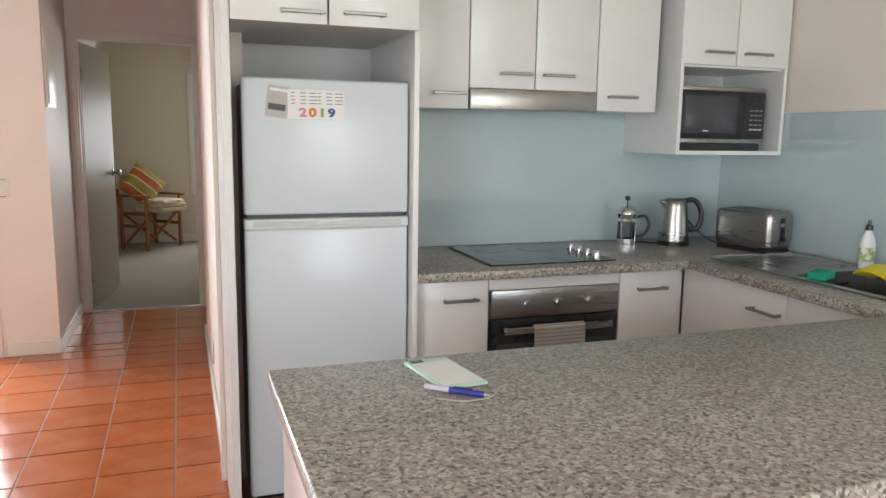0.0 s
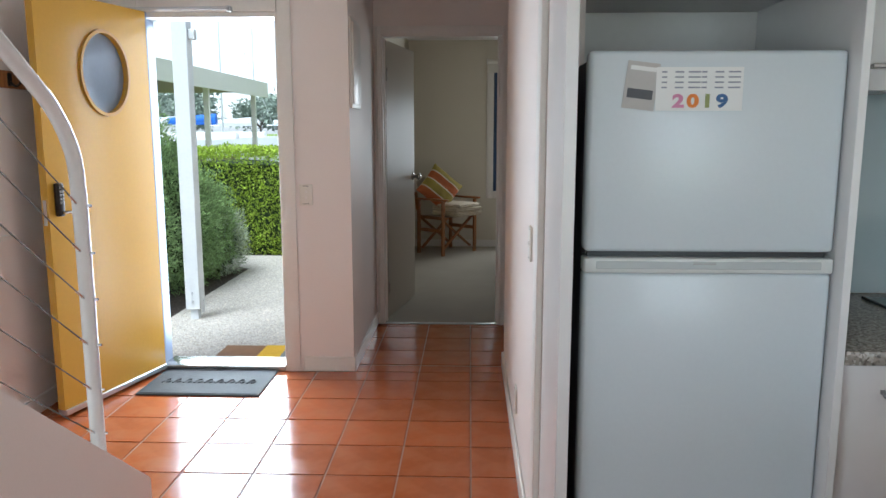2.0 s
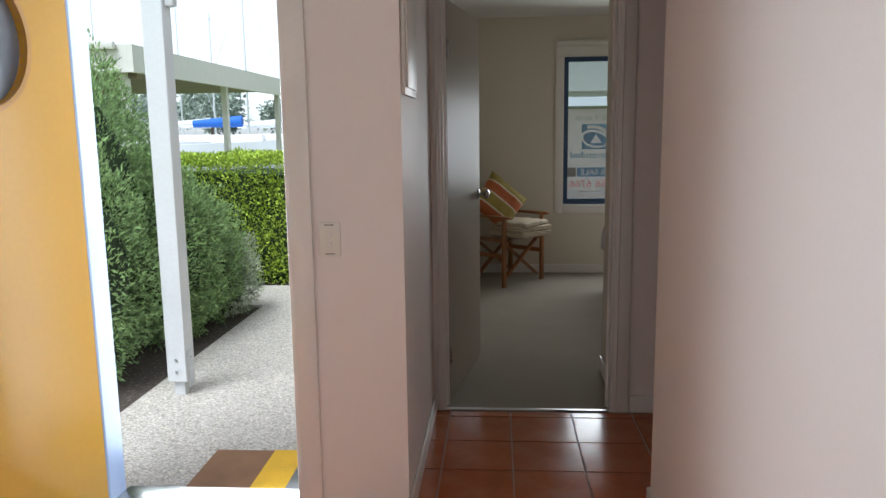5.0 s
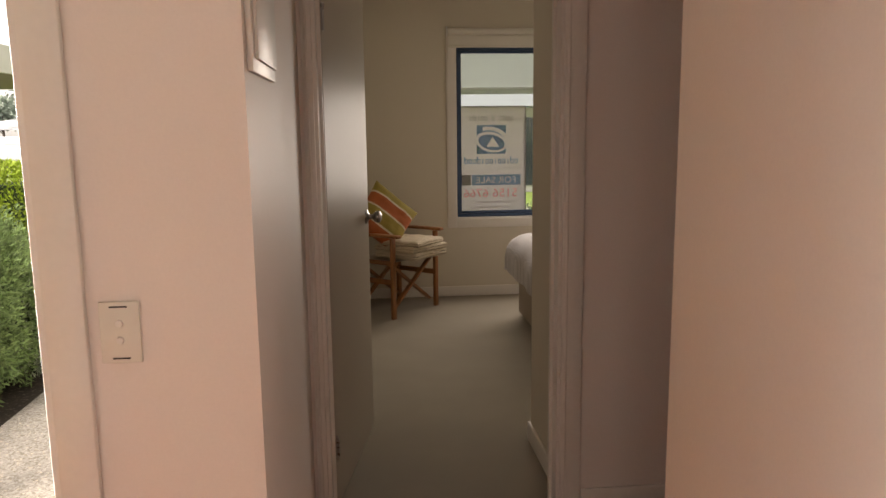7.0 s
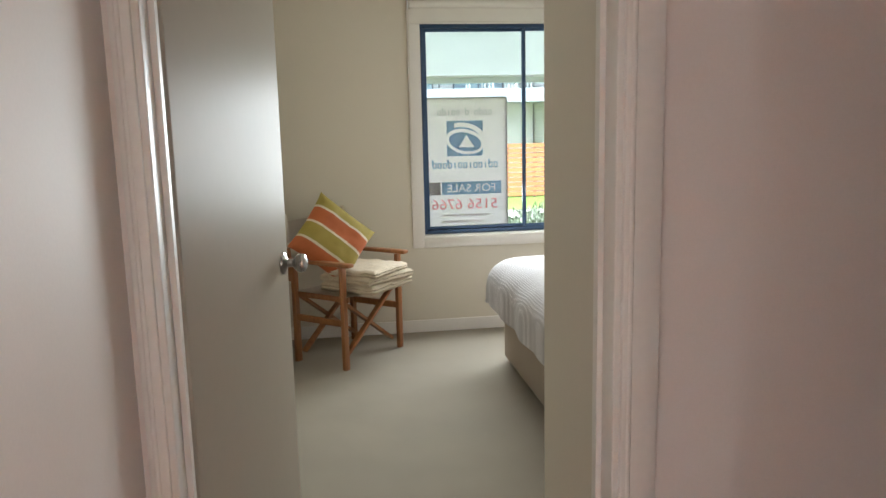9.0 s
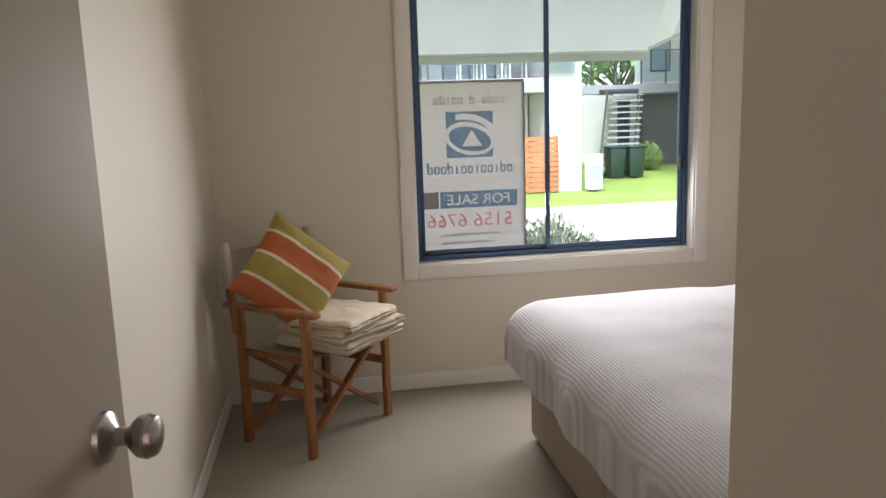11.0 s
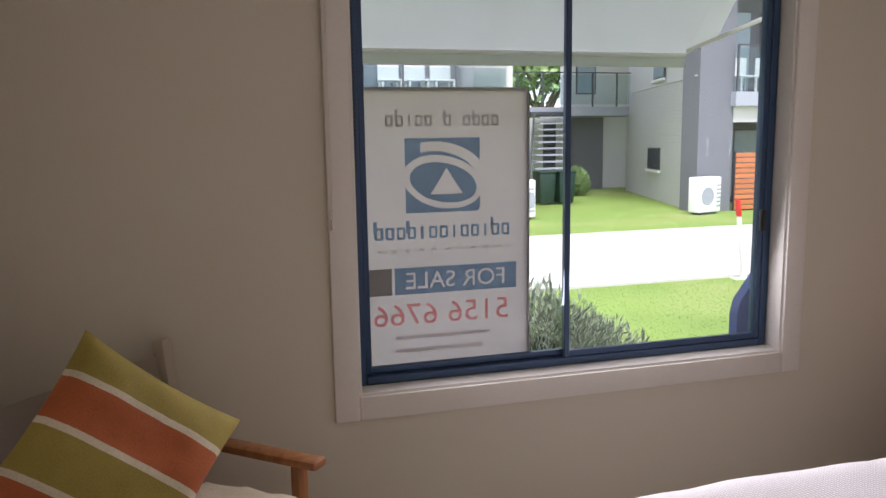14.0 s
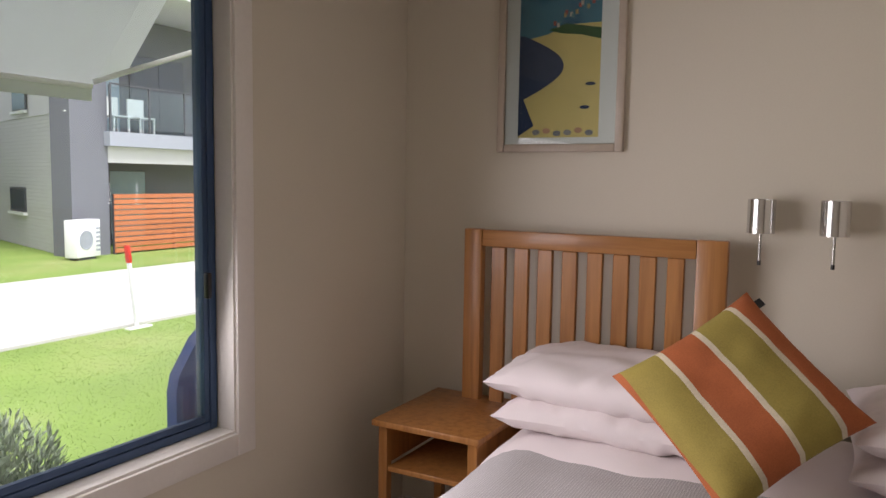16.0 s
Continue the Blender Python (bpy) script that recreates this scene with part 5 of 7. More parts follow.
def sale_sign():
    s = thing("sale_sign", "translucent white for-sale board hung outside the window", "sign")
    y = 10.056
    x0, x1, z0, z1 = 0.615, 1.205, 0.60, 1.60
    part("sheet", panel(x0, x1, z0, z1, y), M_SIGN, s, smooth=False)
    part("top_batten", boxed(x0 - 0.003, x1 + 0.003, y - 0.004, y + 0.008, z1, z1 + 0.012), M_SIGNGREY, s)
    part("edge", boxed(x1 + 0.0005, x1 + 0.008, y - 0.002, y + 0.006, z0, z1), M_SIGNGREY, s)
    for px in (x0, x1):
        part("post", rodded((px, y + 0.012, -0.5), (px, y + 0.012, z1), 0.008, seg=8), M_SIGNGREY, s)
    yy = y - 0.0012
    cx, cz = 0.908, 1.328
    part("emblem", stencil(cx - 0.128, cx + 0.128, cz - 0.122, cz + 0.122, yy, 0.0024, emblem_ink(cx, cz)), M_SIGNBLUE, s, "blue square emblem with pale swooshes", smooth=False)
    # names stay plain shapes
    def word(x0, pitch, z, half, stroke, gaps, bars, tall):
        """A test for a row of hollow rounded blocks, some of them single bars or tall."""
        def inside(px, pz):
            k = int((px - x0) / pitch)
            u, v = abs(px - x0 - (k + 0.5) * pitch), pz - z
            if px < x0 or k in gaps:
                return False
            wide = pitch * 0.40
            if k in tall and u > wide - stroke and px < x0 + (k + 0.5) * pitch and 0 < v < half * 1.9:
                return True
            if k in bars:
                return u < stroke * 0.55 and abs(v) < half
            v = abs(v)
            return u < wide and v < half and (u > wide - stroke or v > half - stroke) and u + v < wide + half - stroke * 0.6
        return inside

    bm = stencil(0.715, 1.105, 1.482, 1.545, yy, 0.0026, word(0.715, 0.0325, 1.505, 0.018, 0.0075, (5, 7), (2,), (1, 6, 9)))
    part("agency_line", bm, M_SIGNGREY, s, "grey line of print", smooth=False)

    brand = word(0.67, 0.0365, 1.142, 0.021, 0.0085, (), (4, 7, 10), (0, 3, 11))
    part("brand_line", stencil(0.67, 1.145, 1.118, 1.185, yy, 0.0026, brand), M_SIGNBLUE, s, "blue line of lettering shapes", smooth=False)
    bm = bmesh.new()
    for k in range(10):
        bm.faces.new([bm.verts.new((a, yy, b)) for a, b in ((0.685 + k * 0.045, 1.078), (0.703 + k * 0.045, 1.078), (0.703 + k * 0.045, 1.088), (0.685 + k * 0.045, 1.088))])
    part("small_line", bm, M_SIGNFAINT, s, "faint small print", smooth=False)
    sale = letter_test("FOR SALE", 0.078, 0.95, 0.978, 1.06)
    part("sale_band", stencil(0.737, 1.165, 0.936, 1.026, yy, 0.0022, lambda px, pz: not sale(px, pz)), M_SIGNBLUE, s, "blue band with the pale words FOR SALE", smooth=False)
    part("corner_block", panel(0.637, 0.728, 0.936, 1.026, yy), M_SIGNBROWN, s, "brown-grey square", smooth=False)
    phone = letter_test("5156 6766", 0.104, 0.90, 0.864, 1.08)
    part("phone_number", stencil(0.64, 1.16, 0.815, 0.915, yy, 0.0022, phone), M_SIGNRED, s, "red phone number 5156 6766", smooth=False)
    for z, a, b in ((0.782, 0.737, 1.07), (0.738, 0.735, 1.04)):
        part("web_line", panel(a, b, z, z + 0.014, yy), M_SIGNFAINT, s, "grey line of small print", smooth=False)


sale_sign()


def awning():
    a = thing("window_awning", "pale grey canvas drop awning outside the bedroom window", "awning")
    bm = bmesh.new()
    xs = [0.25 + i * (2.15 - 0.25) / 16 for i in range(17)]
    rows = []
    for j in range(9):
        s = j / 8
        rows.append([bm.verts.new((x, 10.06 + 0.52 * s, 2.35 - 0.56 * s - 0.012 * math.sin(math.pi * s))) for x in xs])
    for p, q in zip(rows, rows[1:]):
        for i in range(16):
            bm.faces.new((p[i], p[i + 1], q[i + 1], q[i]))
    bmesh.ops.solidify(bm, geom=list(bm.faces), thickness=0.003)
    part("canvas", bm, M_CANVAS, a)
    bm = bmesh.new()
    bm.faces.new([bm.verts.new(p) for p in ((2.152, 10.06, 2.35), (2.152, 10.58, 1.79), (2.30, 10.58, 1.86), (2.26, 10.06, 2.37))])
    bmesh.ops.solidify(bm, geom=list(bm.faces), thickness=0.003)
    part("side_flap", bm, M_CANVAS, a, "turned side flap of the canvas")
    part("hem_bar", rodded((0.25, 10.585, 1.788), (2.15, 10.585, 1.788), 0.011, seg=12), M_WHITE, a)
    part("valance", boxed(0.25, 2.15, 10.583, 10.587, 1.735, 1.78), M_CANVAS, a)
    part("arm", barred((2.14, 10.56, 1.80), (2.95, 10.05, 2.18), 0.018, 0.018), M_WHITE, a, "white awning arm")
    part("arm", barred((0.26, 10.56, 1.80), (0.26, 10.05, 1.90), 0.018, 0.018), M_WHITE, a)
    part("top_roll", rodded((0.22, 10.07, 2.37), (2.3, 10.07, 2.37), 0.03, seg=14), M_WHITE, a)


M_CANVAS = thin("awning_canvas", (0.66, 0.68, 0.65), 0.5, weave=500)
awning()


def fin_shape():
    """A panel whose upper corner is cut on a slope and rounded."""
    bm = bmesh.new()
    outline = [(2.235, -0.5), (2.235, 0.70), (2.25, 0.76), (2.34, 0.88), (2.41, 0.93), (2.95, 0.93), (2.95, -0.5)]
    bm.faces.new([bm.verts.new((x, 10.28, z)) for x, z in outline])
    made = bmesh.ops.extrude_face_region(bm, geom=list(bm.faces))
    for v in made["geom"]:
        if isinstance(v, bmesh.types.BMVert):
            v.co.y += 0.05
    bmesh.ops.recalc_face_normals(bm, faces=bm.faces)
    return bm


solid("privacy_fin", fin_shape(), mat("blue_painted_panel", (0.07, 0.12, 0.30), 0.4, vary=0.05), "low blue painted panel outside beside the window", "panel")

OLIVE, ORANGE, CREAM = (0.31, 0.24, 0.05), (0.42, 0.115, 0.035), (0.64, 0.56, 0.42)


def cushion(name_label, at, rot, w, h, thick, bands):
    """A pillow-shaped cushion with woven stripes along its height."""
    bm = bmesh.new()
    n = 26
    grid = {}
    for side in (1, -1):
        for i in range(n + 1):
            for j in range(n + 1):
                u, v = 2 * i / n - 1, 2 * j / n - 1
                edge = max(abs(u), abs(v))
                if side < 0 and edge > 0.999:
                    grid[side, i, j] = grid[1, i, j]
                    continue
                puff = ((1 - u ** 4) * (1 - v ** 4)) ** 0.55
                pinch = 1 - 0.07 * (1 - abs(u) ** 2) * abs(v) ** 3
                pinch_v = 1 - 0.07 * (1 - abs(v) ** 2) * abs(u) ** 3
                wr = 0.009 * noise.noise(Vector((u * 3, v * 3, side * 2.0))) + 0.004 * noise.noise(Vector((u * 9, v * 9, side * 2.0)))
                grid[side, i, j] = bm.verts.new((u * w / 2 * pinch_v, side * (thick / 2 * puff) + wr * puff, v * h / 2 * pinch))
    for side in (1, -1):
        for i in range(n):
            for j in range(n):
                f = [grid[side, i, j], grid[side, i + 1, j], grid[side, i + 1, j + 1], grid[side, i, j + 1]]
                if len(set(f)) == 4:
                    bm.faces.new(f if side < 0 else f[::-1])
    bmesh.ops.recalc_face_normals(bm, faces=bm.faces)
    m = stripe_material("cushion_stripes", "Z", 2.0, [(p, c) for p, c in bands])
    ob = solid("cushion", bm, m, name_label, "cushion")
    ob.matrix_world = pose(*at) @ Euler([radians(a) for a in rot]).to_matrix().to_4x4()
    return ob


def bands(h, seq):
    """Stripes from the bottom to the top of a cushion, in shares of its height, as steps over a 2 m repeat."""
    total = sum(s for s, _ in seq)
    upper, z = [], -h / 2
    for s, c in seq:
        upper.append((z, c))
        z += h * s / total
    neg = [((p / 2.0) % 1.0, c) for p, c in upper if p < 0]
    pos = [(p / 2.0, c) for p, c in upper if p >= 0]
    out = [(0.0, neg[-1][1])] + pos + [(0.5, neg[0][1])] + neg[1:]
    return out


def director_chair():
    c = thing("director_chair", "folding hardwood director's chair with beige canvas seat", "chair", (0.045, 9.455, 0.006), 49)
    W, D = 0.27, 0.19
    A = 0.63
    for sx in (-1, 1):
        for sy in (-1, 1):
            top = A - 0.014
            part("leg", barred((sx * W, sy * D, 0.0), (sx * W, sy * D, top), 0.026, 0.04), M_CHAIRWOOD, c)
        part("armrest", barred((sx * W, -D - 0.07, A), (sx * W, D + 0.08, A), 0.055, 0.024, bevel=0.009), M_CHAIRWOOD, c)
        part("side_rail", barred((sx * W, -D, 0.28), (sx * W, D, 0.28), 0.02, 0.04), M_CHAIRWOOD, c)
        part("seat_rail", barred((sx * (W - 0.025), -D - 0.02, 0.42), (sx * (W - 0.025), D + 0.02, 0.42), 0.024, 0.034), M_CHAIRWOOD, c)
        part("back_post", barred((sx * (W - 0.0), D + 0.022, 0.5), (sx * (W - 0.0), D + 0.075, 0.9), 0.024, 0.034), M_CHAIRWOOD, c)
    for sy in (-1, 1):
        y = sy * (D - 0.03)
        part("cross_brace", barred((-W + 0.02, y, 0.06), (W - 0.03, y, 0.41), 0.02, 0.035, up=(0, 1, 0)), M_CHAIRWOOD, c)
        part("cross_brace", barred((W - 0.02, y + 0.024, 0.06), (-W + 0.03, y + 0.024, 0.41), 0.02, 0.035, up=(0, 1, 0)), M_CHAIRWOOD, c)
        part("pivot", rodded((0, y - 0.014, 0.235), (0, y + 0.038, 0.235), 0.006, seg=10), M_STEEL, c)
    bm = bmesh.new()
    n = 12
    rows = []
    for i in range(n + 1):
        u = 2 * i / n - 1
        rows.append([bm.verts.new((u * W, y, 0.442 - 0.018 * (1 - u * u))) for y in (-D - 0.025, -0.1, 0.0, 0.1, D + 0.025)])
    for a, b in zip(rows, rows[1:]):
        for k in range(4):
            bm.faces.new((a[k], a[k + 1], b[k + 1], b[k]))
    bmesh.ops.solidify(bm, geom=list(bm.faces), thickness=0.005)
    part("seat", bm, M_CANVASBEIGE, c, "beige canvas sling seat")
    for sx in (-1, 1):
        part("canvas_sleeve", barred((sx * W, D + 0.048, 0.70), (sx * W, D + 0.072, 0.905), 0.036, 0.046, bevel=0.01), M_CANVASBEIGE, c, "canvas sleeve over the back post")
    bm = bmesh.new()
    rows = []
    for i in range(n + 1):
        u = 2 * i / n - 1
        rows.append([bm.verts.new((u * (W + 0.016), D + 0.045 + 0.13 * (z - 0.68) + 0.018 * (1 - u * u), z)) for z in (0.70, 0.78, 0.86)])
    for a, b in zip(rows, rows[1:]):
        for k in range(2):
            bm.faces.new((a[k], a[k + 1], b[k + 1], b[k]))
    bmesh.ops.solidify(bm, geom=list(bm.faces), thickness=0.005)
    part("backrest", bm, M_CANVASBEIGE, c, "beige canvas backrest")


M_CANVASBEIGE = mat("beige_canvas", (0.50, 0.43, 0.34), 0.85, vary=0.06, grain=350, bump=0.2)
M_TOWEL = mat("cream_towelling", (0.62, 0.53, 0.40), 0.95, vary=0.12, scale=20, grain=260, bump=0.9)
director_chair()


def towel_stack():
    """Loosely folded towels with puckered, rounded front folds."""
    base = pose(0.115, 9.36, 0.0, 0, 0, 49)
    z = 0.447
    for k, (w, d, h, shift, twist) in enumerate(((0.40, 0.37, 0.062, 0.012, 2), (0.39, 0.36, 0.058, 0.0, -3), (0.35, 0.33, 0.05, -0.02, 5))):
        bm = bmesh.new()
        box(bm, -w / 2, w / 2, -d / 2, d / 2, 0, h)
        bmesh.ops.subdivide_edges(bm, edges=list(bm.edges), cuts=15, use_grid_fill=True)
        for v in bm.verts:
            u, q = v.co.x / (w / 2), v.co.y / (d / 2)
            zc = v.co.z / h - 0.5
            mid = max(0.0, 1 - (2 * zc) ** 2)
            edge = max(abs(u), abs(q)) ** 6
            # a crease runs round the middle where the layers meet
            groove = 0.014 * math.exp(-(zc / 0.1) ** 2) * edge
            puff = 0.022 * mid * edge * (0.45 + 0.55 * abs(math.sin((u - q) * 8 + k * 1.3)))
            grow = 1 - 0.04 * (2 * abs(zc)) ** 3 + (puff - groove) / (w / 2)
            v.co.x *= grow + 0.03 * noise.noise(Vector((q * 2, zc * 2, k * 5.0)))
            v.co.y *= grow + 0.03 * noise.noise(Vector((u * 2, zc * 2, k * 7.0 + 3)))
            if zc > 0:
                v.co.z += 0.011 * noise.noise(Vector((u * 2.0, q * 2.0, k * 3.0))) + 0.005 * noise.noise(Vector((u * 6.0, q * 6.0, k * 3.0))) - 0.004 * edge
        ob = solid("folded_towel", bm, M_TOWEL, "loosely folded cream towel stacked on the chair seat", "towel", group="towels on the chair")
        ob.matrix_world = base @ pose(0.035 + shift, -0.035 + shift, z, 0, 0, twist)
        z += h - 0.009


towel_stack()
CH = 0.425
cushion("striped olive, orange and cream cushion leaning on the chair", (-0.075, 9.375, 0.765), (0, 0, 0), CH, CH, 0.14,
        bands(CH, [(0.95, OLIVE), (0.16, CREAM), (1.05, ORANGE), (0.16, CREAM), (1.05, OLIVE), (0.16, CREAM), (1.0, ORANGE)])).matrix_world = pose(-0.035, 9.375, 0.755) @ pose(0, 0, 0, 0, 0, 28) @ pose(0, 0, 0, -20, 0, 0) @ pose(0, 0, 0, 0, 43 + 180 - 90 - 90 + 180, 0)

# bed
M_DIVAN = mat("beige_divan_fabric", (0.36, 0.30, 0.24), 0.9, vary=0.06, grain=320, bump=0.3)
M_SHEET = mat("pale_pink_cotton", (0.78, 0.70, 0.70), 0.8, vary=0.03, grain=400, bump=0.1)


def quilt_material():
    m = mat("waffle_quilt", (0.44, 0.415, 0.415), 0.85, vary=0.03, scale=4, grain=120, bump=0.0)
    nt = m.node_tree
    b = nt.nodes["Principled BSDF"]
    co = nt.nodes.new("ShaderNodeTexCoord")
    heights = []
    for direction, dist in (("X", 0), ("Y", 0)):
        w = nt.nodes.new("ShaderNodeTexWave")
        w.wave_type, w.bands_direction = "BANDS", direction
        w.inputs["Scale"].default_value = 40
        w.inputs["Distortion"].default_value = 0.6
        w.inputs["Detail Scale"].default_value = 2
        nt.links.new(co.outputs["Object"], w.inputs["Vector"])
        heights.append(w.outputs["Fac"])
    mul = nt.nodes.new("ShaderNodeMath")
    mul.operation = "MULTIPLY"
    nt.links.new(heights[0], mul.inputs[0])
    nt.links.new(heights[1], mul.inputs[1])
    bp = nt.nodes.new("ShaderNodeBump")
    bp.inputs["Strength"].default_value, bp.inputs["Distance"].default_value = 0.45, 0.004
    nt.links.new(mul.outputs[0], bp.inputs["Height"])
    nt.links.new(bp.outputs["Normal"], b.inputs["Normal"])
    # Shade in the weave's hollows is put into the colour, following the bump.
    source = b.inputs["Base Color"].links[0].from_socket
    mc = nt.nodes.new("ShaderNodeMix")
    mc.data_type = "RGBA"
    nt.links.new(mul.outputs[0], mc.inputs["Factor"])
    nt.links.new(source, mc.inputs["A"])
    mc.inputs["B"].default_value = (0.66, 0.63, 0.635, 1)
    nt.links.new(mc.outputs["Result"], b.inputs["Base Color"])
    return m


M_QUILT = quilt_material()
BY0, BY1, BX0, BX1 = 7.35, 9.115, 0.96, 2.975


def drape(name, x0, x1, y0, y1, ztop, drop_x0, drop_y, material, label, category, bulge=0.0, seed=0.0, sag=0.0):
    """A soft cover over the bed that falls over three sides."""
    bm = bmesh.new()
    nx, ny = 70, 70
    rows = []
    r = 0.16
    ly0, ly1 = y0, y1
    for i in range(nx + 1):
        row = []
        for j in range(ny + 1):
            s = i / nx * (x1 - x0 + drop_x0) - drop_x0
            q = j / ny * (y1 - y0 + 2 * drop_y) - drop_y

            def fold(d, extra):
                """Distance past the edge to (out, down) along a rounded fall."""
                if d <= -r:
                    return d, 0.0
                a = min((d + r) / r, math.pi / 2 * 1.0)
                if (d + r) / r < math.pi / 2:
                    return -r + r * math.sin(a) * (1 + extra), r * (1 - math.cos(a))
                return extra * r, r + (d + r - r * math.pi / 2)
            ox, dx = fold(-s, bulge)
            wide = y1 - y0
            oy, dy = (fold(-q, bulge) if q < wide / 2 else fold(q - wide, bulge))
            x = x0 - ox if -s > -r else x0 + s
            y = (y0 - oy if -q > -r else y0 + q) if q < wide / 2 else (y1 + oy if q - wide > -r else y0 + q)
            down = math.hypot(dx, dy)
            pv = Vector((s * 2.1, q * 2.1, seed))
            wr = 0.016 * noise.noise(pv) + 0.007 * noise.noise(pv * 3.1)
            fallen = min(1.0, max(dx, dy) / 0.2)
            x += fallen * (1 if dx > dy else 0.3) * 0.028 * noise.noise(Vector((q * 4.5, seed, 1.0)))
            y += fallen * (1 if dy > dx else 0.3) * 0.02 * noise.noise(Vector((s * 5, seed, 4.0)))
            row.append(bm.verts.new((x, y, ztop - min(down, 0.30) + wr * (1 - 0.6 * fallen) + sag * (1 - min(1, max(0, s) / 1.5)))))
        rows.append(row)
    for a, b in zip(rows, rows[1:]):
        for j in range(ny):
            bm.faces.new((a[j], b[j], b[j + 1], a[j + 1]))
    inner = [[bm.verts.new((v.co.x + 0.012 * (1 if v.co.x < x0 + 0.1 else 0), v.co.y + 0.012 * (1 if v.co.y < y0 + 0.1 else -1 if v.co.y > y1 - 0.1 else 0), v.co.z - 0.014)) for v in row] for row in rows]
    for a, b in zip(inner, inner[1:]):
        for j in range(ny):
            bm.faces.new((a[j + 1], b[j + 1], b[j], a[j]))
    for o, n in ((rows[0], inner[0]), (rows[-1], inner[-1]), ([r[0] for r in rows], [r[0] for r in inner]), ([r[-1] for r in rows], [r[-1] for r in inner])):
        for j in range(len(o) - 1):
            bm.faces.new((o[j], o[j + 1], n[j + 1], n[j]))
    bmesh.ops.recalc_face_normals(bm, faces=bm.faces)
    return bm


def bed():
    b = thing("bed", "wide double bed with beige upholstered base against headboards", "bed")
    for k in range(2):
        y0 = BY0 + k * (BY1 - BY0) / 2 + 0.002
        part("divan_base", boxed(BX0, BX1, y0, y0 + (BY1 - BY0) / 2 - 0.004, 0.03, 0.36, 0.02, 3), M_DIVAN, b)
        part("mattress", boxed(BX0 + 0.01, BX1, y0, y0 + (BY1 - BY0) / 2 - 0.004, 0.361, 0.60, 0.05, 4), M_SHEET, b)
    for x in (BX0 + 0.12, BX1 - 0.12):
        for y in (BY0 + 0.1, BY1 - 0.1):
            part("foot", rodded((x, y, 0.007), (x, y, 0.03), 0.03, seg=14), M_BLACK, b)
    q = solid("quilt", drape("quilt", BX0 - 0.06, 2.62, BY0 - 0.05, BY1 + 0.045, 0.665, 0.30, 0.26, M_QUILT, "", "", 0.2, 3.0), M_QUILT, "white and grey waffle-weave quilt with hollows shaded in its colour", "quilt")
    s = solid("sheet_fold", drape("sheet", 2.40, 2.99, BY0 - 0.03, BY1 + 0.03, 0.685, 0.03, 0.2, M_SHEET, "", "", 0.3, 9.0), M_SHEET, "pale pink folded-back sheet across the bed head", "sheet")


bed()


def headboard(y0, y1):
    h = thing("headboard", "honey pine slatted headboard standing against the wall", "headboard", group="headboards")
    z1 = 1.29
    for a, b in ((y1 - 0.075, y1), (y0, y0 + 0.10)):
        part("post", boxed(2.985, 3.027, a, b, 0.006, z1, 0.005), M_PINE, h)
    part("top_rail", boxed(2.987, 3.025, y0 + 0.101, y1 - 0.076, z1 - 0.066, z1 - 0.002, 0.004), M_PINE_Y, h)
    part("lower_rail", boxed(2.987, 3.025, y0 + 0.101, y1 - 0.076, 0.38, 0.46, 0.004), M_PINE_Y, h)
    n = 8
    span = (y1 - 0.076) - (y0 + 0.101)
    pitch = span / 8.4
    for k in range(n):
        c = y0 + 0.101 + pitch * (k + 0.7)
        part("slat", boxed(2.995, 3.017, c - pitch * 0.3, c + pitch * 0.3, 0.461, z1 - 0.0665, 0.003, 1), M_PINE, h)


headboard(8.545, 9.517)
headboard(7.10, 8.075)


def nightstand():
    n = thing("nightstand", "honey pine bedside table with an open shelf", "nightstand", (2.825, 9.452, 0.006))
    W, D, H = 0.215, 0.215, 0.612
    part("top", boxed(-0.255, 0.235, -0.215, 0.215, H - 0.024, H, 0.005, 2), M_PINE, n)
    for sx in (-1, 1):
        for sy in (-1, 1):
            x = -0.215 if sx < 0 else 0.20
            part("leg", boxed(x - 0.018, x + 0.018, sy * 0.18 - 0.018, sy * 0.18 + 0.018, 0.0, H - 0.0245, 0.003, 1), M_PINE, n)
    part("shelf", boxed(-0.23, 0.215, -0.16, 0.16, 0.42, 0.44, 0.003, 1), M_PINE, n)
    for sy in (-1, 1):
        part("side_panel", boxed(-0.196, 0.181, sy * 0.18 - 0.008, sy * 0.18 + 0.008, 0.441, H - 0.025), M_PINE, n)
    part("back_panel", boxed(0.19, 0.2, -0.161, 0.161, 0.441, H - 0.025), M_CHAIRWOOD, n)


nightstand()


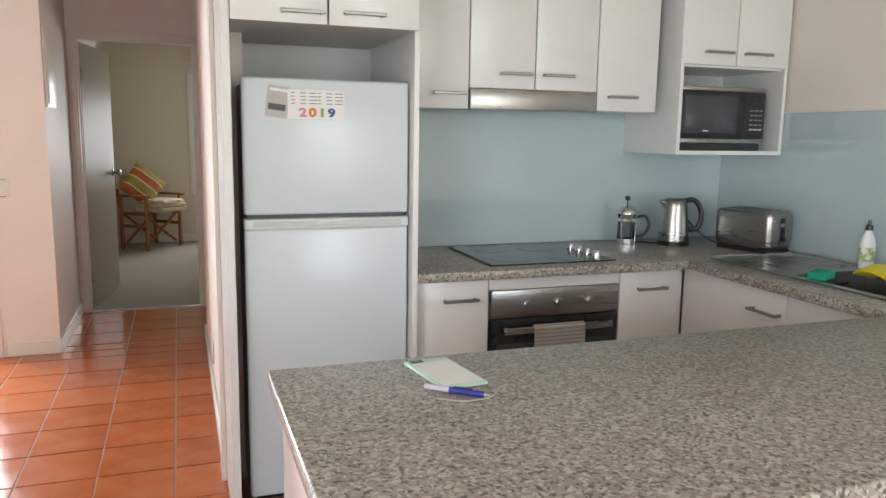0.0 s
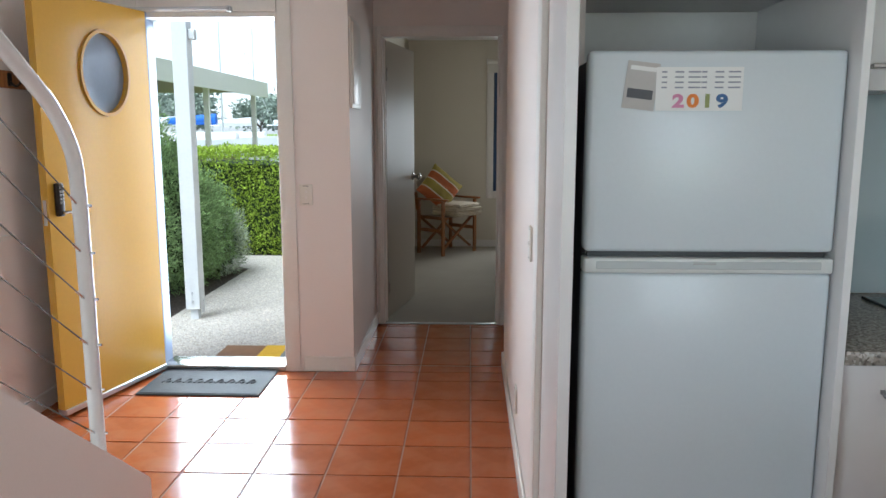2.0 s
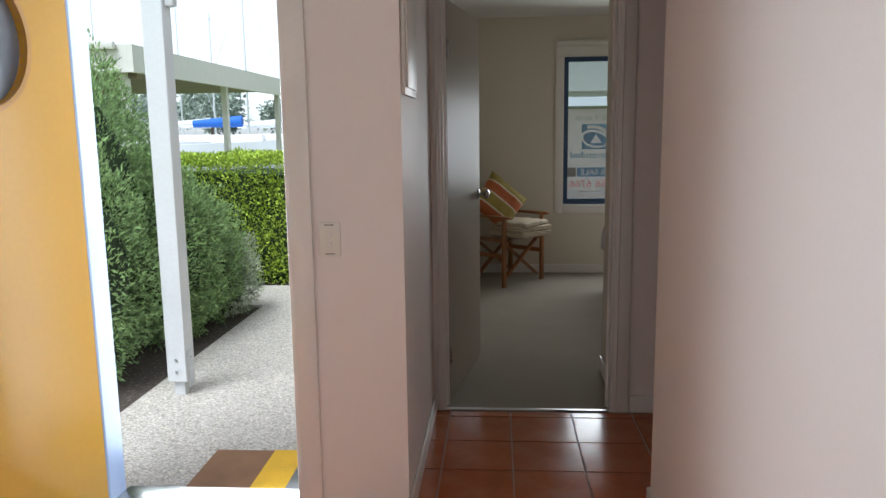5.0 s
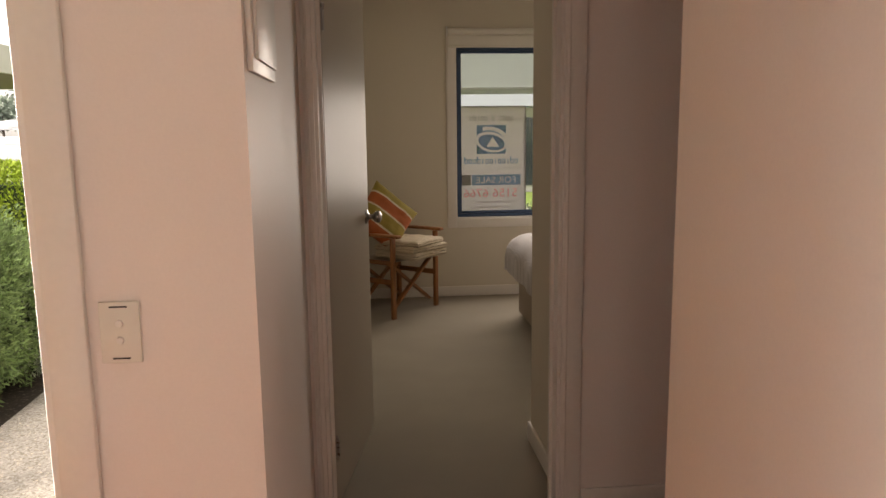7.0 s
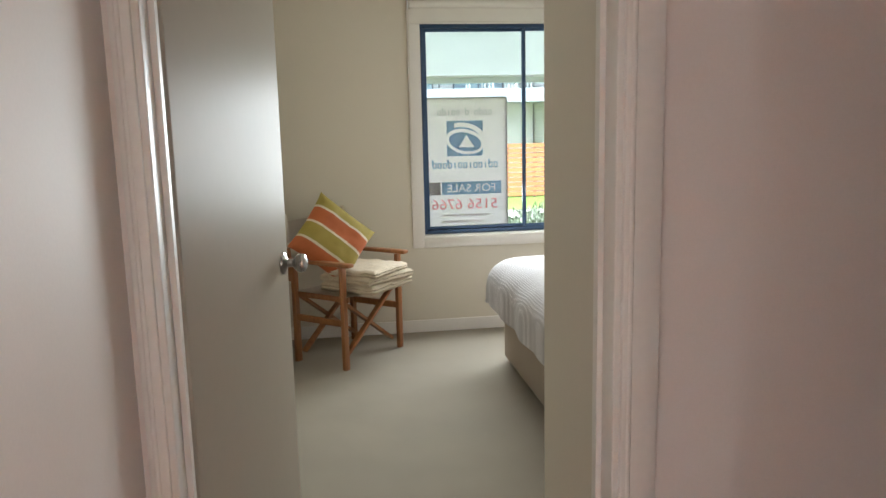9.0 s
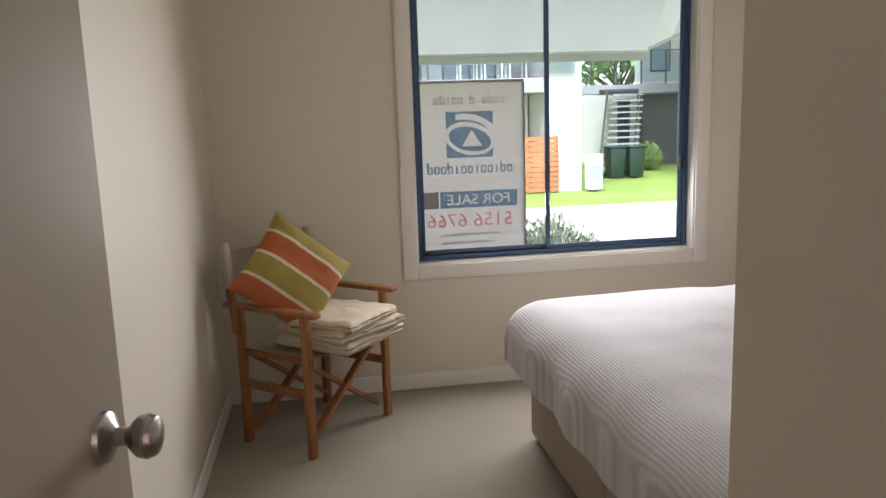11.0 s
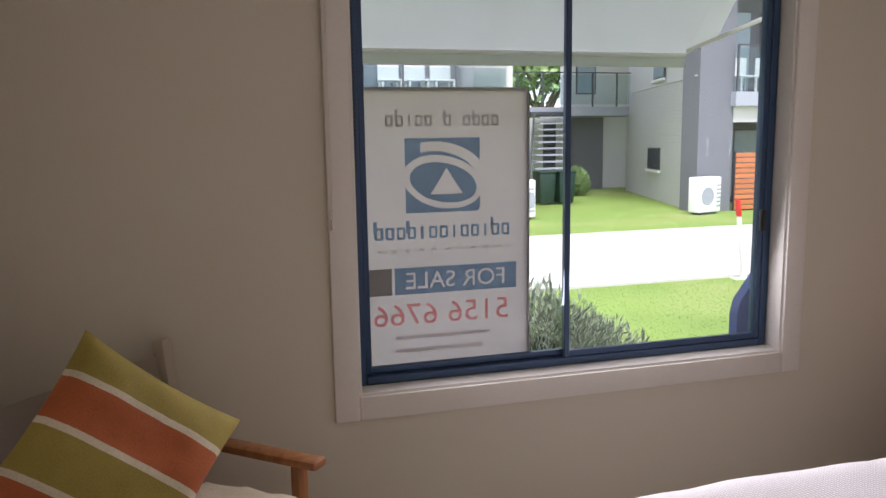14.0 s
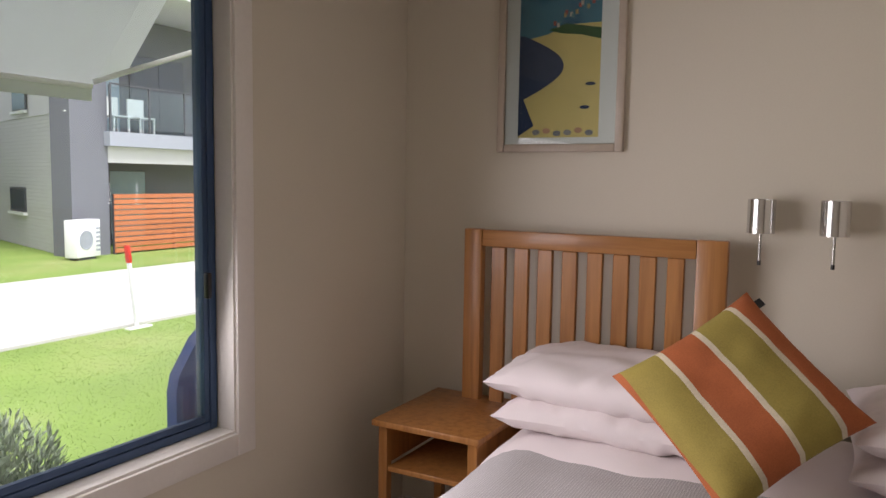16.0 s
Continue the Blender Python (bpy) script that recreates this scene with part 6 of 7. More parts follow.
def pillow(at, turn, w, d, h, seed, tilt=0):
    bm = bmesh.new()
    n = 44
    g = {}
    for side in (1, -1):
        for i in range(n + 1):
            for j in range(n + 1):
                u, v = 2 * i / n - 1, 2 * j / n - 1
                if side < 0 and max(abs(u), abs(v)) > 0.999:
                    g[side, i, j] = g[1, i, j]
                    continue
                puff = ((1 - abs(u) ** 3.6) * (1 - abs(v) ** 3.6)) ** 0.5
                px = 1 - 0.05 * (1 - v * v) * abs(u) ** 3
                py = 1 - 0.05 * (1 - u * u) * abs(v) ** 3
                wr = 0.014 * noise.noise(Vector((u * 2.3, v * 2.3, seed))) + 0.007 * noise.noise(Vector((u * 3 + v * 7, v * 3, seed)))
                gather = max(0.0, max(abs(u), abs(v)) - 0.62)
                ridge = 0.045 * gather * noise.noise(Vector((u * 9 if abs(v) > abs(u) else u * 2, v * 9 if abs(u) >= abs(v) else v * 2, seed + side)))
                g[side, i, j] = bm.verts.new((u * d / 2 * px, v * w / 2 * py, side * h / 2 * puff + (wr + ridge) * (puff + 0.2)))
    for side in (1, -1):
        for i in range(n):
            for j in range(n):
                f = [g[side, i, j], g[side, i + 1, j], g[side, i + 1, j + 1], g[side, i, j + 1]]
                bm.faces.new(f if side > 0 else f[::-1])
    bmesh.ops.recalc_face_normals(bm, faces=bm.faces)
    ob = solid("pillow", bm, M_SHEET, "pale pink cotton pillow stacked against the headboard", "pillow", group="pillows")
    ob.matrix_world = pose(*at, 0, tilt, turn)
    return ob


pillow((2.73, 8.80, 0.738), 2, 0.74, 0.46, 0.13, 1.0)
pillow((2.74, 8.82, 0.845), -2, 0.76, 0.46, 0.15, 5.0, -3)
pillow((2.73, 7.80, 0.738), 1, 0.74, 0.46, 0.13, 8.0)
pillow((2.74, 7.79, 0.845), 3, 0.76, 0.46, 0.15, 12.0, -3)
BH = 0.46
BED_CUSHION = cushion("striped orange, olive and cream cushion propped on the bed pillows", (2.43, 8.44, 0.92), (0, 0, 0), BH, BH, 0.15,
        bands(BH, [(0.12, ORANGE), (0.9, OLIVE), (0.14, CREAM), (0.95, ORANGE), (0.14, CREAM), (0.95, OLIVE), (0.14, CREAM), (0.8, ORANGE)]))
BED_CUSHION.matrix_world = pose(2.45, 8.43, 0.92) @ pose(0, 0, 0, 0, 0, -76) @ pose(0, 0, 0, -38, 0, 0) @ pose(0, 0, 0, 0, 51, 0)
part("tag", boxed(-BH / 2 + 0.035, -BH / 2 + 0.06, -0.002, 0.002, BH / 2 - 0.012, BH / 2 + 0.014, 0.001, 1), M_BLACK, BED_CUSHION, "small black sewn tag")


def wall_lamp(y):
    l = thing("wall_lamp", "brushed steel cylinder reading lamp on the wall", "wall lamp", (3.1175, y, 1.375), group="reading lamps")
    part("back_plate", boxed(-0.008, 0.0, -0.022, 0.022, -0.03, 0.03, 0.003, 1), M_STEEL, l)
    part("arm", rodded((-0.008, 0, 0.0), (-0.045, 0, 0.0), 0.007, seg=12), M_STEEL, l)
    s = lathe([(0.043, -0.055), (0.043, 0.055), (0.040, 0.055), (0.040, -0.055)], 30)
    part("shade", s, M_CHROME_BRUSHED, l).matrix_local = pose(-0.085, 0, 0.0)
    part("stem", rodded((-0.085, 0, -0.05), (-0.085, 0, -0.145), 0.0045, seg=10), M_STEEL, l)
    part("switch_tip", rodded((-0.085, 0, -0.145), (-0.085, 0, -0.16), 0.006, seg=10), M_BLACK, l, "black switch tip")
    part("bulb_holder", rodded((-0.085, 0, -0.05), (-0.085, 0, 0.02), 0.018, seg=14), M_SWITCH, l)


M_CHROME_BRUSHED = mat("satin_chrome", (0.62, 0.61, 0.60), 0.2, 1.0, vary=0.05, bump=0.02)
wall_lamp(8.455)
wall_lamp(8.24)


def picture():
    p = thing("framed_picture", "framed beach print under glass in a pale timber frame", "picture", (3.117, 9.188, 1.588))
    W, H = 0.25, 0.70
    fr = 0.03
    M_FRAMEWOOD = mat("pale_frame_wood", (0.50, 0.42, 0.34), 0.4, vary=0.08, grain=60)
    for a in ((-W, -W + fr, 0, H), (W - fr, W, 0, H), (-W + fr, W - fr, 0, fr), (-W + fr, W - fr, H - fr, H)):
        part("frame_side", boxed(-0.026, 0.0, a[0], a[1], a[2], a[3], 0.004, 2), M_FRAMEWOOD, p)
    part("mount", boxed(-0.012, -0.002, -W + fr, W - fr, fr, H - fr), M_PAPER, p, "white mount board")
    x = -0.0126

    def flat(points, material, level, name="colour_field", label=""):
        bm = bmesh.new()
        bm.faces.new([bm.verts.new((x - level * 0.0003, -u, v)) for u, v in points])
        part(name, bm, material, p, label, smooth=False)
    l, r, b, t = -0.165, 0.155, 0.055, 0.64
    sand = mat("print_sand", (0.72, 0.58, 0.22), 0.6, vary=0.08)
    sea = mat("print_sea", (0.07, 0.22, 0.30), 0.6, vary=0.12, second=(0.03, 0.11, 0.20), second_scale=5)
    dark = mat("print_navy", (0.025, 0.045, 0.11), 0.6, vary=0.1)
    flat([(l, b), (r, b), (r, t), (l, t)], sand, 0, label="yellow sand")
    flat([(l, t), (r, t), (r, 0.47), (0.02, 0.47), (-0.05, 0.44), (l, 0.42)], sea, 1, label="green-blue sea")
    flat([(-0.05, 0.455), (0.02, 0.475), (r, 0.45), (r, 0.41), (0.08, 0.43), (0.0, 0.44)], mat("print_green", (0.05, 0.12, 0.04), 0.6), 2, label="dark green bank")
    curve = [(l, 0.44)] + [(l + 0.02 + 0.16 * math.sin(math.pi * k / 14), 0.44 - 0.24 * k / 14) for k in range(15)] + [(-0.10, 0.10), (l, 0.06)]
    flat(curve, dark, 3, label="dark blue shape")
    for k in range(14):
        u, v = -0.03 + 0.012 * k + 0.004 * math.sin(k * 9), 0.47 + 0.006 * k + 0.014 * math.sin(k * 5)
        cols = ((0.45, 0.10, 0.08), (0.60, 0.55, 0.45), (0.12, 0.28, 0.30), (0.50, 0.35, 0.15))
        flat([(u, v), (u + 0.011, v), (u + 0.011, v + 0.016), (u, v + 0.016)], mat("print_house", cols[k % 4], 0.6), 4, "print_patch")
    for k in range(6):
        cx, cz = -0.09 + 0.042 * k, 0.075 + 0.006 * math.sin(k * 2.0)
        flat([(cx + 0.016 * math.cos(a * math.pi / 5), cz + 0.011 * math.sin(a * math.pi / 5)) for a in range(10)], mat("print_shell", ((0.30, 0.28, 0.27), (0.55, 0.30, 0.18), (0.22, 0.22, 0.24))[k % 3], 0.6), 4, "print_patch")
    for cx, cz in ((0.12, 0.25), (0.10, 0.165)):
        flat([(cx + 0.02 * math.cos(a * math.pi / 5), cz + 0.007 * math.sin(a * math.pi / 5)) for a in range(10)], dark, 4, "print_patch")
    part("glass", boxed(-0.02, -0.018, -W + fr, W - fr, fr, H - fr), M_GLASS_PICTURE, p, "reflective picture glass", smooth=False)


M_GLASS_PICTURE = glass("picture_glass")
picture()

# ---- outside the front door ----
M_MULCH = mat("bark_mulch", (0.055, 0.042, 0.034), 0.95, vary=0.4, scale=8, grain=70, bump=1.0, second=(0.14, 0.11, 0.09), second_scale=40, second_lo=0.55, second_hi=0.65)
M_LEAF_DARK = mat("dark_shrub_leaf", (0.23, 0.34, 0.13), 0.75, vary=0.15, island=0.45, bump=0)
M_LEAF_GREY = mat("grey_green_leaf", (0.40, 0.46, 0.33), 0.75, vary=0.15, island=0.4, bump=0)
M_LEAF_LIME = mat("lime_hedge_leaf", (0.36, 0.48, 0.05), 0.6, vary=0.15, island=0.4, bump=0)
# Distance haze is put into this pale, greyed leaf colour.
M_LEAF_HAZED = mat("hazed_far_leaf", (0.25, 0.30, 0.24), 0.7, vary=0.2, island=0.35, bump=0)
M_TWIG = mat("twig_bark", (0.12, 0.09, 0.07), 0.9, vary=0.2)
M_FASCIA = mat("fascia_paint", (0.62, 0.60, 0.55), 0.5, vary=0.05)
M_SOFFIT = mat("soffit_boards", (0.22, 0.17, 0.12), 0.7, vary=0.1)

structure("pavement_path", [(-2.09, -0.551, 5.201, 9.62, -0.5, -0.08), (-5.0, -2.091, 8.78, 9.62, -0.5, -0.08)], M_AGGREGATE, "pale exposed-aggregate concrete path outside the door", "path")
structure("ground_garden_bed", [(-9.0, -2.092, 4.0, 8.778, -0.5, -0.10), (-9.0, -0.551, 9.622, 12.0, -0.5, -0.10)], M_MULCH, "dark bark mulch garden bed beside the path", "garden bed")


def pebbles():
    """Loose stones of the aggregate surface, proud of the slab."""
    rnd = random.Random(4)
    verts, faces = [], []
    for _ in range(9000):
        x, y = rnd.uniform(-2.08, -0.62), 5.25 + 4.3 * rnd.random() ** 1.6
        r = rnd.uniform(0.004, 0.009)
        a = rnd.random() * 6.3
        n = len(verts)
        for k in range(4):
            verts.append((x + r * math.cos(a + k * math.pi / 2) * rnd.uniform(0.7, 1.2), y + r * math.sin(a + k * math.pi / 2) * rnd.uniform(0.7, 1.2), -0.0805))
        verts.append((x, y, -0.08 + r * 0.35))
        for k in range(4):
            faces.append((n + k, n + (k + 1) % 4, n + 4))
    me = bpy.data.meshes.new("pebbles")
    me.from_pydata(verts, [], faces)
    me.materials.append(mat("river_pebble", (0.50, 0.45, 0.37), 0.7, vary=0.1, island=0.45, bump=0))
    tagged(new("path_pebbles", me), "small rounded pebbles set in the path", "pebbles", kind="stuff")


pebbles()


def leaves_mesh(name, samples, size, material, seed, narrow=0.4, lift=0.5, flat=False):
    """Small bent leaves at samples of (place, outward way)."""
    rnd = random.Random(seed)
    verts, faces = [], []
    for p, out in samples:
        d = Vector((rnd.gauss(0, 1), rnd.gauss(0, 1), rnd.gauss(0, 1))) * 0.6 + out * 1.0 + Vector((0, 0, lift))
        d.normalize()
        side = d.cross(Vector((rnd.gauss(0, 1), rnd.gauss(0, 1), rnd.gauss(0, 1))))
        if side.length < 1e-3:
            continue
        side.normalize()
        s = size * rnd.uniform(0.6, 1.35)
        w = s * narrow * 0.5
        n = len(verts)
        nrm = d.cross(side) * s * 0.12
        verts += [tuple(p), tuple(p + d * s * 0.5 + side * w + nrm), tuple(p + d * s), tuple(p + d * s * 0.5 - side * w + nrm)]
        faces.append((n, n + 1, n + 2, n + 3))
    me = bpy.data.meshes.new(name)
    me.from_pydata(verts, [], faces)
    me.materials.append(material)
    return me


def bush(label, lobes, count, size, material, seed, narrow=0.35, base=-0.1, category="shrub", lift=0.5, name="shrub"):
    """A shrub of several uneven lobes: stems and a crown of separate leaves with gaps."""
    rnd = random.Random(seed)
    cx = sum(l[0][0] for l in lobes) / len(lobes)
    cy = sum(l[0][1] for l in lobes) / len(lobes)
    t = thing(name, label, category, (cx, cy, base))
    total = sum(l[1][0] * l[1][2] for l in lobes)
    samples = []
    off = Vector((cx, cy, base))
    for c, r in lobes:
        c, r = Vector(c), Vector(r)
        for _ in range(int(count * r.x * r.z / total)):
            v = Vector((rnd.gauss(0, 1), rnd.gauss(0, 1), rnd.gauss(0, 1))).normalized()
            bumpy = 1 + 0.22 * noise.noise(v * 2.6 + c) + 0.16 * noise.noise(v * 7 + c * 3)
            k = bumpy * (1 - 0.32 * rnd.random() ** 2.0)
            p = c + Vector((v.x * r.x, v.y * r.y, v.z * r.z)) * k
            if p.z > base + 0.02:
                samples.append((p - off, v))
    me = leaves_mesh("crown", samples, size, material, seed, narrow, lift)
    crown = new("crown", me)
    crown.parent = t
    bm = bmesh.new()
    for c, r in lobes:
        for _ in range(5):
            v = Vector((rnd.uniform(-0.6, 0.6) * r[0], rnd.uniform(-0.6, 0.6) * r[1], rnd.uniform(0.1, 0.6) * r[2]))
            top = Vector(c) + v - off
            foot = Vector((top.x * 0.45 + (c[0] - cx) * 0.4, top.y * 0.45 + (c[1] - cy) * 0.4, -0.02))
            rod(bm, foot, top, 0.014, 0.004, 6)
        # Dark lump in each lobe stands in for shade between the leaves.
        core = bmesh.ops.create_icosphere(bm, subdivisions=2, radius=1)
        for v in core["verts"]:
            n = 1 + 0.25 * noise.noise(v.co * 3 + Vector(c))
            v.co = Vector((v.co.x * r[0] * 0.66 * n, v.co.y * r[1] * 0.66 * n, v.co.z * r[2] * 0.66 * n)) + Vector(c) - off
    part("twigs_and_shade_core", bm, M_CORE, t, "twigs and dark filler for the shade inside the shrub")
    return t


# Near-black green: shade inside the foliage put into the colour, twigs included.
M_CORE = mat("twigs_and_inner_shade", (0.03, 0.05, 0.02), 0.95, vary=0.4, grain=40, bump=0.8)
bush("tall dark green feathery shrub beside the path", [((-2.92, 7.45, 0.98), (0.58, 0.7, 1.02)), ((-2.58, 6.8, 0.62), (0.42, 0.55, 0.78)), ((-3.3, 6.3, 0.7), (0.6, 0.6, 0.9)), ((-3.35, 8.3, 0.9), (0.6, 0.6, 1.05))], 52000, 0.04, M_LEAF_DARK, 1, 0.3)
bush("dark green feathery shrub leaning over the path", [((-2.50, 7.75, 0.55), (0.42, 0.52, 0.72)), ((-2.50, 8.25, 0.42), (0.40, 0.42, 0.58))], 32000, 0.038, M_LEAF_DARK, 2, 0.3)
bush("sparse grey twiggy shrub end beside the path", [((-2.30, 8.52, 0.25), (0.26, 0.24, 0.38))], 5200, 0.05, M_LEAF_GREY, 3, 0.16)


def hedge():
    h = thing("hedge", "clipped lime-green box hedge across the end of the path", "hedge", (-3.0, 10.2, -0.1))
    rnd = random.Random(7)
    samples = []
    for _ in range(42000):
        u = rnd.random()
        x = rnd.uniform(-2.3, 2.4)
        if u < 0.6:
            y, z, out = -0.52, rnd.uniform(0.02, 1.28), Vector((0, -1, 0.2))
        elif u < 0.9:
            y, z, out = rnd.uniform(-0.52, 0.5), 1.28, Vector((0, -0.2, 1))
        else:
            y, z, out = rnd.uniform(-0.5, 0.5), rnd.uniform(0.1, 1.28), Vector((1, 0, 0))
            x = 2.4
        b = 0.05 * noise.noise(Vector((x * 3, y * 3, z * 3))) + 0.035 * noise.noise(Vector((x * 9, y * 9, z * 9)))
        depth = rnd.random() ** 2 * 0.12
        p = Vector((x, y, z)) + out * (b - depth)
        samples.append((p, out))
    me = leaves_mesh("foliage", samples, 0.036, M_LEAF_LIME, 7, 0.55, 0.4)
    ob = new("foliage", me)
    ob.parent = h
    # Dark block behind the leaves stands in for the hedge's inner shade.
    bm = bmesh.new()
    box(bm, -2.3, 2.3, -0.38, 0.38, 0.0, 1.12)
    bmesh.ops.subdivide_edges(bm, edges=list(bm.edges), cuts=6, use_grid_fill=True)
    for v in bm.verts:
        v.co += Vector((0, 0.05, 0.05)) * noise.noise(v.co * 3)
    part("inner_shade_block", bm, M_CORE, h, "dark block for the shade inside the hedge")


hedge()


def verandah_post():
    p = thing("verandah_post", "white painted square timber post on a steel foot", "post", (-1.875, 6.585, -0.08))
    part("shaft", boxed(-0.058, 0.058, -0.058, 0.058, 0.085, 2.75, 0.005, 1), M_POST, p)
    part("foot", boxed(-0.03, 0.03, -0.03, 0.03, 0.0, 0.085), M_POST, p, "steel post foot")
    part("plate", boxed(0.0585, 0.063, -0.035, 0.035, 0.05, 0.26), M_ALU, p)
    for z in (0.15, 0.22):
        part("bolt", rodded((0.0, -0.0585, z), (0.0, -0.068, z), 0.009, seg=8), M_ALU, p, "galvanised bolt")
        part("bolt", rodded((0.063, 0.0, z), (0.07, 0.0, z), 0.009, seg=8), M_ALU, p)
    l = part("lamp_bracket", boxed(0.0585, 0.11, -0.03, 0.03, 2.16, 2.24, 0.01, 2), M_POST, p, "small white light fitting")
    r = solid("verandah_beam", boxed(-5.0, -0.56, 6.5, 6.66, 2.671, 2.86, 0.004, 1), M_POST, "white painted verandah beam over the post", "beam")


M_POST = mat("white_exterior_paint", (0.56, 0.57, 0.58), 0.45, vary=0.06, scale=2.5, grain=50, bump=0.1)
verandah_post()


def carport():
    c = thing("carport", "flat-roofed carport with cream fascia and slim posts", "carport", (0, 0, -0.5))
    part("roof", boxed(-16.0, -5.75, 14.1, 23.0, 3.0, 3.2), M_SOFFIT, c, "brown boarded roof underside")
    part("fascia", boxed(-5.74, -5.65, 14.0, 23.1, 2.86, 3.28), M_FASCIA, c)
    part("fascia", boxed(-16.0, -5.741, 14.0, 14.09, 2.86, 3.28), M_FASCIA, c)
    part("gutter", boxed(-16.0, -5.9, 13.88, 13.99, 3.2, 3.32, 0.02), M_FASCIA, c)
    part("beam", boxed(-16.0, -5.75, 14.3, 14.45, 2.78, 2.999), M_SOFFIT, c)
    for x, y in ((-5.95, 14.3), (-5.95, 18.7), (-5.95, 22.6), (-11.0, 14.3), (-11.0, 22.6)):
        part("post", boxed(x - 0.06, x + 0.06, y - 0.06, y + 0.06, 0.0, 2.99), M_FASCIA, c)


carport()


def boat(x, y, turn, length, cover, mast, label):
    b = thing("sailing_boat", label, "boat", (x, y, -0.5), turn, group="moored boats")
    bm = bmesh.new()
    rows = []
    for i in range(11):
        s = i / 10
        w = length * 0.16 * math.sin(math.pi * min(1, 0.12 + 0.75 * s) ** 0.9) if s < 1 else 0.02
        px = length * (s - 0.5)
        rows.append([bm.verts.new((px, k * w, z)) for k, z in ((-1, 1.25 + 0.3 * s * s), (-0.75, 0.5), (0, 0.2), (0.75, 0.5), (1, 1.25 + 0.3 * s * s))])
    for a, c in zip(rows, rows[1:]):
        for k in range(4):
            bm.faces.new((a[k], a[k + 1], c[k + 1], c[k]))
        bm.faces.new((a[4], a[0], c[0], c[4]))
    bm.faces.new(rows[0])
    bmesh.ops.recalc_face_normals(bm, faces=bm.faces)
    part("hull", bm, M_WHITE, b)
    part("cradle", boxed(-length * 0.2, length * 0.2, -0.4, 0.4, 0.0, 0.35), M_SOFFIT, b)
    part("cabin", boxed(-length * 0.15, length * 0.2, -length * 0.08, length * 0.08, 1.3, 1.8, 0.12), M_WHITE, b)
    part("mast", rodded((length * 0.1, 0, 1.3), (length * 0.1, 0, mast), 0.07, 0.05, 8), M_ALU, b)
    part("boom", rodded((length * 0.1, 0, 2.4), (-length * 0.35, 0, 2.3), 0.05, 0.05, 8), M_ALU, b)
    part("sail_cover", rodded((length * 0.06, 0, 2.6), (-length * 0.27, 0, 2.48), 0.36, 0.22, 10), cover, b, "sail cover over the boom")
    for s in (-1, 1):
        part("stay", rodded((length * 0.1, 0, mast - 0.2), (length * 0.1 + s * length * 0.38, 0, 1.5), 0.015, 0.015, 5), M_ALU, b)


M_BLUECOVER = mat("blue_sail_cover", (0.02, 0.12, 0.50), 0.7, vary=0.1)
M_WHITECOVER = mat("white_sail_cover", (0.7, 0.72, 0.75), 0.7, vary=0.1)
boat(-16.2, 48.0, 8, 9, M_BLUECOVER, 11, "white sailing boat with a blue sail cover")
boat(-20.5, 54.0, 20, 8, M_WHITECOVER, 10, "white moored sailing boat with bare mast")
boat(-24.5, 58.0, -10, 9, M_WHITECOVER, 11, "white moored sailing boat with tall mast")
boat(-18.0, 62.0, 5, 8, M_WHITECOVER, 10, "white moored boat with pale cover far off")
boat(-30.0, 56.0, 12, 9, M_WHITECOVER, 12, "white moored boat in the marina")
boat(-13.0, 60.0, -6, 8, M_WHITECOVER, 10, "white moored boat beyond the carport")
structure("water_marina", [(-120, -8, 40, 120, -0.52, -0.47)], mat("pale_water", (0.30, 0.33, 0.34), 0.12, vary=0.1, scale=0.4, grain=6, bump=0.3), "pale grey marina water", "water")


def tree(x, y, h, seed, spread=1.0, base=-0.5, leaves=2600, size=0.35, material=None):
    rnd = random.Random(seed)
    t = thing("tree", "green leafy tree beyond the marina and houses", "tree", (x, y, base), group="far trees")
    bm = bmesh.new()
    rod(bm, (0, 0, 0), (0.1, 0, h * 0.45), h * 0.03, h * 0.018, 8)
    tips = []
    for k in range(7):
        a = k * 0.9 + rnd.random()
        tip = Vector((math.cos(a) * h * 0.28 * spread, math.sin(a) * h * 0.28 * spread, h * rnd.uniform(0.55, 0.9)))
        rod(bm, (0.1, 0, h * rnd.uniform(0.3, 0.45)), tip, h * 0.012, h * 0.004, 6)
        tips.append(tip)
    part("trunk", bm, M_TWIG, t)
    samples = []
    for tip in tips + [Vector((0, 0, h * 0.8))]:
        for _ in range(leaves // 8):
            v = Vector((rnd.gauss(0, 1), rnd.gauss(0, 1), rnd.gauss(0, 0.75)))
            p = tip + v * h * 0.095 * spread
            samples.append((p, v.normalized()))
    ob = new("crown", leaves_mesh("crown", samples, size, material or M_LEAF_HAZED, seed, 0.55, 0.2))
    ob.parent = t
    return t


for k in range(26):
    tree(-78 + k * 3.4 + 1.5 * math.sin(k * 3.1), 92 + 9 * math.sin(k * 1.7), 5.6 + 1.6 * math.sin(k * 2.3), 100 + k, 1.15, leaves=1400, size=0.6)


# ---- outside the bedroom window ----
structure("road", [(-150, 150, 16.35, 21.2, -0.5, -0.465)], M_CONCRETE, "pale sunlit concrete road beyond the lawn", "road")
bush("grey-green lavender bush under the bedroom window", [((1.66, 11.1, 0.10), (0.42, 0.4, 0.58)), ((2.05, 11.2, 0.0), (0.34, 0.4, 0.46))], 15000, 0.06, M_LEAF_GREY, 21, 0.2, base=-0.5, lift=0.9)


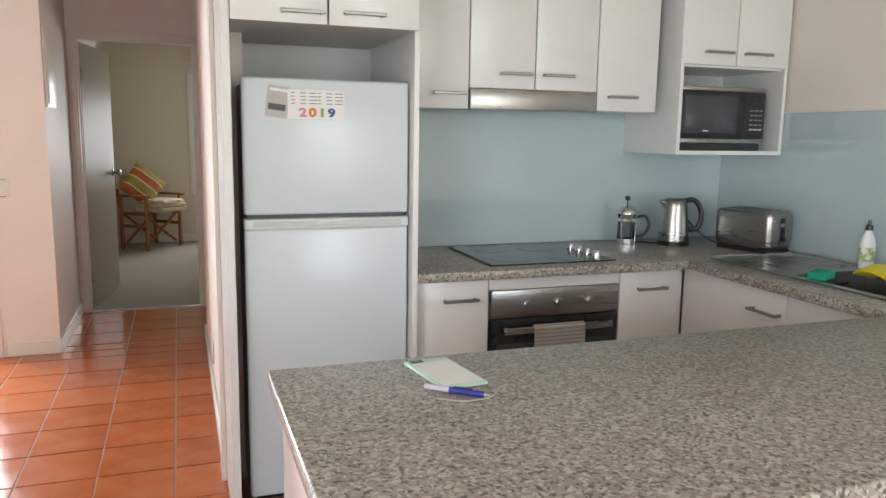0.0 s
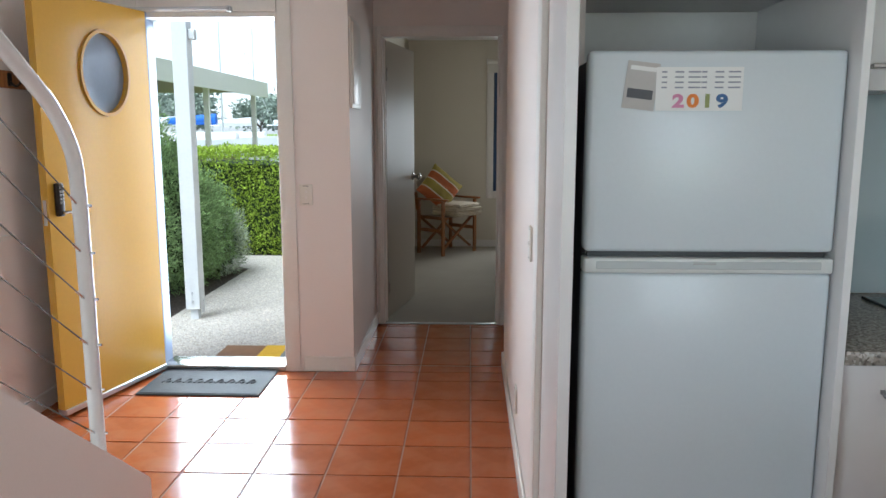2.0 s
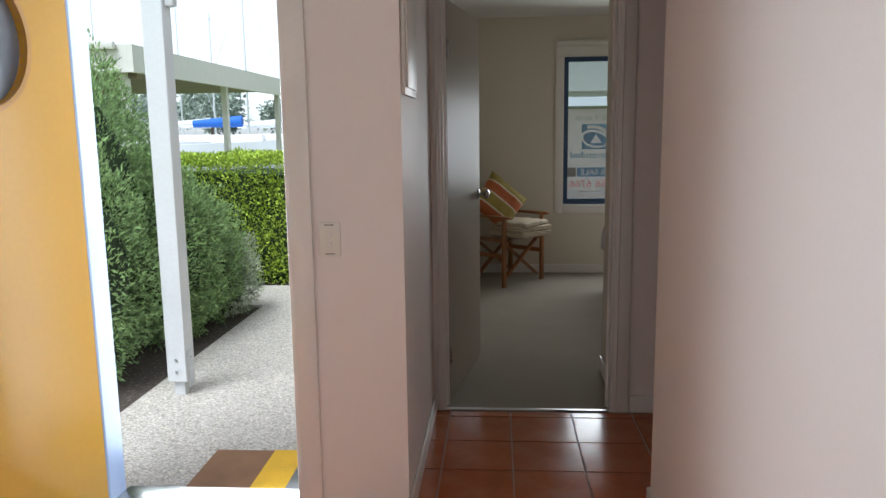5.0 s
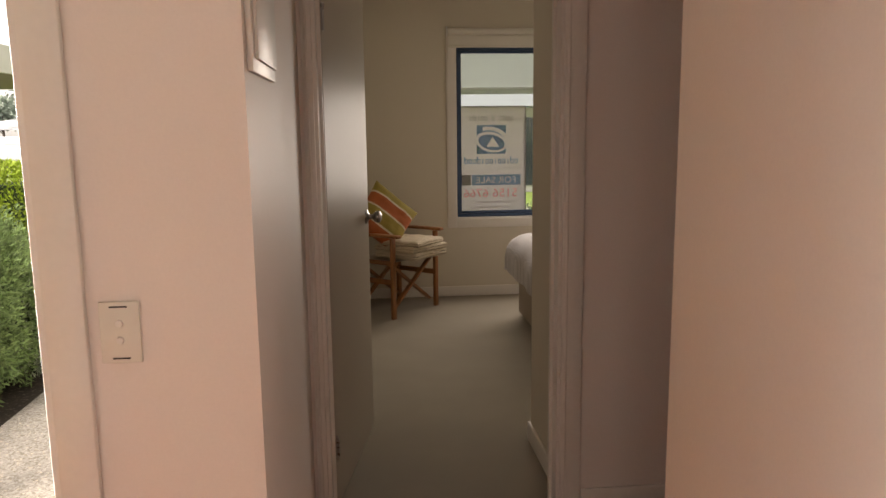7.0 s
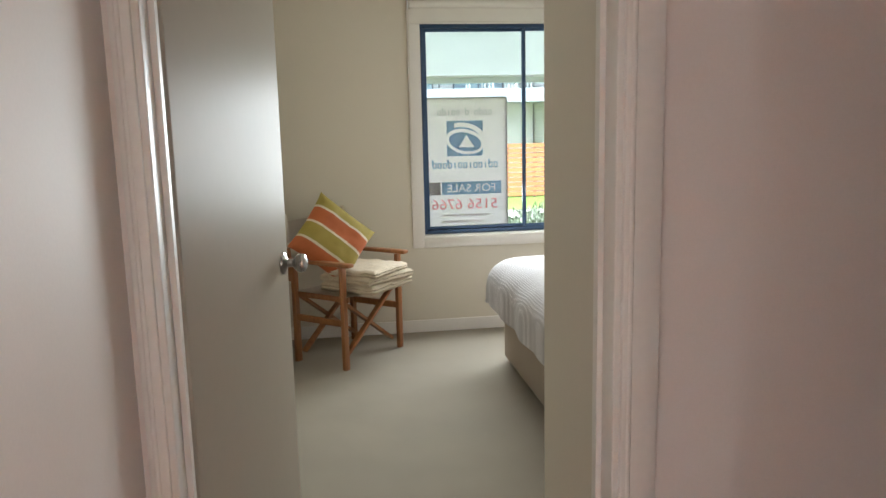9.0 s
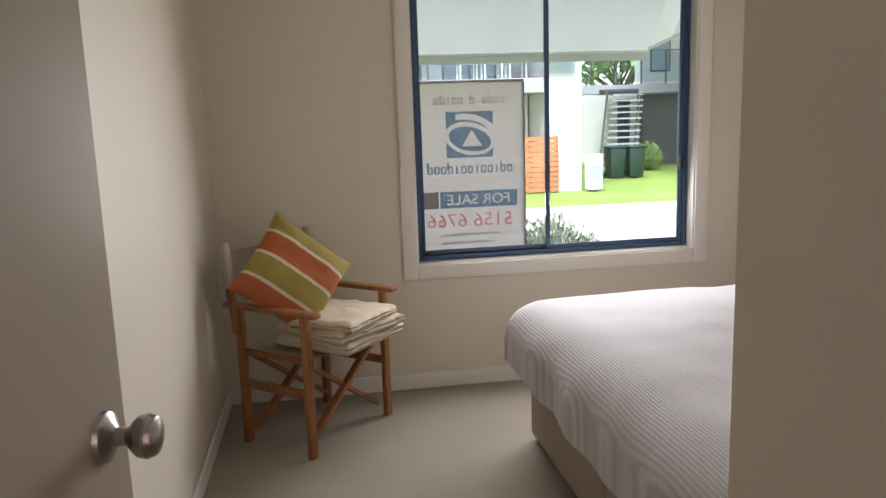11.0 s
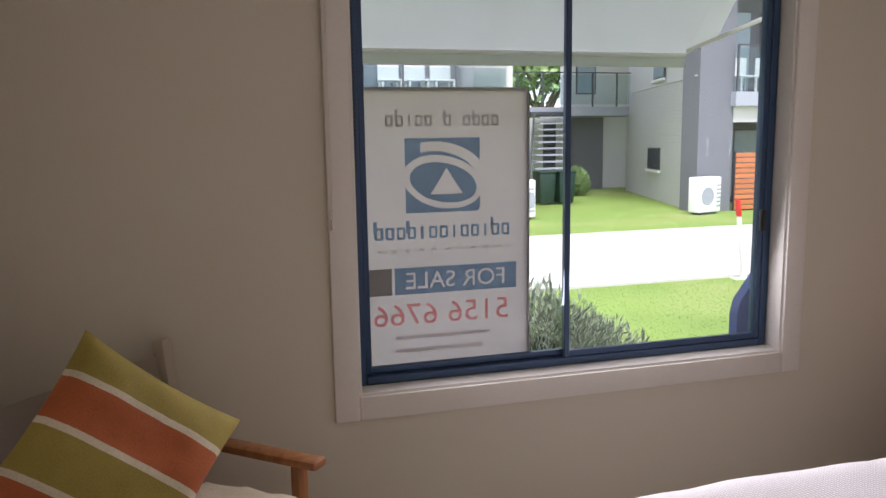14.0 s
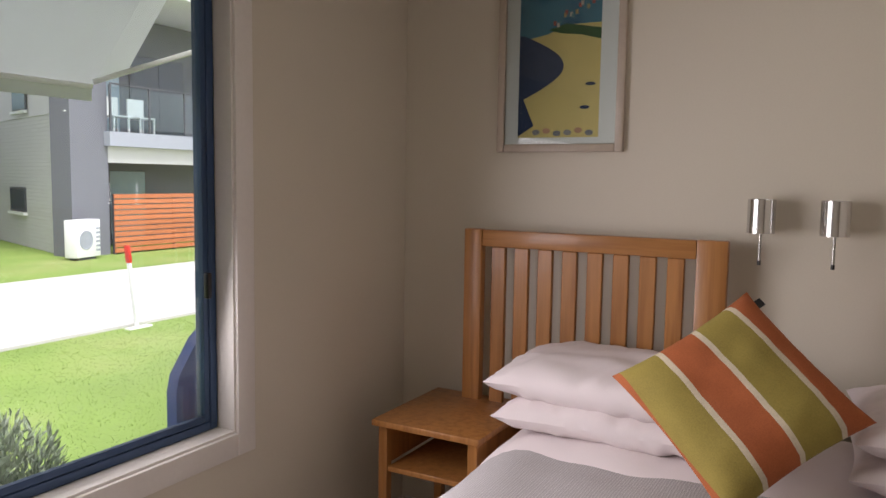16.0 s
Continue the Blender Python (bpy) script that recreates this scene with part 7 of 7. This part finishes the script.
def grass():
    """Short blades over the near lawn."""
    rnd = random.Random(11)
    verts, faces = [], []
    for _ in range(45000):
        x, y = rnd.uniform(0.2, 9.5), 10.2 + 6.3 * rnd.random() ** 1.3
        h, a = rnd.uniform(0.004, 0.012), rnd.random() * 6.3
        w = 0.004 + 0.0008 * (y - 10)
        n = len(verts)
        dx, dy = math.cos(a) * w, math.sin(a) * w
        verts += [(x - dx, y - dy, -0.5), (x + dx, y + dy, -0.5), (x + rnd.gauss(0, 0.005), y + rnd.gauss(0, 0.005), -0.5 + h)]
        faces.append((n, n + 1, n + 2))
    me = bpy.data.meshes.new("lawn_grass")
    me.from_pydata(verts, [], faces)
    me.materials.append(mat("grass_blade", (0.20, 0.30, 0.058), 0.7, vary=0.1, island=0.1, bump=0))
    tagged(new("lawn_grass", me), "short green lawn grass outside the window", "grass", kind="stuff")


grass()


def brickwork(name, colour, mortar, size=4.2):
    m = mat(name, colour, 0.8, vary=0.06)
    nt = m.node_tree
    b = nt.nodes["Principled BSDF"]
    co = nt.nodes.new("ShaderNodeTexCoord")
    mp = nt.nodes.new("ShaderNodeMapping")
    mp.inputs["Rotation"].default_value = (radians(90), 0, 0)
    nt.links.new(co.outputs["Object"], mp.inputs["Vector"])
    br = nt.nodes.new("ShaderNodeTexBrick")
    br.inputs["Scale"].default_value = size
    br.inputs["Color1"].default_value, br.inputs["Color2"].default_value, br.inputs["Mortar"].default_value = (*colour, 1), (*[c * 0.92 for c in colour], 1), (*mortar, 1)
    br.inputs["Mortar Size"].default_value = 0.012
    nt.links.new(mp.outputs[0], br.inputs["Vector"])
    nt.links.new(br.outputs["Color"], b.inputs["Base Color"])
    return m


M_BLOCK = brickwork("pale_grey_blockwork", (0.56, 0.55, 0.55), (0.40, 0.39, 0.39), 2.6)
M_RENDER_LIGHT = mat("light_render", (0.62, 0.61, 0.61), 0.8, vary=0.04)
M_RENDER_DARK = mat("slate_render_and_opening_shade", (0.16, 0.165, 0.19), 0.8, vary=0.05)
M_DECKEDGE = mat("deck_edge_grey", (0.33, 0.35, 0.40), 0.6, vary=0.05)
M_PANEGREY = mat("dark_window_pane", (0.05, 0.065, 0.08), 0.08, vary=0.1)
# Paler copy of the pane: reflected sky is put into its base colour.
M_PANESKY = mat("pane_with_painted_sky", (0.30, 0.38, 0.44), 0.08, vary=0.1)
M_SLATS = mat("orange_timber_slat", (0.50, 0.16, 0.06), 0.6, vary=0.12, per_object=0.12)
M_BALGLASS = glass("balcony_glass", (0.86, 0.92, 0.92))
M_GUN = mat("gunmetal_rail", (0.10, 0.105, 0.12), 0.4, 0.5)
M_BIN = mat("green_bin_plastic", (0.012, 0.04, 0.028), 0.5)


def far_window(parent, x0, x1, y, z0, z1, pane, name="window"):
    w = part(name, boxed(x0, x1, y - 0.03, y, z0, z1), M_GUN, parent, "dark framed window")
    n = 2 if x1 - x0 > 0.9 else 1
    for k in range(n):
        a = x0 + 0.05 + k * (x1 - x0 - 0.05) / n
        part("pane", boxed(a, a + (x1 - x0 - 0.05) / n - 0.05, y - 0.04, y - 0.031, z0 + 0.05, z1 - 0.05), pane, w)


def slat_fence(label, x0, x1, y, z0, z1):
    f = thing("slat_fence", label, "fence", (0, 0, 0), group="slat fences")
    n = 11
    step = (z1 - z0) / n
    for k in range(n):
        part("slat", boxed(x0, x1, y, y + 0.02, z0 + 0.04 + k * step, z0 + 0.04 + k * step + step * 0.78), M_SLATS, f)
    for x in (x0, (x0 + x1) / 2, x1 - 0.07):
        part("post", boxed(x, x + 0.07, y + 0.021, y + 0.09, z0, z1 + 0.02), M_GUN, f)


def glass_balustrade(parent, x0, x1, y, z0, z1, n):
    for k in range(n):
        a = x0 + (x1 - x0) * k / n
        part("glass_panel", boxed(a + 0.04, a + (x1 - x0) / n - 0.04, y, y + 0.012, z0 + 0.08, z1 - 0.05), M_BALGLASS, parent, "tinted glass balcony panel", smooth=False)
        part("baluster", boxed(a - 0.025, a + 0.025, y - 0.01, y + 0.03, z0, z1), M_GUN, parent)
    part("top_rail", boxed(x0, x1, y - 0.01, y + 0.03, z1, z1 + 0.04), M_GUN, parent)


def building_left():
    b = thing("apartment_building", "two-storey pale grey apartment block with glass balcony", "building", (0, 0, 0))
    part("wall", boxed(-1.0, 5.75, 26.2, 34.0, -0.5, 2.04), M_RENDER_LIGHT, b)
    part("pier", boxed(5.8, 6.75, 24.7, 34.0, -0.5, 5.2), M_BLOCK, b, "pale blockwork pier")
    d = part("balcony", boxed(-1.0, 5.79, 24.6, 28.0, 2.041, 2.40), M_DECKEDGE, b)
    glass_balustrade(d, -1.0, 6.6, 24.62, 2.42, 3.12, 6)
    part("upper_wall", boxed(-1.0, 5.79, 28.01, 34.0, 2.041, 5.2), M_RENDER_LIGHT, b)
    part("roof", boxed(-1.2, 7.0, 24.2, 34.5, 5.21, 5.5), M_DECKEDGE, b)
    for k in range(3):
        far_window(b, -0.7 + k * 2.2, 0.9 + k * 2.2, 28.0, 2.45, 4.5, M_PANESKY)
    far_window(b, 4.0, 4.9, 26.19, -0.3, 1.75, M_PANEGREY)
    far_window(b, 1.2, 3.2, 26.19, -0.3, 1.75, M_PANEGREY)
    for x in (3.95, 4.6, 5.25):
        c = thing("balcony_chair", "white plastic outdoor chair on the balcony", "chair", (x, 25.5, 2.401), group="balcony chairs")
        for sx in (-0.22, 0.22):
            for sy in (-0.22, 0.22):
                part("leg", boxed(sx - 0.02, sx + 0.02, sy - 0.02, sy + 0.02, 0, 0.42), M_WHITE, c)
        part("seat", boxed(-0.26, 0.26, -0.26, 0.26, 0.421, 0.46, 0.01), M_WHITE, c)
        part("backrest", boxed(-0.26, 0.26, 0.22, 0.26, 0.461, 0.95, 0.01), M_WHITE, c)


building_left()
slat_fence("orange timber slat screen in front of the ground floor", 4.55, 6.05, 24.45, -0.5, 0.92)


def ac_unit(label, x, y, turn, w, h, fan=True):
    a = thing("air_conditioner", label, "air conditioner", (x, y, -0.5), turn, group="air conditioners")
    part("foot", boxed(-w / 2 + 0.1, w / 2 - 0.1, -0.12, 0.12, 0.0, 0.06), M_GUN, a)
    part("case", boxed(-w / 2, w / 2, -0.17, 0.17, 0.061, h, 0.02, 2), M_WHITE, a)
    for k in range(1 if h < 1.0 else 2):
        z = h * (0.5 if h < 1.0 else 0.28 + 0.44 * k)
        part("fan_grille", lathe([(0, 0), (0.22, 0), (0.22, 0.012), (0.20, 0.016), (0.19, 0.006), (0.05, 0.006), (0.04, 0.014), (0, 0.014)], 24), M_DECKEDGE, a, "grey fan grille").matrix_local = pose(-w * 0.12, -0.171, z, 90)
    for k in range(6):
        part("louvre", boxed(w / 2 - 0.16, w / 2 - 0.03, -0.18, -0.1705, h * 0.2 + k * h * 0.11, h * 0.25 + k * h * 0.11), M_DECKEDGE, a)


ac_unit("tall white air conditioner unit beside the slat screen", 6.95, 24.35, 0, 0.36, 0.95)
ac_unit("white air conditioner unit on the grass by the wall", 11.42, 23.7, 15, 0.78, 0.92)

def building_right():
    b = thing("apartment_building", "grey two-storey house with blockwork corner and balcony", "building", (11.5, 24.3, 0.0))
    # side wall runs back and away to the right
    ang = math.degrees(math.atan2(7.6, 2.35))
    side = bmesh.new()
    box(side, 0, 8.0, -0.3, 0.0, -0.5, 2.9)
    w = part("side_wall", side, M_BLOCK, b, "pale blockwork ground-floor wall")
    w.matrix_local = pose(0, 0, 0, 0, 0, ang)
    up = part("upper_side_wall", boxed(0.05, 8.0, -0.3, -0.03, 2.931, 5.9), M_RENDER_LIGHT, b)
    up.matrix_local = pose(0, 0, 0, 0, 0, ang)
    band = part("band", boxed(-0.02, 8.0, -0.3, 0.03, 2.901, 2.93), M_RENDER_LIGHT, b)
    band.matrix_local = pose(0, 0, 0, 0, 0, ang)
    for x0, x1, z0, z1, pane in ((3.3, 4.7, 0.42, 1.08, M_PANEGREY), (3.0, 4.2, 3.1, 3.75, M_PANESKY)):
        fw = part("window", boxed(x0, x1, 0.0, 0.04, z0, z1), M_GUN, b, "dark framed window")
        fw.matrix_local = pose(0, 0, 0, 0, 0, ang)
        part("pane", boxed(x0 + 0.06, x1 - 0.06, 0.041, 0.05, z0 + 0.06, z1 - 0.06), pane, fw)
        part("sill", boxed(x0 - 0.05, x1 + 0.05, 0.0, 0.1, z0 - 0.08, z0 - 0.005), M_WHITE, fw)
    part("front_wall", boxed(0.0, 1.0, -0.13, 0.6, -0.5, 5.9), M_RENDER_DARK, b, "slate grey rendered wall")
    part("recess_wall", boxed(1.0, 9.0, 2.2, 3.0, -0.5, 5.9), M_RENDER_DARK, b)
    d = part("balcony", boxed(0.9, 9.0, -0.35, 2.19, 2.15, 2.5), M_DECKEDGE, b)
    glass_balustrade(d, 0.95, 8.95, -0.33, 2.51, 3.62, 7)
    part("lintel", boxed(1.0, 9.0, -0.1, 0.2, 1.75, 2.149), M_RENDER_LIGHT, b, "pale lintel band")
    part("roof", boxed(-1.2, 9.5, -0.9, 8.5, 5.91, 6.15), M_WHITE, b)
    far_window(b, 1.3, 3.2, 2.19, 2.55, 4.9, M_PANESKY)
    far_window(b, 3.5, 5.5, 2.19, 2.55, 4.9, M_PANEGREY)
    far_window(b, 1.5, 4.0, 2.19, -0.4, 1.6, M_PANESKY)
    part("yellow_trim", boxed(0.9, 1.05, 0.2, 2.18, 3.7, 5.0), mat("amber_timber", (0.55, 0.28, 0.06), 0.5), b, "amber timber blade")


building_right()
slat_fence("orange timber slat screen under the grey balcony", 12.55, 16.2, 24.05, -0.5, 0.97)
for x in (13.3, 14.1):
    c = thing("balcony_chair", "white plastic outdoor chair on the balcony", "chair", (x, 24.9, 2.501), group="balcony chairs")
    for sx in (-0.22, 0.22):
        for sy in (-0.22, 0.22):
            part("leg", boxed(sx - 0.02, sx + 0.02, sy - 0.02, sy + 0.02, 0, 0.42), M_WHITE, c)
    part("seat", boxed(-0.26, 0.26, -0.26, 0.26, 0.421, 0.46, 0.01), M_WHITE, c)
    part("backrest", boxed(-0.26, 0.26, 0.22, 0.26, 0.461, 0.95, 0.01), M_WHITE, c)


def building_back():
    b = thing("apartment_building", "light rendered rear block joined by a raised walkway", "building", (0, 0, 0))
    part("wall", boxed(10.9, 16.0, 33.5, 42.0, -0.5, 2.2), M_RENDER_LIGHT, b)
    # Solid dark box: the carport opening's shade is put into its colour.
    part("undercroft", boxed(12.2, 13.6, 33.2, 33.49, -0.5, 2.15), M_RENDER_DARK, b, "dark grey box for the shade in the carport opening")
    d = part("walkway", boxed(6.8, 14.2, 31.6, 33.19, 2.16, 2.46), M_DECKEDGE, b, "raised walkway slab")
    glass_balustrade(d, 6.8, 14.2, 31.62, 2.47, 3.6, 8)
    part("upper_wall", boxed(12.3, 16.0, 33.5, 34.2, 2.201, 5.9), M_RENDER_LIGHT, b)
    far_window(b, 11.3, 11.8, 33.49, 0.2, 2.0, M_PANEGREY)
    far_window(b, 12.6, 13.4, 33.49, 3.0, 4.8, M_PANESKY)
    st = part("outdoor_stair", boxed(9.85, 11.25, 31.4, 31.59, 2.2, 2.3), M_GUN, b, "open metal stair")
    for k in range(11):
        z = 2.12 - k * 0.2
        y = 31.2 - k * 0.26
        part("stair_tread", boxed(10.1 - k * 0.13, 11.2 - k * 0.13, y - 0.28, y, z - 0.05, z), M_DECKEDGE, st)
    for x in (10.08, 11.22):
        part("stringer", barred((x, 31.4, 2.2), (x - 1.43, 28.4, -0.1), 0.05, 0.22), M_GUN, st)


building_back()


def wheelie_bin(x, y):
    b = thing("wheelie_bin", "dark green wheelie bin on the grass by the stair", "bin", (x, y, -0.5), group="wheelie bins")
    bm = bmesh.new()
    box(bm, -0.26, 0.26, -0.3, 0.3, 0.05, 0.92, 0.03)
    for v in bm.verts:
        k = 0.8 + 0.2 * v.co.z
        v.co.x *= k
        v.co.y *= k
    part("body", bm, M_BIN, b)
    part("lid", boxed(-0.28, 0.28, -0.32, 0.32, 0.921, 0.98, 0.03), M_BIN, b)
    for sx in (-0.25, 0.25):
        part("wheel", rodded((sx - 0.03, 0.28, 0.1), (sx + 0.03, 0.28, 0.1), 0.1, seg=16), M_BLACK, b)


wheelie_bin(8.95, 27.9)
wheelie_bin(9.52, 27.8)
bush("green strappy plants by the rear wall", [((11.2, 30.6, -0.2), (0.42, 0.4, 0.5))], 2600, 0.2, M_LEAF_DARK, 31, 0.12, base=-0.5, lift=1.5)
for k, (x, y, h) in enumerate(((16.6, 46, 8.0), (5.5, 52, 9), (14, 55, 10), (22, 60, 11), (-3, 60, 9))):
    tree(x, y, h, 300 + k, 1.1, leaves=2600, size=0.5, material=M_LEAF_DARK)


def stake():
    s = thing("marker_stake", "white marker stake with a red tip on the lawn", "stake", (6.83, 16.2, -0.5))
    part("shaft", barred((0, 0, 0), (-0.10, 0.0, 0.86), 0.06, 0.03), M_WHITE, s)
    part("red_tip", barred((-0.1001, 0, 0.861), (-0.125, 0, 1.08), 0.075, 0.04), mat("red_marker_paint", (0.62, 0.03, 0.02), 0.5), s, "red painted tip")
    part("base", boxed(-0.15, 0.2, -0.05, 0.05, 0.0, 0.02), M_WHITE, s)


stake()

# ---- floor tiles ----
PX, PY, X_LINE, Y_LINE = 0.301, 0.2955, 0.316, 3.727
tile_meshes = {}


def tile(x0, x1, y0, y1):
    w, d = round(x1 - x0, 4), round(y1 - y0, 4)
    if (w, d) not in tile_meshes:
        bm = bmesh.new()
        g = 0.0035
        box(bm, -w / 2 + g, w / 2 - g, -d / 2 + g, d / 2 - g, -0.012, 0.0)
        bmesh.ops.bevel(bm, geom=[e for e in bm.edges if all(v.co.z > -0.001 for v in e.verts)], offset=0.0025, segments=2, affect="EDGES")
        tile_meshes[w, d] = mesh_of("tile", bm, M_TILE)
    ob = new("tile", tile_meshes[w, d])
    ob.parent = floor
    ob.location = ((x0 + x1) / 2, (y0 + y1) / 2, 0.0003 * math.sin(x0 * 37 + y0 * 53))
    return ob


def lay(xa, xb, ya, yb):
    i0, i1 = math.floor((xa - X_LINE) / PX), math.ceil((xb - X_LINE) / PX)
    j0, j1 = math.floor((ya - Y_LINE) / PY), math.ceil((yb - Y_LINE) / PY)
    for i in range(i0, i1):
        for j in range(j0, j1):
            x0, x1 = max(xa, X_LINE + i * PX), min(xb, X_LINE + (i + 1) * PX)
            y0, y1 = max(ya, Y_LINE + j * PY), min(yb, Y_LINE + (j + 1) * PY)
            if x1 - x0 > 0.02 and y1 - y0 > 0.02:
                tile(x0, x1, y0, y1)


lay(-0.87, 0.515, 0.8, 3.43)
lay(LWALL, 0.515, 3.431, 5.065)
lay(-0.37, 0.515, 5.066, 5.19)
lay(-0.37, 2.4, 5.191, 6.168)
